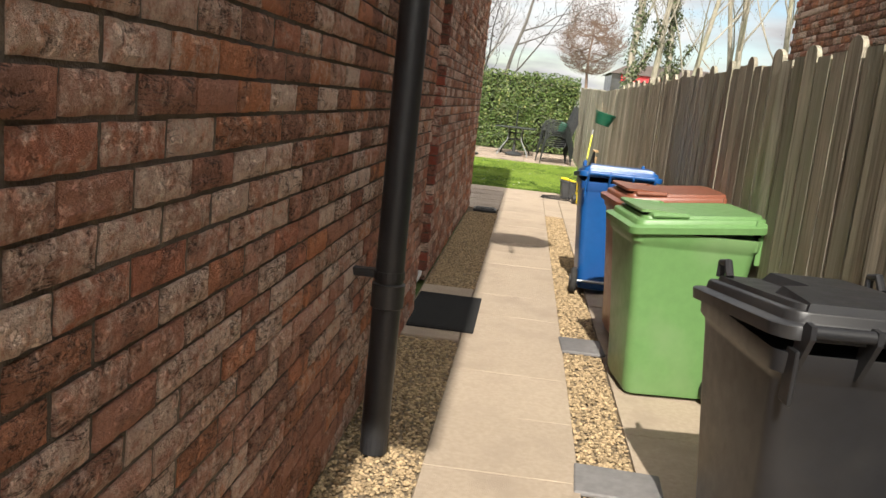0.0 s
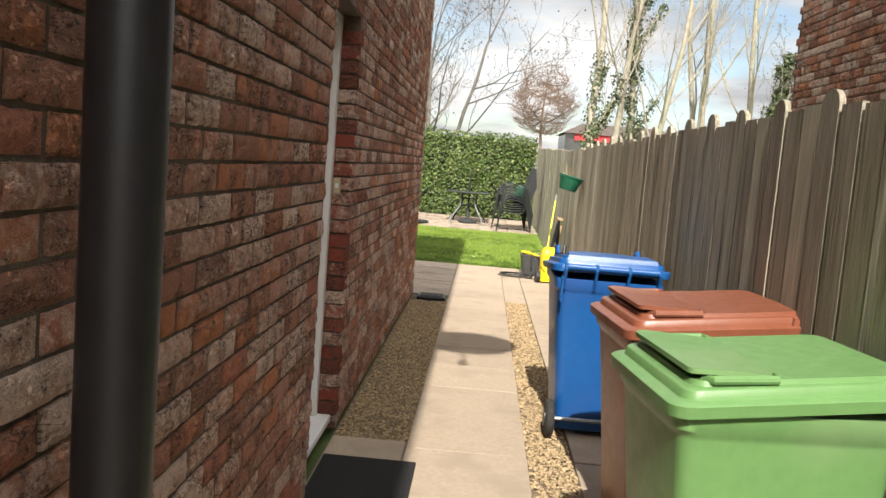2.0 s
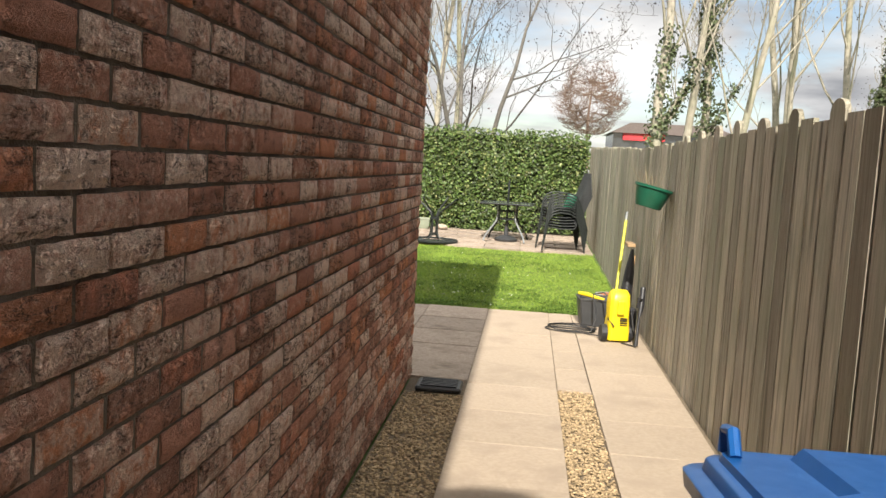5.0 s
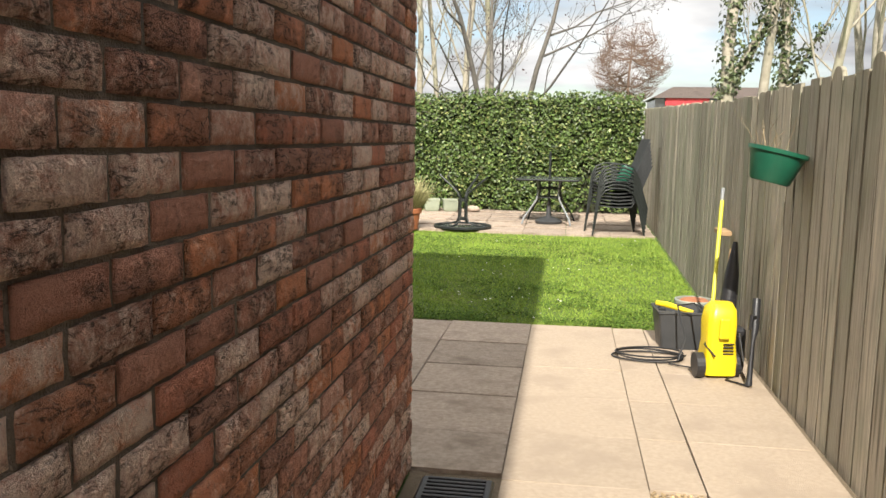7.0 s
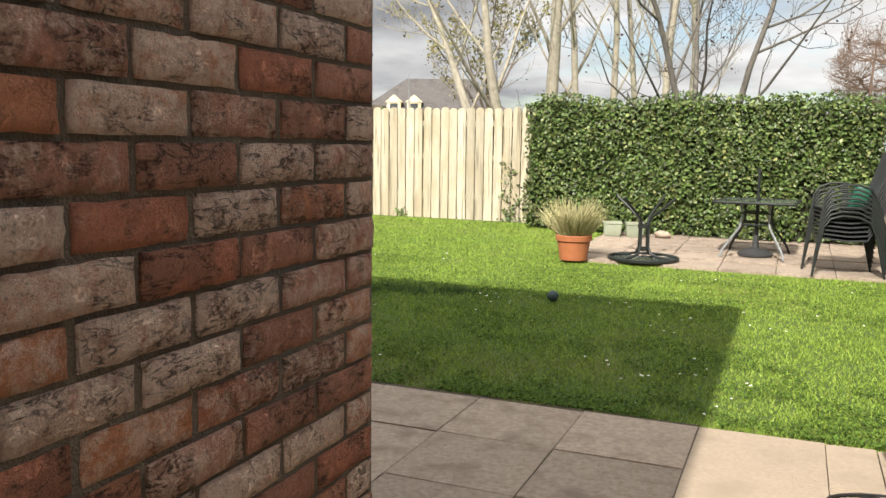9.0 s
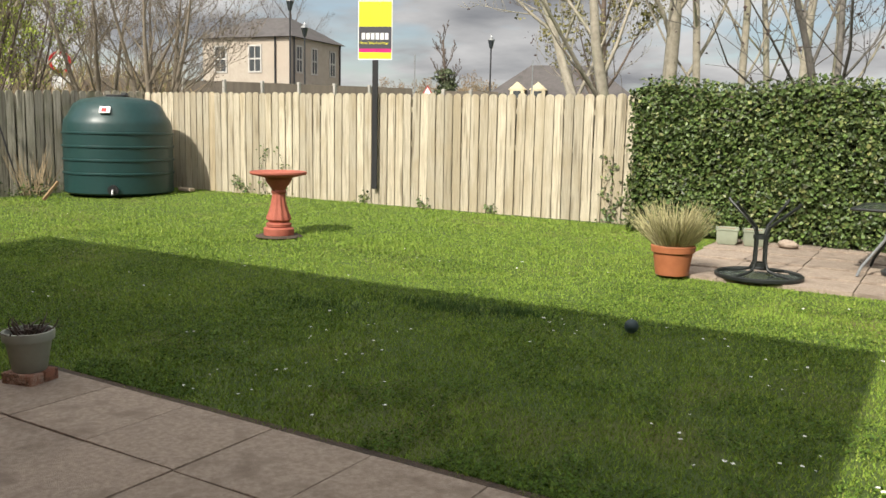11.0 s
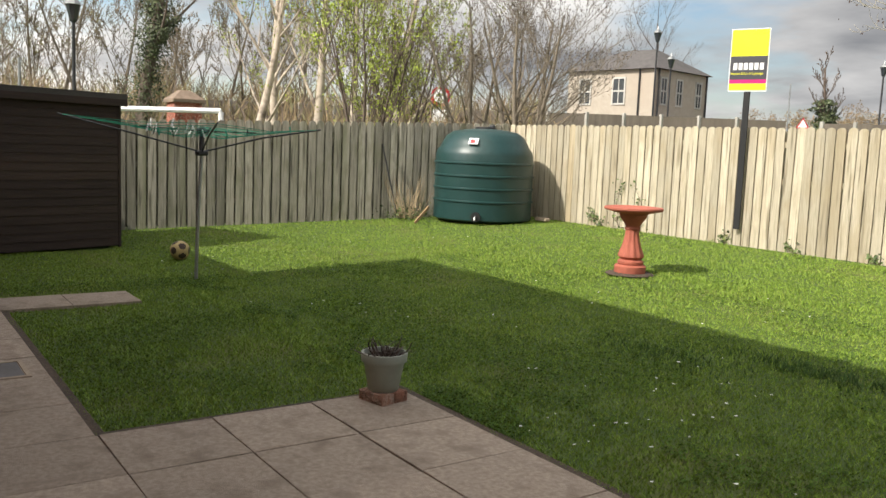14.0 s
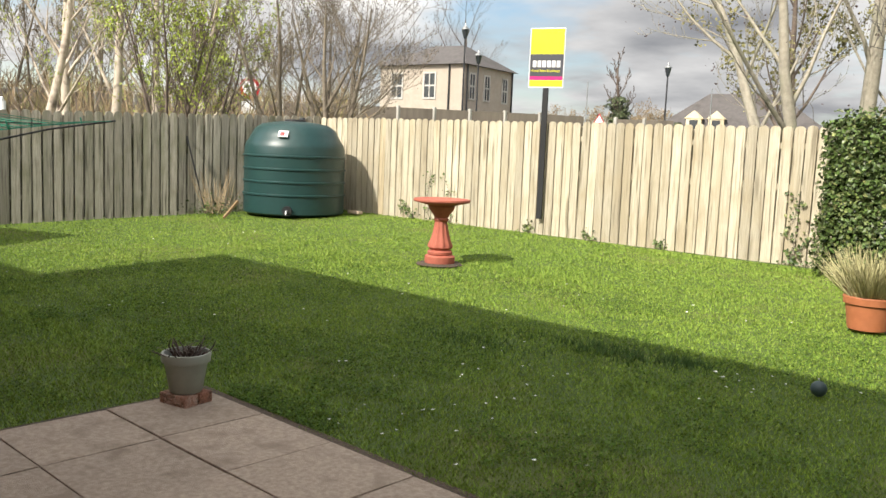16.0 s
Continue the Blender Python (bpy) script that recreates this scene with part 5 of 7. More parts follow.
# ---- hedge, trees and the distance ----
BARK = mat("pale_bark", (0.36, 0.325, 0.255), (0.25, 0.225, 0.175), 10, 0.9, 0.5, 30, c3=(0.22, 0.22, 0.14))
BARKD = mat("brown_bark", (0.16, 0.12, 0.095), (0.11, 0.085, 0.068), 10, 0.9, 0.5, 30)
BIRCHB = mat("birch_bark", (0.55, 0.47, 0.38), (0.40, 0.33, 0.26), 6, 0.85, 0.3, 30, c3=(0.14, 0.11, 0.09), big=4)
BARKS = mat("sooty_bark", (0.15, 0.135, 0.115), (0.10, 0.092, 0.08), 10, 0.9, 0.5, 30)
BUD = mat("buds", (0.075, 0.048, 0.040), (0.055, 0.038, 0.032), 10, 0.9, 0)
IVY = mat("ivy_leaf", (0.085, 0.125, 0.030), (0.045, 0.082, 0.020), 7, 0.45, 0, vary=0.7, island=True, c3=(0.20, 0.20, 0.075), big=1.6, spec=0.4)
IVYD = mat("dark_ivy_leaf", (0.065, 0.085, 0.03), (0.04, 0.058, 0.02), 5, 0.5, 0, vary=0.6, island=True, c3=(0.11, 0.115, 0.05))
SPRING = mat("young_leaf", (0.36, 0.42, 0.05), (0.26, 0.34, 0.04), 3, 0.6, 0, vary=0.3, island=True)
OLIVE = mat("olive_twig_leaf", (0.27, 0.245, 0.10), (0.20, 0.19, 0.075), 3, 0.7, 0, vary=0.3, island=True)
SCRUB = mat("brown_scrub", (0.31, 0.225, 0.13), (0.22, 0.165, 0.095), 3, 0.9, 0, vary=0.3, island=True)
BARKM = mat("grey_bark", (0.26, 0.215, 0.16), (0.19, 0.16, 0.12), 10, 0.9, 0.4, 30)
HEDGEIN = mat("hedge_inner_shade", (0.018, 0.026, 0.010), (0.03, 0.03, 0.014), 12, 0.95, 0.6, 30)


def leaf_cloud(rng, centres, size, flat=0.5):
    """Folded leaves, two faces each, at the centres: (x, y, z, normal)."""
    vs, fs = [], []
    for x, y, z, nx, ny, nz in centres:
        n = Vector((nx, ny, nz)) + Vector((rng.uniform(-1, 1), rng.uniform(-1, 1), rng.uniform(-1, 1))) * flat
        n.normalize()
        t = n.cross(Vector((rng.uniform(-1, 1), rng.uniform(-1, 1), rng.uniform(-1, 1)))).normalized()
        b = n.cross(t)
        s = size * rng.uniform(0.6, 1.3)
        c = Vector((x, y, z))
        i = len(vs)
        f = n * s * 0.22
        vs += [c - t * s, c + b * s * 0.75 - t * s * 0.1 + f, c + t * s, c - b * s * 0.75 - t * s * 0.1 + f]
        fs += [(i, i + 1, i + 2), (i, i + 2, i + 3)]
    return vs, fs


def hedge():
    rng = random.Random(11)
    root = thing("ivy_hedge", pose(0, 0, 0), "tall clipped green ivy hedge with glossy leaves", "hedge")
    x0, x1, y0, y1 = -3.55, 1.26, 22.35, 23.15
    # solid block; the shade between the leaves is put into its near-black colour
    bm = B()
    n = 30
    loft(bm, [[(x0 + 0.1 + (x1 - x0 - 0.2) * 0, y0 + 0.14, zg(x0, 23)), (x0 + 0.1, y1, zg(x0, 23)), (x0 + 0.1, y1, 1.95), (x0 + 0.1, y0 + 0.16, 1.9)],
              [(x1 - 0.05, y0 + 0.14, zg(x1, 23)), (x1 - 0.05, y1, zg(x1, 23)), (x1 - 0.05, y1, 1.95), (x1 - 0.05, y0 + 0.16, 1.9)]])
    part("inner_mass", bm, HEDGEIN, root, "solid core, near-black for the shade inside the hedge")
    c = []
    for i in range(27000):
        x = rng.uniform(x0, x1)
        top = 2.06 + 0.10 * noise.noise((x * 1.1, 3, 0)) + 0.05 * noise.noise((x * 4, 1, 0))
        z = rng.uniform(zg(x, 22.4) + 0.02, top)
        if 0.2 < x < 0.62 and z < 1.05 and rng.random() < 0.75:
            continue
        y = y0 + 0.10 * noise.noise((x * 1.3, z * 1.7, 2)) + rng.uniform(0, 0.11) + (0.12 if z < 0.5 and rng.random() < 0.4 else 0)
        c.append((x, y, z, 0.1, -1.0, 0.55))
    for i in range(8000):
        x, y = rng.uniform(x0, x1), rng.uniform(y0, y1 + 0.1)
        z = 2.06 + 0.10 * noise.noise((x * 1.1, 3, 0)) + 0.05 * noise.noise((x * 4, 1, 0)) + (rng.uniform(0, 0.16) if rng.random() < 0.25 else rng.uniform(-0.06, 0.03))
        c.append((x, y, z, 0, -0.3, 1))
    for i in range(2400):
        c.append((x0 + rng.uniform(-0.1, 0.08), rng.uniform(y0, y1), rng.uniform(0.25, 2.1), -1, -0.2, 0.4))
    vs, fs = leaf_cloud(rng, c, 0.030, 1.2)
    ob = raw("leaves", vs, fs, IVY, root)
    tagged(ob, kind="stuff")


hedge()


def grow(seed, height, trunk_r, spread, levels=4, kids=(7, 6, 5, 5), up=0.55, lean=(0, 0), first=0.3, wob=0.08, shrink=0.6, forks=1, thin=0.004, child=0.40, splay=0.28):
    """Branch lines of a bare tree: lists of (points, radii) by level, and the twig tips."""
    rng = random.Random(seed)
    lines, tips = [], []

    def branch(p, d, length, r, lev):
        n = 7 if lev == 0 else (5 if lev == 1 else 4)
        pts, rad, q, v = [p.copy()], [r], p.copy(), d.normalized()
        for i in range(n):
            v = (v + Vector((rng.uniform(-1, 1), rng.uniform(-1, 1), rng.uniform(-0.6, 1.0))) * wob * (1 + lev * 0.7) + Vector((0, 0, 0.05 * lev))).normalized()
            q = q + v * (length / n)
            pts.append(q.copy())
            rad.append(max(r * (1 - 0.82 * (i + 1) / n), thin))
        lines.append((lev, pts, rad))
        if lev >= levels - 1:
            tips.append(pts[-1])
            return
        k = kids[lev]
        for j in range(k):
            s = first + (1 - first) * (j + rng.random()) / k if lev == 0 else 0.15 + 0.85 * (j + rng.random()) / k
            f = min(s * n, n - 0.01)
            i = int(f)
            base = pts[i].lerp(pts[i + 1], f - i)
            a = rng.uniform(0, 2 * math.pi)
            ax = (pts[i + 1] - pts[i]).normalized()
            o = ax.orthogonal().normalized()
            side = (Matrix.Rotation(a, 3, ax) @ o)
            dd = ax * up + side * (1 - up) * 1.2 + Vector((0, 0, 0.15))
            branch(base, dd, length * shrink * (1.15 - 0.55 * s) * rng.uniform(0.7, 1.15) * (spread if lev == 0 else 1), max(rad[i] * child, thin * 1.2), lev + 1)

    for f in range(forks):
        a = 2 * math.pi * f / forks + seed
        d = Vector((lean[0] + (splay * math.cos(a) if forks > 1 else 0), lean[1] + (splay * math.sin(a) if forks > 1 else 0), 1))
        branch(Vector((0.25 * math.cos(a) * (forks > 1) * trunk_r, 0, 0)), d, height, trunk_r, 0)
    return lines, tips


def tube_raw(vs, fs, pts, radii, n):
    """Adds a tapering bar to vertex and face lists."""
    base = len(vs)
    for i, p in enumerate(pts):
        d = (pts[min(i + 1, len(pts) - 1)] - pts[max(i - 1, 0)]).normalized()
        u = d.cross(Vector((0.31, 0.77, 0.55))).normalized()
        w = d.cross(u)
        for k in range(n):
            a = 2 * math.pi * k / n
            vs.append(p + (u * math.cos(a) + w * math.sin(a)) * radii[i])
    for i in range(len(pts) - 1):
        for k in range(n):
            a, b = base + i * n + k, base + i * n + (k + 1) % n
            fs.append((a, b, b + n, a + n))


def tree(name, m, label, bark, seed, height, r, spread=1.0, buds=None, bud_size=0.03, leaves=None, leaf_size=0.06, per_tip=2, ivy=0.0, ivy_top=0.6, category="tree", group="", **kw):
    lines, tips = grow(seed, height, r, spread, **kw)
    root = thing(name, m, label, category, group)
    rng = random.Random(seed + 100)
    vs, fs, v2, f2 = [], [], [], []
    for lev, pts, rad in lines:
        if lev == 0:
            tube_raw(vs, fs, pts, rad, 9)
        else:
            tube_raw(v2, f2, pts, rad, 5 if lev == 1 else 3)
    raw("trunk", vs, fs, bark, root, smooth=True)
    raw("crown", v2, f2, bark, root, smooth=True)
    if buds or leaves:
        c = []
        for t in tips:
            for k in range(per_tip):
                s = leaf_size * 3
                c.append((t.x + rng.uniform(-s, s), t.y + rng.uniform(-s, s), t.z + rng.uniform(-s, s), rng.uniform(-1, 1), rng.uniform(-1, 1), rng.uniform(0, 1)))
        a, b = leaf_cloud(rng, c, leaf_size if leaves else bud_size, 1.0)
        tagged(raw("leaves" if leaves else "buds", a, b, leaves or buds, root), kind="stuff")
    if ivy:
        c = []
        for lev, pts, rad in lines:
            if lev > 1:
                continue
            for i in range(len(pts) - 1):
                if pts[i].z > height * ivy_top:
                    continue
                if lev == 1 and i > 1:
                    continue
                for k in range(int((260 if m.translation.length > 40 else 620) * ivy * (1 if lev == 0 else 0.35))):
                    p = pts[i].lerp(pts[i + 1], rng.random())
                    a = rng.uniform(0, 6.283)
                    q = rad[i] + ivy * rng.uniform(0.02, 0.40) * max(0.12, 0.55 + 0.75 * noise.noise((p.z * 1.6, a * 0.5, seed)))
                    c.append((p.x + q * math.cos(a), p.y + q * math.sin(a), p.z, math.cos(a), math.sin(a), 0.3))
        a, b = leaf_cloud(rng, c, 0.085 if m.translation.length > 40 else 0.036, 0.7)
        tagged(raw("ivy", a, b, IVYD, root, ), "dark ivy on the trunk", kind="stuff")
    return root


def at(az, dist, z=0.25, ex=-0.04, ey=11.7, turn=0.0, scale=1.0):
    """The pose at a bearing (degrees left of north) and distance from the patio."""
    a = radians(az)
    return Matrix.Translation((ex - dist * math.sin(a), ey + dist * math.cos(a), z)) @ Matrix.Rotation(radians(turn), 4, "Z") @ Matrix.Scale(scale, 4)


# tall bare trees beyond the hedge and the side fence
ash = dict(levels=5, kids=(13, 5, 4, 2), up=0.60, wob=0.10, shrink=0.34, child=0.34)
tree("sycamore_tree", pose(-1.45, 25.2, 0.2), "spreading bare tree with curving limbs and dark buds", BARKS, 23, 6.4, 0.075, 1.25, buds=BUD, bud_size=0.024, per_tip=2, group="bare trees behind the hedge", forks=3, first=0.14, levels=5, kids=(7, 5, 4, 2), up=0.42, wob=0.19, shrink=0.5, child=0.5, splay=0.45)
for x, y, h, r, s, iv, tp, ln in ((-4.75, 27.5, 11, 0.19, 30, 0, 0, (0.03, 0)), (-4.1, 27.8, 12, 0.10, 31, 0, 0, (0.05, 0)), (-3.45, 28.5, 13, 0.10, 32, 0, 0, (0.03, 0)), (-3.1, 29.5, 12, 0.09, 43, 0, 0, (0.0, 0)), (-2.5, 27.6, 12, 0.11, 33, 0, 0, (0.07, 0)), (-2.05, 28.2, 11, 0.11, 44, 0, 0, (0.12, 0)),
                                  (2.35, 20.6, 9, 0.13, 34, 0.5, 0.36, (-0.10, 0)), (2.8, 21.2, 10, 0.10, 35, 0, 0, (0.0, 0)), (3.15, 21.3, 9.5, 0.11, 36, 0.62, 0.85, (0.02, 0)), (3.45, 20.8, 9.5, 0.09, 37, 0, 0, (0.05, 0)),
                                  (5.4, 24.5, 11, 0.13, 38, 0, 0, (0.04, 0)), (5.75, 25.5, 11, 0.11, 39, 0, 0, (-0.03, 0)), (6.7, 25.0, 11, 0.12, 40, 0, 0, (0.1, 0)), (6.5, 22.8, 4.4, 0.09, 41, 1.0, 0.95, (0.03, 0)), (7.5, 22.8, 7.5, 0.10, 42, 1.2, 0.9, (-0.03, 0))):
    tree("ash_tree", pose(x, y, 0.2), "ivy-clad tall bare tree with a pale trunk" if iv else "tall slender bare tree with pale bark", BARK, s, h, r * 0.85, 1.0, buds=BUD, bud_size=0.016, per_tip=1, ivy=iv, ivy_top=tp, lean=ln, group="bare trees beyond the fence", first=0.16, **ash)


def round_tree(m, label, bark, seed, trunk, centre, rx, rz, r0):
    """A bare tree with a round crown: limbs, boughs and twigs reach for points that fill an egg shape."""
    rng = random.Random(seed)
    root = thing("beech_tree", m, label, "tree")

    def egg(lo):
        while True:
            v = Vector((rng.uniform(-1, 1), rng.uniform(-1, 1), rng.uniform(-1, 1)))
            if lo < v.length < 1:
                return Vector((v.x * rx, v.y * rx, centre + v.z * rz)) * (1 + 0.16 * noise.noise(v * 1.7 + Vector((seed, 0, 0))))

    vs, fs, v2, f2 = [], [], [], []
    stem = [Vector((0.1 * math.sin(k), 0.1 * math.cos(2 * k), (centre + rz * 0.5) * k / 8)) for k in range(9)]
    tube_raw(vs, fs, stem, [r0 * (1 - 0.09 * k) for k in range(9)], 9)
    raw("trunk", vs, fs, bark, root, smooth=True)

    def reach(a, b, ra, rb):
        up = (b - a).length * 0.16
        pts = [a.lerp(b, k / 4) + Vector((rng.uniform(-1, 1), rng.uniform(-1, 1), 0)) * up * 0.25 - Vector((0, 0, up * math.sin(math.pi * k / 4))) * (0 < k < 4) for k in range(5)]
        tube_raw(v2, f2, pts, [ra + (rb - ra) * k / 4 for k in range(5)], 4)
        return pts

    nodes = [p for p in stem if p.z > trunk]
    for count, ra, rb, lo in ((16, 0.09, 0.045, 0.5), (110, 0.04, 0.022, 0.45), (800, 0.02, 0.010, 0.4), (1700, 0.011, 0.006, 0.55)):
        fresh = []
        for _ in range(count):
            t = egg(lo)
            near = min(rng.sample(nodes, min(len(nodes), 60)), key=lambda q: (q - t).length + (2.0 if q.z > t.z + 0.3 else 0))
            fresh += reach(near, t, ra, rb)[2:]
        nodes += fresh
    raw("crown", v2, f2, bark, root, smooth=True)
    return root


RUSSETB = mat("russet_bark", (0.22, 0.145, 0.105), (0.16, 0.105, 0.08), 3, 0.9, 0)
round_tree(pose(5.0, 82.0, 0.3), "rounded brown bare tree in the distance", RUSSETB, 55, 3.6, 7.5, 3.5, 3.2, 0.2)
tree("willow_tree", at(20.5, 22), "grey-green feathery tree beyond the back fence", BARKD, 61, 6.5, 0.14, 1.0, leaves=OLIVE, leaf_size=0.05, per_tip=5, first=0.15, levels=5, kids=(9, 6, 5, 3), up=0.55, shrink=0.5)
tree("sycamore_tree", at(19.5, 14.6), "leaning bare tree with pale bark beside the hedge", BARK, 62, 6.5, 0.13, 1.3, buds=BUD, bud_size=0.022, per_tip=2, lean=(-0.35, 0.1), forks=2, first=0.2, levels=5, kids=(7, 5, 4, 3), up=0.5, shrink=0.52)
tree("ivy_tree", at(31, 55), "distant bare tree with an ivy-covered trunk", BARKD, 63, 7.0, 0.24, 0.9, thin=0.012, ivy=2.2, ivy_top=0.7, first=0.35, levels=5, kids=(9, 7, 5, 4), up=0.6, shrink=0.42)
tree("ivy_tree", at(27.6, 50), "pollarded ivy-covered dark trunk in the distance", BARKD, 64, 3.4, 0.2, 0.5, ivy=1.2, ivy_top=0.95, first=0.5, levels=3, kids=(3, 3, 3), up=0.6, shrink=0.3)
# birches and shrubs beyond the west fence
for i, (az, d, h, s, ln) in enumerate(((68.6, 24, 9, 71, (0.12, 0.14)), (66.8, 25, 10, 72, (0, 0)), (64.2, 23, 9.5, 73, (0.05, 0.05)), (59.5, 24, 8.5, 74, (0.1, 0.1)), (61.5, 27, 9, 75, (-0.05, 0)))):
    tree("birch_tree", at(az, d), "birch with pale bark and first yellow-green leaves", BIRCHB, s, h, 0.14, 1.0, leaves=SPRING, leaf_size=0.032, per_tip=3, lean=ln, group="birches beyond the west fence", first=0.15, levels=5, kids=(10, 5, 4, 3), up=0.55, wob=0.06, shrink=0.42)
tree("willow_bush", at(60.8, 19), "shrub with fresh yellow-green leaves", BARKD, 81, 4.6, 0.05, 1.0, leaves=SPRING, leaf_size=0.030, per_tip=5, forks=5, first=0.15, levels=4, kids=(8, 5, 5), up=0.6, shrink=0.5, category="shrub")
tree("willow_bush", at(58.6, 21), "shrub with fresh yellow-green leaves", BARKD, 82, 4.2, 0.05, 1.0, leaves=SPRING, leaf_size=0.028, per_tip=6, forks=4, first=0.15, levels=4, kids=(8, 5, 5), up=0.6, shrink=0.5, category="shrub")
tree("maple_tree", at(50.5, 18.6), "spreading bare pale-stemmed tree in bud behind the fence", BARKM, 83, 4.3, 0.09, 1.25, buds=BUD, bud_size=0.015, per_tip=3, forks=5, first=0.2, levels=5, kids=(6, 5, 4, 3), up=0.48, shrink=0.52)
tree("maple_tree", at(53.5, 19.4), "spreading bare pale-stemmed tree in bud behind the fence", BARKM, 84, 4.6, 0.08, 1.1, buds=BUD, bud_size=0.015, per_tip=3, forks=4, first=0.2, levels=5, kids=(6, 5, 4, 3), up=0.5, shrink=0.5)
tree("ivy_tree", at(75.5, 30), "large ivy-covered tree beyond the shed", BARKD, 85, 9, 0.28, 0.9, ivy=2.2, ivy_top=0.95, lean=(0.06, 0.1), first=0.4, levels=4, kids=(6, 4, 4), up=0.6, shrink=0.4)
tree("oak_tree", at(41.2, 78), "bare tree behind the pale house", BARKD, 86, 13, 0.3, 1.0, first=0.3, levels=5, kids=(9, 7, 5, 4), up=0.5, shrink=0.5)
for i, (az, d, h, s) in enumerate(((84, 33, 7, 91), (80.5, 36, 8, 92), (77.5, 34, 7.5, 93), (73.5, 35, 7, 94), (71, 37, 8, 95), (68, 38, 7.5, 96), (65, 36, 8, 97), (62, 38, 8, 98), (88, 31, 8, 99), (58.5, 36, 6, 100), (55, 38, 6, 101))):
    tree("scrub_tree", at(az, d), "brown bare scrub tree in the wood", BARKM, s, h, 0.09, 1.0, leaves=SCRUB if i % 2 else OLIVE, leaf_size=0.034, per_tip=2, thin=0.009, group="scrub wood", forks=2, first=0.12, levels=5, kids=(8, 6, 4, 3), up=0.55, shrink=0.48)
for i, (az, d, h, s) in enumerate(((33, 90, 5, 111), (35, 95, 5, 112), (36.5, 92, 4.5, 113), (30, 95, 5.5, 114), (28.6, 90, 5, 115))):
    tree("scrub_tree", at(az, d), "reddish-brown bare trees far off", BARKD, s, h, 0.1, 1.2, leaves=SCRUB, leaf_size=0.08, per_tip=2, group="far trees", forks=3, first=0.12, levels=4, kids=(9, 7, 6), up=0.5, shrink=0.5)


def far_wood():
    """A thicket of thin upright shoots, too many to count."""
    rng = random.Random(5)
    for nm, material, n, lo, hi in (("wood_thicket", SCRUB, 15000, 29, 50), ("wood_thicket", OLIVE, 9000, 30, 50), ("wood_thicket", BARKD, 4500, 28, 46)):
        vs, fs = [], []
        for i in range(n):
            az, d = rng.uniform(49, 98), rng.uniform(lo, hi)
            p = at(az, d).translation
            h = (2.6 + (d - 28) * 0.13 + 1.4 * noise.noise((az * 0.25, 1, 0))) * rng.uniform(0.6, 1.2)
            z0 = rng.uniform(0.2, max(0.3, h * 0.7))
            ln = rng.uniform(0.6, 1.7)
            dx, dy, w = rng.gauss(0, 0.35), rng.gauss(0, 0.35), rng.uniform(0.008, 0.022)
            k = len(vs)
            vs += [(p.x - w, p.y - w, z0), (p.x + w, p.y + w, z0), (p.x + dx * ln * 0.5 + w * 0.7, p.y + dy * ln * 0.5 + w * 0.7, z0 + ln * 0.55), (p.x + dx * ln * 0.5 - w * 0.7, p.y + dy * ln * 0.5 - w * 0.7, z0 + ln * 0.55), (p.x + dx * ln * 1.2, p.y + dy * ln * 1.2, z0 + ln)]
            fs += [(k, k + 1, k + 2, k + 3), (k + 3, k + 2, k + 4)]
            for j in range(2):
                q, e = Vector(vs[k + 2]), rng.uniform(0.3, 0.8)
                b = len(vs)
                g = Vector((rng.gauss(0, 0.5), rng.gauss(0, 0.5), rng.uniform(0.4, 1))) * e
                vs += [q - Vector((w * 0.6, w * 0.6, 0)), q + Vector((w * 0.6, w * 0.6, 0)), q + g]
                fs.append((b, b + 1, b + 2))
        tagged(raw(nm, vs, fs, material), "brown tangled thicket of the wood behind the fence", "thicket", kind="stuff")


far_wood()

# ---- distant buildings and street ----
RENDERW = mat("pale_render", (0.42, 0.365, 0.30), (0.37, 0.32, 0.26), 3, 0.9, 0.1, 20, c3=(0.40, 0.335, 0.27), big=0.4)
SLATER = mat("grey_slate", (0.10, 0.09, 0.085), (0.08, 0.072, 0.07), 4, 0.8, 0.3, 12)
CREAMW = mat("cream_render", (0.72, 0.62, 0.42), (0.66, 0.57, 0.39), 3, 0.9, 0.1, 20)
SASH = mat("sash_paint", (0.50, 0.48, 0.44), (0.44, 0.42, 0.39), 6, 0.6, 0)
PANE = mat("dark_pane", (0.03, 0.035, 0.04), (0.04, 0.045, 0.05), 3, 0.12, 0)
CONC = mat("concrete_post", (0.42, 0.40, 0.36), (0.36, 0.34, 0.31), 12, 0.9, 0.2, 60)
TIMB = mat("street_fence", (0.15, 0.125, 0.10), (0.12, 0.10, 0.08), 6, 0.9, 0.3, 30, stretch=(1, 1, 0.1))
ASPH = mat("asphalt", (0.055, 0.055, 0.056), (0.045, 0.045, 0.047), 30, 0.9, 0.3, 120)


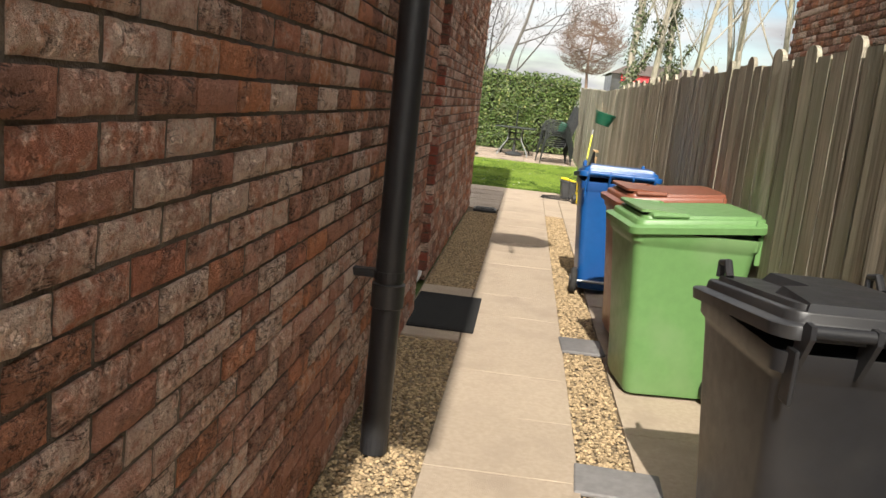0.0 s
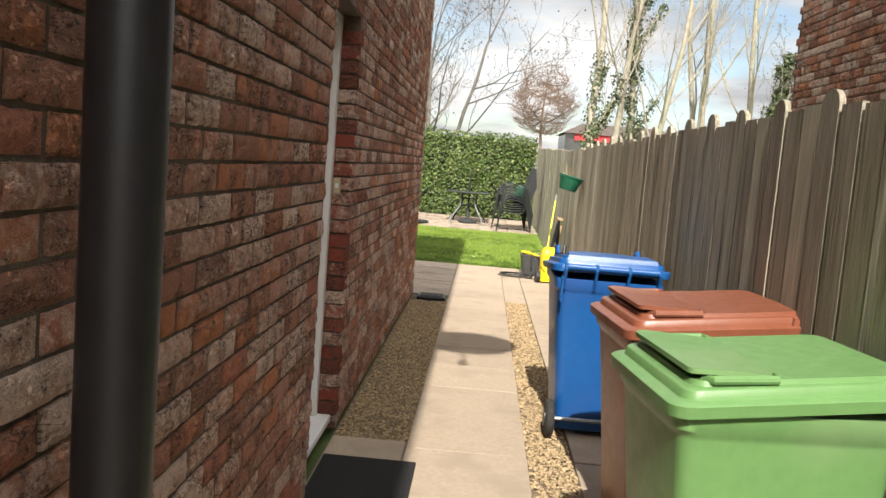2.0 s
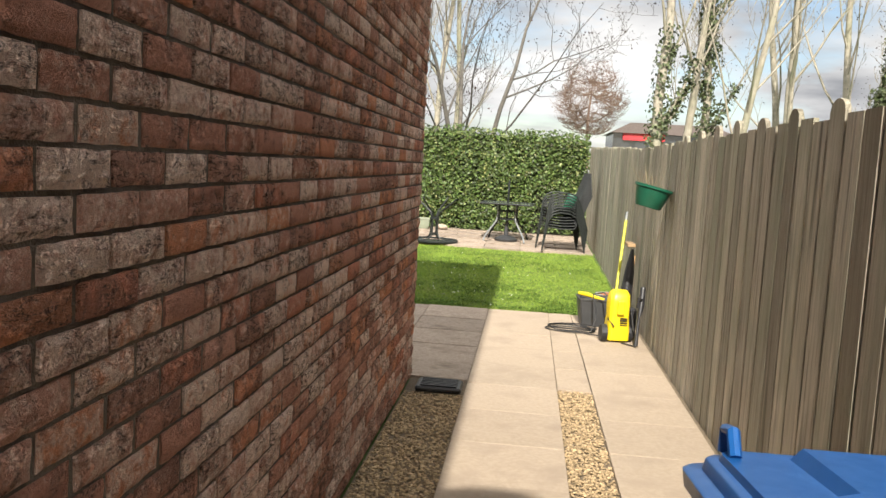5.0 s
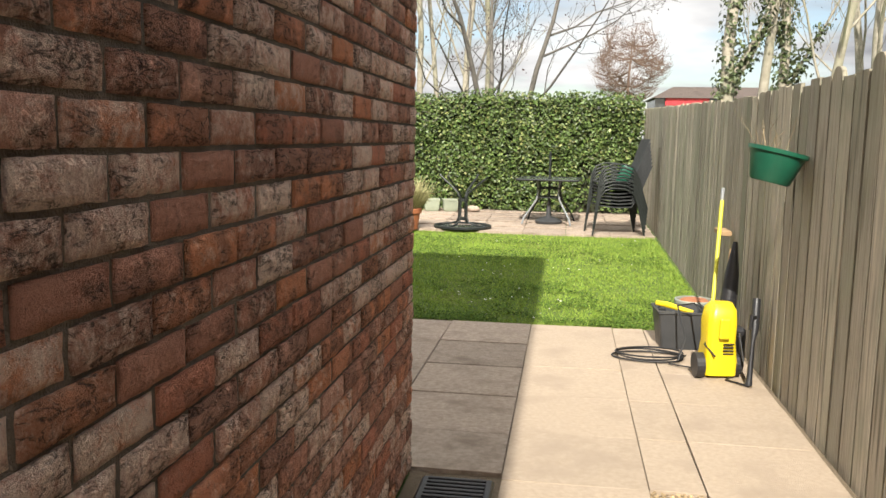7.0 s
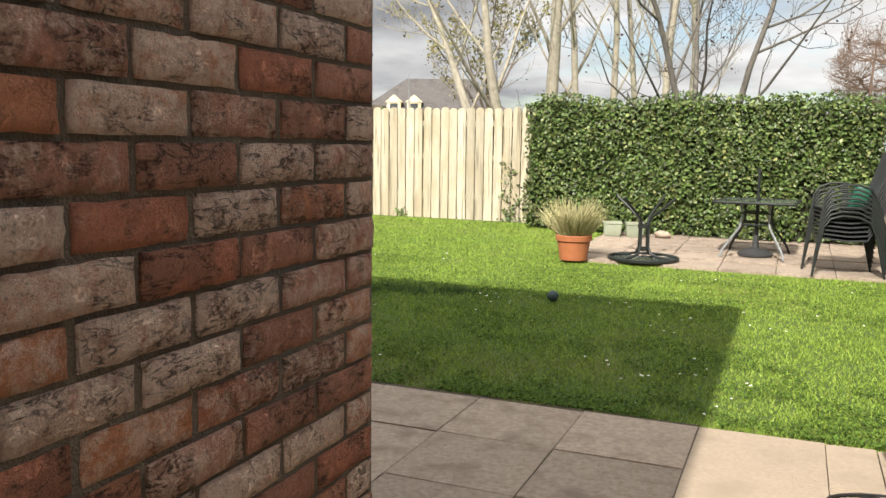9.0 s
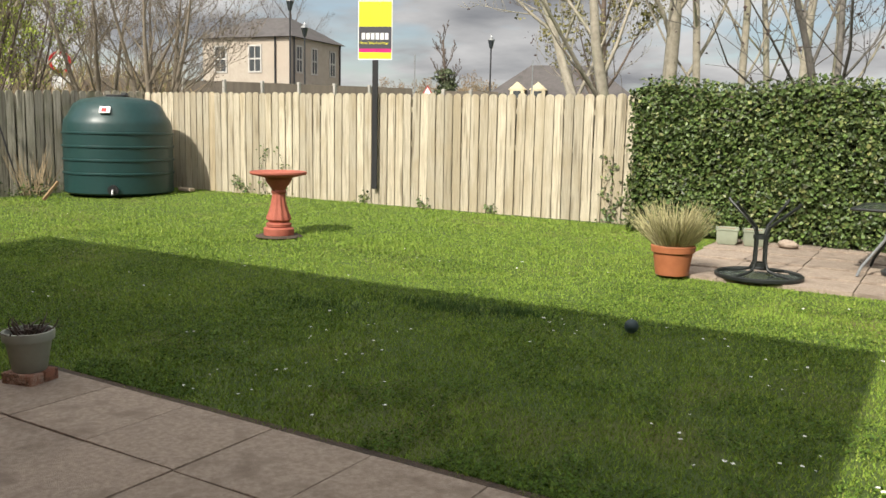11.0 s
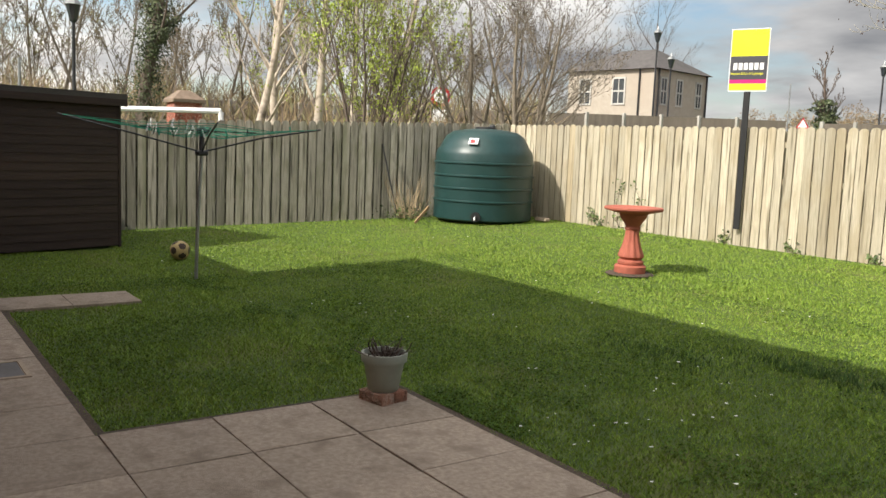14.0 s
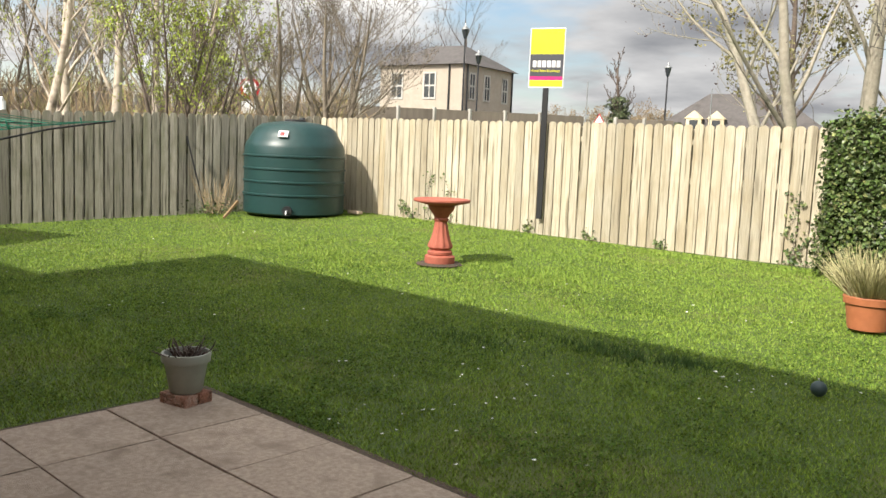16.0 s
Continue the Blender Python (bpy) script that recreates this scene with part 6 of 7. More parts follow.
def far_window(root, x, y, z, w, h, arch=False, flip=False):
    """A sash window; it faces -y of its house, or +x when flipped."""
    a = (lambda u, d: (x - d, y + u)) if flip else (lambda u, d: (x + u, y + d))
    def slab(bm, u0, u1, d0, d1, z0, z1):
        p, q = a(u0, d0), a(u1, d1)
        bx(bm, min(p[0], q[0]), max(p[0], q[0]), min(p[1], q[1]), max(p[1], q[1]), z0, z1)
    bm = B()
    for u0, u1, z0, z1 in ((-w / 2, -w / 2 + 0.1, 0, h), (w / 2 - 0.1, w / 2, 0, h), (-w / 2 + .1, w / 2 - .1, 0, 0.1), (-w / 2 + .1, w / 2 - .1, h - 0.1, h), (-w / 2 + .1, w / 2 - .1, h / 2 - 0.05, h / 2 + 0.05), (-0.03, 0.03, 0.1, h - 0.1)):
        slab(bm, u0, u1, -0.06, 0.02, z + z0, z + z1)
    win = part("window", bm, SASH, root)
    bm = B()
    slab(bm, -w / 2 + 0.1, w / 2 - 0.1, -0.02, 0.01, z + 0.1, z + h - 0.1)
    part("pane", bm, PANE, win)


def pale_house():
    """A two-storey rendered house with a hipped slate roof: front faces local +x, side faces -y."""
    corner = at(41.7, 53, 0.0).translation
    root = thing("pale_house", Matrix.Translation((corner.x, corner.y, 0.2)) @ Matrix.Rotation(radians(9), 4, "Z"), "pale rendered two-storey house with a slate hipped roof", "house")
    w, d, h = 6.6, 6.0, 6.75
    bm = B()
    bx(bm, -w, 0, 0, d, 0, h)
    part("wall", bm, RENDERW, root)
    bm = B()
    e = [bm.verts.new(p) for p in ((-w - 0.3, -0.3, h), (0.3, -0.3, h), (0.3, d + 0.3, h), (-w - 0.3, d + 0.3, h))]
    r = [bm.verts.new(p) for p in ((-w + 2.0, d / 2, h + 1.55), (-2.0, d / 2, h + 1.55))]
    bm.faces.new(e[::-1])
    for f in ((e[0], e[1], r[1], r[0]), (e[1], e[2], r[1]), (e[2], e[3], r[0], r[1]), (e[3], e[0], r[0])):
        bm.faces.new(f)
    roof = part("roof", bm, SLATER, root)
    for x, z in ((-2.6, 1.2), (-2.6, 4.6), (-5.2, 4.6)):
        far_window(root, x, 0, z, 1.0, 1.7)
    for y, z in ((0.9, 4.6), (2.7, 4.6), (5.0, 4.6), (0.9, 1.1), (5.0, 1.1)):
        far_window(root, 0, y, z, 0.75, 1.7, flip=True)
    bm = B()
    bx(bm, 0, 0.06, 2.25, 3.15, 0, 2.3)
    part("door", bm, PANE, root)
    bm = B()
    pts = [(0.05, 2.7 + 0.62 * math.cos(a), 2.2 + 0.62 * math.sin(a)) for a in [math.pi * k / 12 for k in range(13)]]
    tube(bm, [(0.05, 3.32, 0)] + pts + [(0.05, 2.08, 0)], 0.1, 6)
    part("arch", bm, WHITE, root)
    for x, y in ((-1.1, -0.06), (0.08, 0.25), (0.08, 5.9)):
        bm = B()
        tube(bm, [(x, y, 0), (x, y, h)], 0.06, 6)
        part("drainpipe", bm, BLACKP, root)
    ann = thing("annexe", at(37.8, 70, 0.2), "low white gabled annexe behind the pale house", "house")
    bm = B()
    bx(bm, -1.5, 1.5, 0, 3, 0, 2.6)
    part("wall", bm, CREAMW, ann)
    bm = B()
    loft(bm, [[(-1.7, -0.2, 2.6), (1.7, -0.2, 2.6), (0, -0.2, 4.0)], [(-1.7, 3.2, 2.6), (1.7, 3.2, 2.6), (0, 3.2, 4.0)]])
    part("roof", bm, SLATER, ann)


pale_house()


def bungalow():
    root = thing("bungalow", at(23.8, 66, 0.2) @ Matrix.Rotation(radians(20), 4, "Z"), "cream bungalow with dormers and a dark hipped roof", "house")
    w = 5.5
    bm = B()
    bx(bm, -w, w, 0, 6, 0, 3.9)
    part("wall", bm, CREAMW, root)
    bm = B()
    e = [bm.verts.new(p) for p in ((-w - 0.4, -0.4, 3.9), (w + 0.4, -0.4, 3.9), (w + 0.4, 6.4, 3.9), (-w - 0.4, 6.4, 3.9))]
    r = [bm.verts.new(p) for p in ((-w + 3, 3, 6.6), (w - 3, 3, 6.6))]
    bm.faces.new(e[::-1])
    for f in ((e[0], e[1], r[1], r[0]), (e[1], e[2], r[1]), (e[2], e[3], r[0], r[1]), (e[3], e[0], r[0])):
        bm.faces.new(f)
    part("roof", bm, SLATER, root)
    for x in (-3.2, -1.6):
        bm = B()
        bx(bm, x - 0.55, x + 0.55, -0.45, 1.2, 3.4, 4.5)
        loft(bm, [[(x - 0.7, -0.5, 4.5), (x + 0.7, -0.5, 4.5), (x, -0.5, 5.1)], [(x - 0.7, 1.6, 4.5), (x + 0.7, 1.6, 4.5), (x, 1.6, 5.1)]])
        dm = part("dormer", bm, CREAMW, root)
        bm = B()
        bx(bm, x - 0.3, x + 0.3, -0.5, -0.44, 3.6, 4.4)
        part("window", bm, PANE, root)
    br = thing("low_brick_wall", at(25, 60, 0.2) @ Matrix.Rotation(radians(20), 4, "Z"), "low red brick wall before the bungalow", "wall")
    bm = B()
    bx(bm, -7, 7, 0, 0.3, 0, 2.2)
    part("wall", bm, REDBRICK, br)


bungalow()


def street_fence():
    root = thing("roadside_fence", pose(0, 0, 0), "brown close-boarded roadside fence with concrete posts", "fence", kind="structure")
    pts = [at(az, d).translation for az, d in ((80, 37), (56, 34), (46, 33), (36.5, 34), (33.6, 34.6))]
    pts2 = [at(az, d).translation for az, d in ((31.5, 36), (27.8, 36))]
    def run(pp):
        for a, b in zip(pp, pp[1:]):
            n = max(1, round((b - a).length / 1.35))
            for k in range(n):
                p, q = a.lerp(b, k / n), a.lerp(b, (k + 1) / n)
                p.z = q.z = 0.3
                d = (q - p).normalized()
                nn = Vector((-d.y, d.x, 0)) * 0.03
                bm = B()
                loft(bm, [[p - nn, p + nn, p + nn + Vector((0, 0, 2.85)), p - nn + Vector((0, 0, 2.85))], [q - nn, q + nn, q + nn + Vector((0, 0, 2.85)), q - nn + Vector((0, 0, 2.85))]])
                part("panel", bm, TIMB, root)
                bm = B()
                bx(bm, p.x - 0.07, p.x + 0.07, p.y - 0.07, p.y + 0.07, 0, 3.22, 0.02)
                part("post", bm, CONC, root)
    run(pts)
    run(pts2)


street_fence()


def street_lamp(m, h, label):
    root = thing("street_lamp", m, label, "street lamp", "old-style street lamps")
    bm = B()
    tube(bm, [(0, 0, 0), (0, 0, 1.2), (0, 0, 1.25), (0, 0, h - 0.6)], [0.10, 0.09, 0.055, 0.045], 10)
    part("post", bm, BLACKP, root)
    bm = B()
    lathe(bm, [(0.06, h - 0.6), (0.10, h - 0.55), (0.20, h - 0.12)], 8, close=False)
    part("lantern", bm, PANE, root)
    bm = B()
    lathe(bm, [(0.24, h - 0.12), (0.20, h - 0.06), (0.06, h + 0.08), (0.02, h + 0.2)], 8)
    part("cap", bm, STEEL, root)


street_lamp(at(41.75, 46), 7.9, "tall black street lamp with a lantern head")
street_lamp(at(40.8, 49), 6.9, "tall black street lamp with a lantern head")
street_lamp(at(79.0, 26), 5.0, "tall black street lamp with a lantern head")
street_lamp(at(28.4, 50), 6.6, "tall black street lamp with a lantern head")
for az, d, h in ((25.6, 60, 6.2), (33.5, 62, 6.6), (82, 28, 3.5)):
    t = thing("lamp_column", at(az, d), "thin grey steel lamp column", "lamp column", "steel columns")
    bm = B()
    tube(bm, [(0, 0, 0), (0, 0, h)], [0.06, 0.04], 8)
    part("column", bm, STEEL, t)


def road_sign(m, label, tri=False):
    root = thing("road_sign", m, label, "road sign")
    RED = mat("sign_red", (0.55, 0.02, 0.025), None, 5, 0.4, 0)
    bm = B()
    tube(bm, [(0, 0.04, 0), (0, 0.04, 3.6)], 0.035, 8)
    part("post", bm, STEEL, root)
    bm = B()
    n = 3 if tri else 24
    r = 0.38
    ring = lambda q, y: [(q * math.sin(2 * math.pi * k / n), y, 3.35 + q * math.cos(2 * math.pi * k / n)) for k in range(n)]
    loft(bm, [ring(r, 0.0), ring(r, -0.02)])
    part("rim", bm, RED, root)
    bm = B()
    loft(bm, [ring(r * 0.72, -0.02), ring(r * 0.72, -0.026)])
    part("face", bm, WHITE, root)
    if not tri:
        bm = B()
        bx(bm, -0.3, 0.3, -0.02, 0.0, 2.4, 2.85)
        part("plate", bm, WHITE, root)


def facing(az, d, z=0.25):
    return at(az, d, z) @ Matrix.Rotation(radians(az), 4, "Z")


road_sign(facing(55.8, 33), "round red-rimmed road sign with a white plate")
road_sign(facing(32.6, 48), "red triangular warning sign", True)

pier = thing("brick_gate_pier", at(72.5, 22, 0.0), "red brick gate pier with a stone cap", "gate pier")
bm = B()
bx(bm, -0.33, 0.33, -0.33, 0.33, 0, 2.45)
part("pier", bm, REDBRICK, pier)
bm = B()
loft(bm, [rrect(-0.4, 0.4, -0.4, 0.4, 0.02, 2.45, 1), rrect(-0.4, 0.4, -0.4, 0.4, 0.02, 2.53, 1), rrect(-0.13, 0.13, -0.13, 0.13, 0.02, 2.75, 1)])
part("cap", bm, mat("weathered_cap", (0.26, 0.19, 0.14), (0.20, 0.145, 0.105), 12, 0.9, 0.3, 60), pier)
goal = thing("white_goal_frame", pose(0, 0, 0), "white tubular goal frame standing behind the fence", "goal")
a, b = at(79.5, 17.5).translation, at(70.2, 16.2).translation
bm = B()
tube(bm, [(a.x, a.y, 0), (a.x, a.y, 2.05)], 0.05, 8)
part("upright", bm, WHITE, goal)
bm = B()
tube(bm, [(b.x, b.y, 0), (b.x, b.y, 2.08)], 0.05, 8)
part("upright", bm, WHITE, goal)
bm = B()
tube(bm, [(a.x, a.y, 2.07), (b.x, b.y, 2.10)], 0.05, 8)
part("crossbar", bm, WHITE, goal)


def car(m, paint, label):
    root = thing("parked_car", m, label, "car", "cars on the street")
    prof = [(-2.1, 0.35), (-2.1, 0.8), (-1.9, 0.95), (-1.25, 1.02), (-0.6, 1.45), (0.9, 1.48), (1.7, 1.05), (2.05, 0.95), (2.1, 0.35)]
    bm = B()
    for_y = lambda y, k: [(x, y, z - (0.04 if z > 1.1 else 0) * k) for x, z in prof]
    loft(bm, [for_y(-0.72, 1), for_y(-0.85, 0), for_y(0.85, 0), for_y(0.72, 1)])
    body = part("body", bm, paint, root, smooth=True)
    bm = B()
    g = [(-1.1, 1.05), (-0.58, 1.38), (0.85, 1.40), (1.45, 1.07)]
    loft(bm, [[(x, -0.87, z) for x, z in g], [(x, 0.87, z) for x, z in g]])
    part("windows", bm, PANE, body)
    for x in (-1.35, 1.35):
        for y in (-0.82, 0.82):
            bm = B()
            tube(bm, [(x, y - 0.09, 0.33), (x, y + 0.09, 0.33)], 0.33, 18)
            wh = part("wheel", bm, RUBBER, root)
            bm = B()
            tube(bm, [(x, y - 0.1, 0.33), (x, y + 0.1, 0.33)], 0.2, 14)
            part("rim", bm, STEEL, wh)


for az, d, c in ((34.9, 44, (0.10, 0.14, 0.22)), (33.9, 43, (0.06, 0.08, 0.13)), (36.4, 50, (0.45, 0.10, 0.07)), (27.0, 47, (0.02, 0.10, 0.35)), (26.3, 49, (0.7, 0.7, 0.7))):
    car(at(az, d, 1.35) @ Matrix.Rotation(radians(20), 4, "Z"), mat("car_paint", c, None, 4, 0.25, 0, metal=0.2), "parked car seen over the fence")
bank = thing("road_bank", pose(0, 0, 0), "raised tarmac street beyond the roadside fence", "road", kind="structure")
bm = B()
p = [at(az, d, 0).translation for az, d in ((60, 37), (24, 37), (24, 58), (60, 58))]
loft(bm, [[(v.x, v.y, 0) for v in p], [(v.x, v.y, 1.33) for v in p]])
part("road", bm, ASPH, bank)

shop = thing("shop_building", pose(10.2, 88, 0.2), "low brown-roofed shop with a red sign band", "shop")
bm = B()
bx(bm, -2.4, 9, 0, 8, 0, 5.1)
part("wall", bm, PANE, shop)
bm = B()
bx(bm, -1.5, 2.4, -0.3, 0, 4.45, 5.1)
part("sign_band", bm, mat("red_sign", (0.62, 0.03, 0.04), None, 5, 0.5, 0), shop)
bm = B()
loft(bm, [[(-2.7, -0.6, 5.1), (9.5, -0.6, 5.1), (9.5, 8.6, 5.1), (-2.7, 8.6, 5.1)], [(-0.5, 3, 6.3), (7.5, 3, 6.3), (7.5, 5, 6.3), (-0.5, 5, 6.3)]])
part("roof", bm, TILE, shop)
nb = thing("neighbour_house", pose(0, 0, 0), "brown-red brick neighbouring house beyond the fence", "house")
bm = B()
bx(bm, 2.942, 9.2, -3.0, 10.8, 0, 6.2)
part("wall", bm, MORTAR, nb)
bm = B()
loft(bm, [[(2.6, -3.3, 6.2), (9.5, -3.3, 6.2), (9.5, 11.1, 6.2), (2.6, 11.1, 6.2)], [(6.0, 0, 8.6), (6.1, 0, 8.6), (6.1, 7.6, 8.6), (6.0, 7.6, 8.6)]])
part("roof", bm, TILE, nb)
south = thing("street_house", pose(0, 0, 0), "plain brick house across the street", "house")
bm = B()
bx(bm, -10, 12, -34, -28, 0, 5.0)
part("wall", bm, BRICKS, south)

# ---- small pieces: gravel, grass, bricks ----
def brick_shapes(rng, count, L=0.2165, H=0.0630, D=0.10, rough=0.013):
    """Bricks with a creased, uneven face: vertex and face lists; the face looks to +x, length along y."""
    out = []
    ny, nz = (8, 4) if L > 0.15 else (5, 4)
    for v in range(count):
        vs, fs = [], []
        s = rng.uniform(0, 100)
        for k in range(nz + 1):
            for j in range(ny + 1):
                y, z = -L / 2 + L * j / ny, -H / 2 + H * k / nz
                edge = j in (0, ny) or k in (0, nz)
                ridge = abs(noise.noise((y * 26 + s, z * 55, s)))
                x = -0.0012 + rng.uniform(-0.0012, 0.0012) if edge else 0.0015 + rough * (0.75 * ridge + 0.3 * noise.noise((y * 70, z * 90 + s, s)))
                dy = rng.uniform(-0.0022, 0.0022) if edge else rng.uniform(-0.005, 0.005)
                vs.append((x, y + dy, z + (rng.uniform(-0.0018, 0.0018) if edge else rng.uniform(-0.003, 0.003))))
        w = ny + 1
        for k in range(nz):
            for j in range(ny):
                a = k * w + j
                fs.append((a, a + 1, a + w + 1, a + w))
        border = [j for j in range(w)] + [k * w + ny for k in range(1, nz + 1)] + [nz * w + j for j in range(ny - 1, -1, -1)] + [k * w for k in range(nz - 1, 0, -1)]
        corners = [0, ny, nz * w + ny, nz * w]
        b = len(vs)
        for c in corners:
            vs.append((-D, vs[c][1], vs[c][2]))
        pos = [border.index(c) for c in corners] + [len(border)]
        for q in range(4):
            run = border[pos[q]:pos[q + 1] + 1] if q < 3 else border[pos[3]:] + [border[0]]
            fs.append(tuple(run[::-1]) + (b + q, b + (q + 1) % 4))
        out.append((vs, fs))
    return out


def brick_wall():
    rng = random.Random(77)
    L, C = 0.225, 0.0735
    bank = brick_shapes(rng, 16)
    half = brick_shapes(rng, 5, L=0.1035)
    meshes = {}
    for nm, b in (("f", bank), ("h", half)):
        meshes[nm] = []
        for vs, fs in b:
            me = bpy.data.meshes.new("brick")
            me.from_pydata(vs, [], fs)
            me.materials.append(BRICK)
            me.polygons.foreach_set("use_smooth", [True] * (len(fs) - 4) + [False] * 4)
            meshes[nm].append(me)
    wall = bpy.data.objects["wall_east"]
    allv, allf = [], []
    n_parts = 0
    for c in range(46):
        z = 0.005 + C * (c + 0.5)
        off = 0 if c % 2 else 0.5
        y = WEND - 0.003
        first = True
        while y > WFRONT:
            kind, step_ = ("h", L / 2) if first and off else ("f", L)
            y0, y1 = y - step_, y
            first = False
            y = y0
            # the door opening
            if z < DTOP + 0.02 and y1 > DY0 + 0.02 and y0 < DY1 - 0.02:
                if y1 > DY1 + 0.06 and y0 < DY1:
                    y0, kind = DY1, "h"
                elif y0 < DY0 - 0.06 and y1 > DY0:
                    y1, kind = DY0, "h"
                else:
                    continue
            cy = (y0 + y1) / 2
            sx = (y1 - y0 - 0.0165) / (0.1035 if kind == "h" else 0.2165)
            i = rng.randrange(len(meshes[kind]))
            dx = WX - 0.006 + rng.uniform(-0.0035, 0.0035) + (0.05 if cy < DY0 else 0)
            flipz = rng.random() < 0.5
            if 8.0 < cy < 11.6 and 0.85 < z < 2.2 and n_parts < 300:
                o = new("brick", meshes[kind][i])
                o.parent = wall
                o.matrix_world = Matrix.Translation((dx, cy, z)) @ Matrix.Rotation(math.pi if flipz else 0, 4, "X") @ Matrix.Diagonal((1, sx, 1, 1))
                n_parts += 1
            else:
                vs, fs = (half if kind == "h" else bank)[i]
                b = len(allv)
                s = -1 if flipz else 1
                allv += [(dx + x, cy + yy * sx * s, z + zz * s) for x, yy, zz in vs]
                allf += [tuple(b + q for q in f) for f in fs]
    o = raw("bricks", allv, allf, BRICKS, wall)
    tagged(o, kind="stuff")
    # smooth red bricks on the door reveals
    rv = brick_shapes(rng, 4, L=0.10, rough=0.0012)
    allv, allf = [], []
    for c in range(28):
        z = 0.005 + C * (c + 0.5)
        for y, s in ((DY1, -1), (DY0, 1)):
            vs, fs = rv[rng.randrange(4)]
            b = len(allv)
            allv += [(WX - 0.054 - yy * s, y + s * (x + 0.012), z + zz) for x, yy, zz in vs]
            allf += [tuple(b + q for q in f) for f in fs]
    o = raw("reveal_bricks", allv, allf, REDBRICK, wall)
    tagged(o, "smooth red reveal bricks", kind="stuff")
    # neighbour's wall
    allv, allf = [], []
    for c in range(18, 70):
        z = 0.005 + C * (c + 0.5)
        y = 10.81 - (0.1 if c % 2 else 0)
        while y > 5.0:
            i = rng.randrange(len(bank))
            b = len(allv)
            cy = y - L / 2
            allv += [(2.922 - x, cy - yy, z + zz) for x, yy, zz in bank[i][0]]
            allf += [tuple(b + q for q in f) for f in bank[i][1]]
            y -= L
    o = raw("bricks", allv, allf, BRICKS, bpy.data.objects["neighbour_house"])
    tagged(o, kind="stuff")


brick_wall()


def gravel():
    rng = np.random.default_rng(5)
    octa = np.array([(1, 0, 0), (-1, 0, 0), (0, 1, 0), (0, -1, 0), (0, 0, 1), (0, 0, -1)], float)
    cube = np.array([(x, y, z) for x in (-1, 1) for y in (-1, 1) for z in (-1, 1)], float) * 0.62
    base = np.vstack([octa, cube])
    tris = []
    for ax in range(6):
        d = octa[ax]
        c = [6 + i for i in range(8) if cube[i] @ d > 0]
        k = int(np.argmax(np.abs(d)))
        o = [j for j in range(3) if j != k]
        c.sort(key=lambda i: math.atan2(base[i][o[1]], base[i][o[0]]))
        for a in range(4):
            tris.append((ax, c[a], c[(a + 1) % 4]))
    tris = np.array(tris)
    n1, n2 = 20000, 14000
    xs = np.concatenate([rng.uniform(WX + 0.005, -0.205, n1), rng.uniform(0.415, 0.64, n2)])
    ys = np.concatenate([rng.uniform(0.5, 11.2, n1), rng.uniform(0.5, 11.55, n2)])
    keep = ~((xs < -0.2) & (ys > 5.29) & (ys < 6.7))
    xs, ys = xs[keep], ys[keep]
    n = len(xs)
    r = rng.uniform(0.0045, 0.0105, n)
    a = rng.uniform(0, 6.283, n)
    jit = base[None] * (1 + rng.uniform(-0.28, 0.28, (n, 14, 1))) * r[:, None, None] * np.array((1.15, 0.9, 0.6))
    ca, sa = np.cos(a)[:, None], np.sin(a)[:, None]
    x = jit[:, :, 0] * ca - jit[:, :, 1] * sa + xs[:, None]
    y = jit[:, :, 0] * sa + jit[:, :, 1] * ca + ys[:, None]
    z = jit[:, :, 2] + (-0.018 + rng.uniform(0, 0.012, n))[:, None]
    v = np.stack([x, y, z], -1).reshape(-1, 3)
    f = (tris[None] + (np.arange(n) * 14)[:, None, None]).reshape(-1, 3)
    tagged(raw("gravel", v.tolist(), f.tolist(), GRAVEL), "buff and grey gravel strips beside the path", "gravel", kind="stuff")


gravel()


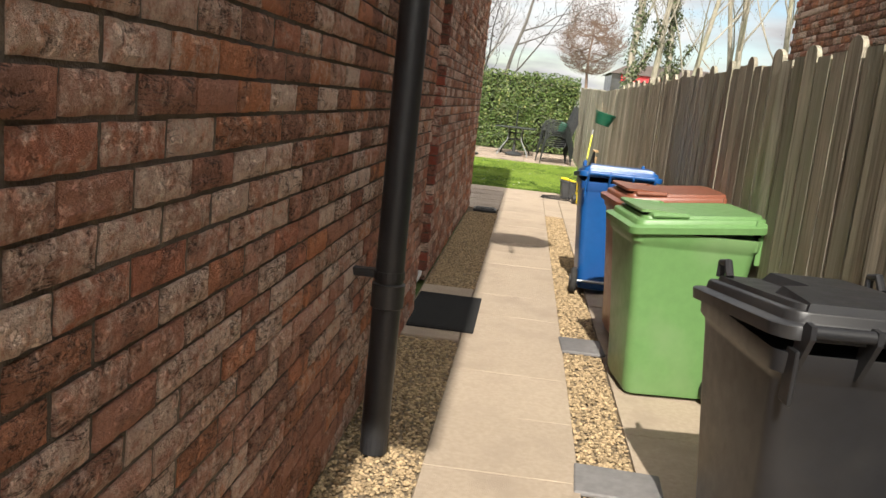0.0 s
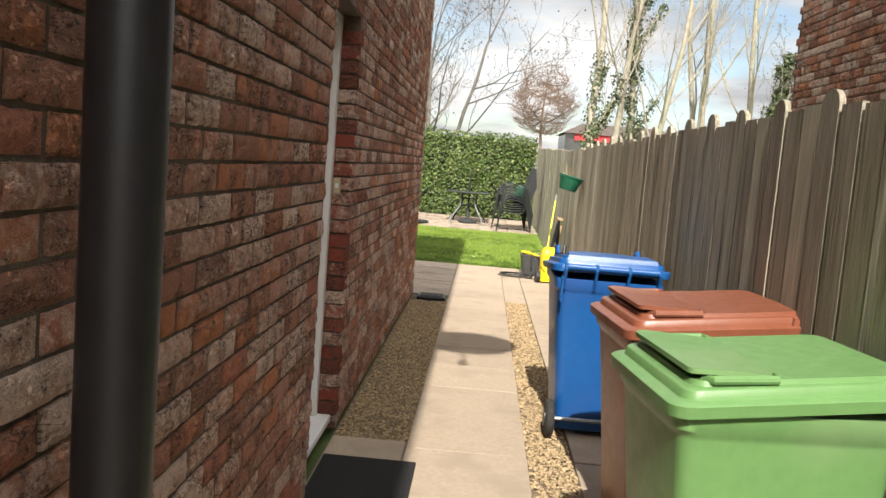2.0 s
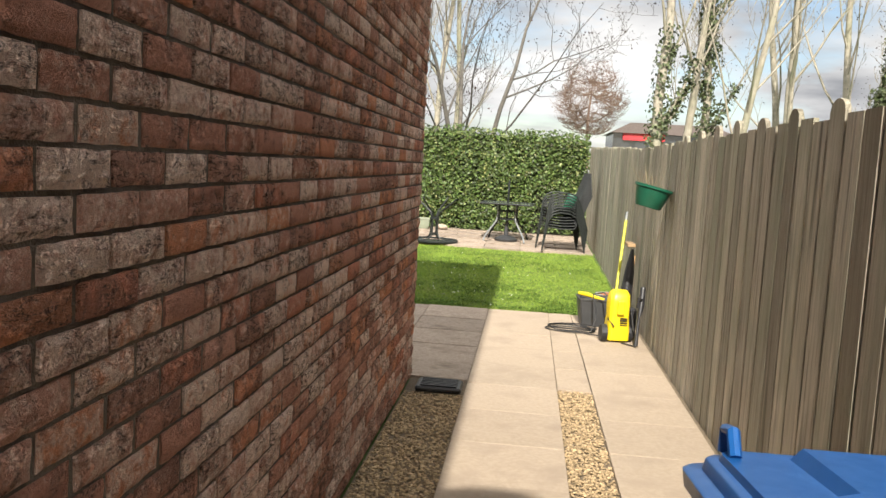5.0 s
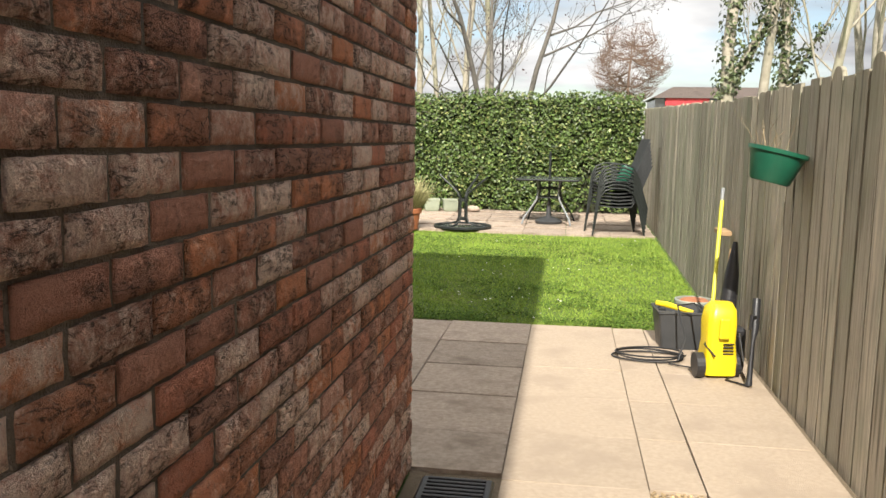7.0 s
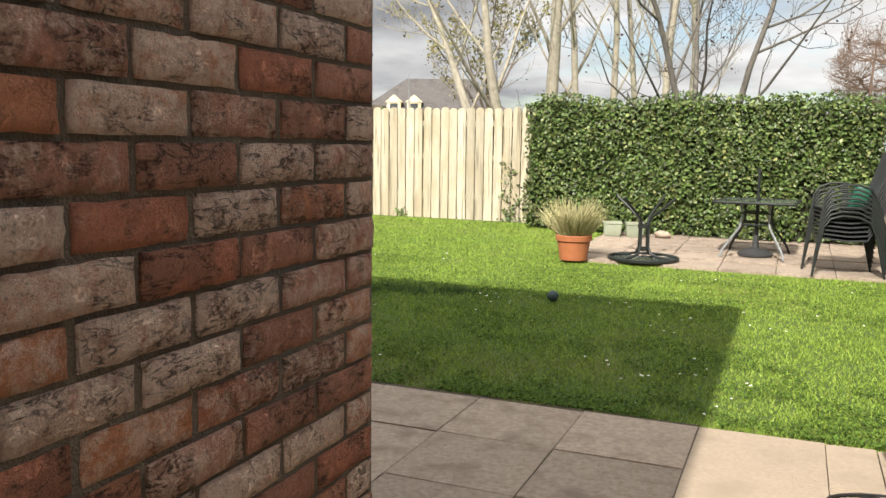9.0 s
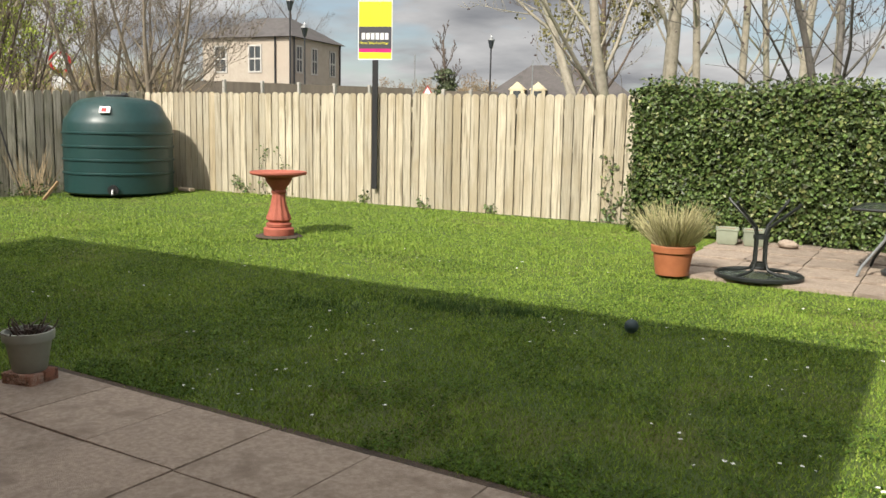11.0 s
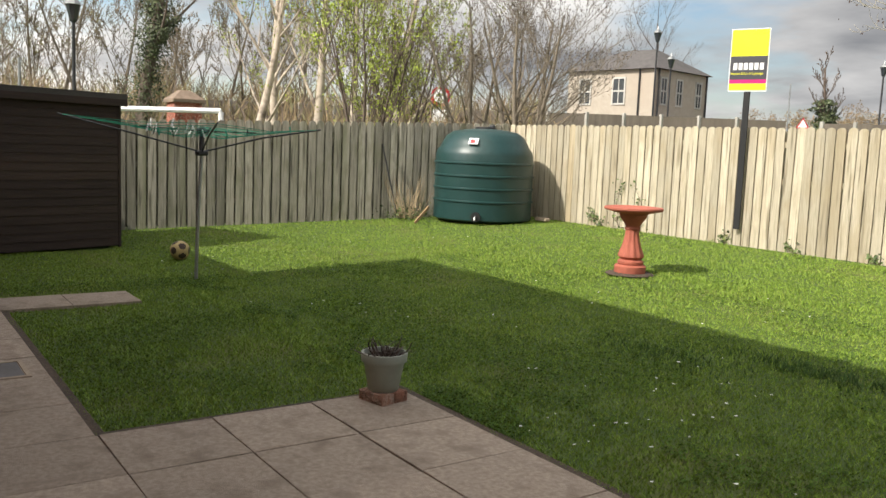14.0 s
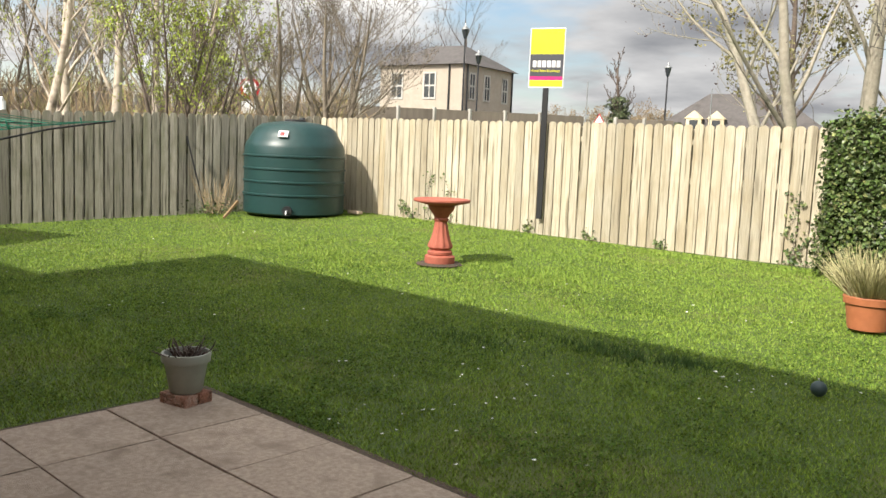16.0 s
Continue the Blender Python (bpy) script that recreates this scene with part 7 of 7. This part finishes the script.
def grass():
    rng = np.random.default_rng(9)
    tot = 1050000
    x = rng.uniform(-15, 1.24, tot)
    y = rng.uniform(12.6, 22.9, tot)
    d = np.hypot(x - 0.0, y - 11.7)
    keep = rng.random(tot) < np.clip(1.25 - d / 14, 0.22, 1)
    fr = 0.015 * rng.random(tot) - 0.008 + 0.045 * np.clip(np.sin(x * 5.1) * np.sin(x * 2.3 + 1) + 0.5 * np.sin(x * 17 + y * 13), -0.3, 1)
    keep &= ~((y < LAWN_Y + 0.012 + fr) & (x > -4.56 - fr)) & (y > 12.68 + fr)
    keep &= ~((x > -2.36) & (y > 19.7)) & ~((x > -3.4) & (y > 22.45))
    keep &= ~((x > -8.8) & (x < -8.17) & (y < 13.88))
    keep &= ~(x < -15.1 + (y - 12) * 0.133) & ~((x < -12.3) & (y < 14.6))
    keep &= ~(np.hypot(x + 7.1, y - 19.4) < 0.22)
    x, y = x[keep], y[keep]
    n = len(x)
    tuft = np.array([noise.noise((a * 1.7, b * 1.7, 0)) for a, b in zip(x[::1], y[::1])])
    h = rng.uniform(0.005, 0.015, n) * (1 + 1.0 * np.clip(tuft, -0.4, 1))
    edge = (np.abs(y - LAWN_Y) < 0.12) | (x > 1.05) | (y > 22.4)
    h[edge] *= 1.7
    w = rng.uniform(0.0018, 0.0036, n) * (1 + np.hypot(x, y - 11.7) * 0.09)
    a = rng.uniform(0, 6.283, n)
    b = rng.uniform(0, 6.283, n)
    l = h * rng.uniform(0.5, 1.7, n)
    z = 0.026 * np.maximum(0, y - 14.7) * (1 + 0.035 * np.maximum(0, -x)) - 0.028
    p0 = np.stack([x - w * np.cos(a), y - w * np.sin(a), z], -1)
    p1 = np.stack([x + w * np.cos(a), y + w * np.sin(a), z], -1)
    p2 = np.stack([x + l * np.cos(b), y + l * np.sin(b), z + h + 0.009], -1)
    v = np.stack([p0, p1, p2], 1).reshape(-1, 3)
    f = np.arange(3 * n).reshape(-1, 3)
    tagged(raw("grass", v.tolist(), f.tolist(), GRASS), "short mown green lawn grass with longer tufts", "grass", kind="stuff")
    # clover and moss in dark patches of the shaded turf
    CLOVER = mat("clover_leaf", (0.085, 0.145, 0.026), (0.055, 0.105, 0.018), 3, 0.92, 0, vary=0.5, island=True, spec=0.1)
    rc = random.Random(14)
    c = []
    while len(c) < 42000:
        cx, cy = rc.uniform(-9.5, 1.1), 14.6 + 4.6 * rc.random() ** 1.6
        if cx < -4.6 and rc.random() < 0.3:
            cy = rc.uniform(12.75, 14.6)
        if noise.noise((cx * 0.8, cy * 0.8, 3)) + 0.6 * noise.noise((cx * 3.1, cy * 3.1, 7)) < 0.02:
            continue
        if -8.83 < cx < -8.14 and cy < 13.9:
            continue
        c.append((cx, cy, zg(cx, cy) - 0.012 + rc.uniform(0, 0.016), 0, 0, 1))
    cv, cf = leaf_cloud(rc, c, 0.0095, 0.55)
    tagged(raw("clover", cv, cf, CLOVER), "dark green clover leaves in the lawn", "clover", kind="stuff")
    PETAL = mat("daisy_petal", (0.85, 0.85, 0.82), (0.8, 0.8, 0.78), 10, 0.7, 0)
    r2 = random.Random(6)
    vs, fs = [], []
    for i in range(230):
        if i < 120:
            cx, cy = r2.uniform(-4.2, 1.0), r2.uniform(14.7, 17.5)
        else:
            cx, cy = r2.uniform(-12, 1.0), r2.uniform(14.7, 20)
        if noise.noise((cx * 0.9, cy * 0.9, 5)) < -0.05:
            continue
        zc = zg(cx, cy) + r2.uniform(0.008, 0.03)
        s = r2.uniform(0.007, 0.014)
        k = len(vs)
        ring = [(cx + s * math.cos(q) * r2.uniform(0.8, 1.1), cy + s * math.sin(q) * r2.uniform(0.8, 1.1), zc + r2.uniform(-0.002, 0.004)) for q in [2 * math.pi * j / 8 for j in range(8)]]
        vs += ring + [(cx, cy, zc - 0.003)]
        fs += [(k + j, k + (j + 1) % 8, k + 8) for j in range(8)]
    tagged(raw("daisies", vs, fs, PETAL), "small white daisies scattered in the lawn", "flowers", kind="stuff")


grass()


def weed_patch(cx, cy, sx, sy, n, seed, name, label, material, h0=0.05):
    rng = random.Random(seed)
    vs, fs = [], []
    for i in range(n):
        x, y = cx + rng.gauss(0, sx), cy + rng.gauss(0, sy)
        z, h, a, w = zg(x, y) - 0.02, h0 * rng.uniform(0.6, 1.5), rng.uniform(0, 6.283), rng.uniform(0.003, 0.006)
        k = len(vs)
        vs += [(x - w * math.cos(a), y - w * math.sin(a), z), (x + w * math.cos(a), y + w * math.sin(a), z), (x + rng.uniform(-h, h) * 0.7, y + rng.uniform(-h, h) * 0.7, z + h)]
        fs.append((k, k + 1, k + 2))
    tagged(raw(name, vs, fs, material), label, "grass", kind="stuff")


DARKG = mat("dark_tuft", (0.06, 0.125, 0.02), (0.045, 0.10, 0.018), 3, 0.7, 0, vary=0.3, island=True)
weed_patch(-3.35, 17.3, 0.35, 0.10, 700, 1, "dark_grass_tuft", "dark coarse grass tuft in the lawn", DARKG)
weed_patch(-2.75, 17.45, 0.12, 0.06, 260, 2, "dark_grass_tuft", "dark coarse grass tuft in the lawn", DARKG)
weed_patch(-4.3, 16.8, 0.4, 0.15, 500, 3, "dark_grass_tuft", "dark coarse grass tuft in the lawn", DARKG, 0.04)
weed_patch(-8.5, 18.7, 0.7, 0.25, 900, 4, "dark_grass_tuft", "longer green grass tuft in the sunlit lawn", GRASS, 0.05)
weed_patch(-5.6, 19.6, 0.6, 0.25, 800, 5, "dark_grass_tuft", "longer green grass tuft in the sunlit lawn", GRASS, 0.05)


def vine(x, y, h, n, seed, spread=0.14):
    rng = random.Random(seed)
    z0 = zg(x, y)
    root = thing("ivy_vine", pose(x, y, z0), "thin ivy vine climbing the pale fence", "ivy", "vines on the fence")
    vs, fs, c = [], [], []
    p = Vector((0, 0, 0))
    pts = [p.copy()]
    for i in range(8):
        p = p + Vector((rng.uniform(-spread, spread) * 0.5, 0, h / 8))
        pts.append(p.copy())
    tube_raw(vs, fs, pts, [0.006 * (1 - i / 11) for i in range(9)], 4)
    raw("stem", vs, fs, BARKD, root)
    for i in range(n):
        q = pts[rng.randrange(9)]
        c.append((q.x + rng.gauss(0, spread * 0.5), q.y - rng.uniform(0, 0.04), max(0.01, q.z + rng.gauss(0, 0.05)), 0.2, -1, 0.3))
    a, b = leaf_cloud(rng, c, 0.028, 0.7)
    tagged(raw("leaves", a, b, IVY, root), kind="stuff")


for i, (x, h, n) in enumerate(((-4.15, 0.95, 60), (-4.0, 0.35, 40), (-3.75, 0.6, 60), (-10.6, 0.9, 30), (-10.1, 0.8, 26), (-11.0, 0.25, 50), (-8.5, 0.12, 30), (-7.2, 0.12, 24), (-6.0, 0.1, 20))):
    vine(x, 22.78 + (x + 13.7) * 0.0348 - 0.03, h, n, 40 + i)
br = thing("bramble", pose(-13.75, 20.35, zg(-13.7, 20.3)), "straggling brown bramble stems beside the tank", "bramble")
vs, fs = stems(46, 0.22, 0.95, 0.7, random.Random(31), 0.006)
tagged(raw("canes", vs, fs, STRAW, br), kind="stuff")
c = []
rb = random.Random(32)
for i in range(260):
    c.append((rb.gauss(0, 0.25), rb.gauss(0, 0.25), abs(rb.gauss(0, 0.14)), 0, 0, 1))
a, b = leaf_cloud(rb, c, 0.03, 1.0)
tagged(raw("leaves", a, b, IVY, br), kind="stuff")
rod = thing("dark_pole", pose(0, 0, 0), "thin dark pole leaning against the grey fence", "pole")
bm = B()
tube(bm, [(-13.85, 20.2, zg(-13.85, 20.2)), (-14.1, 19.95, 1.62)], 0.014, 8)
part("pole", bm, BLACKP, rod)
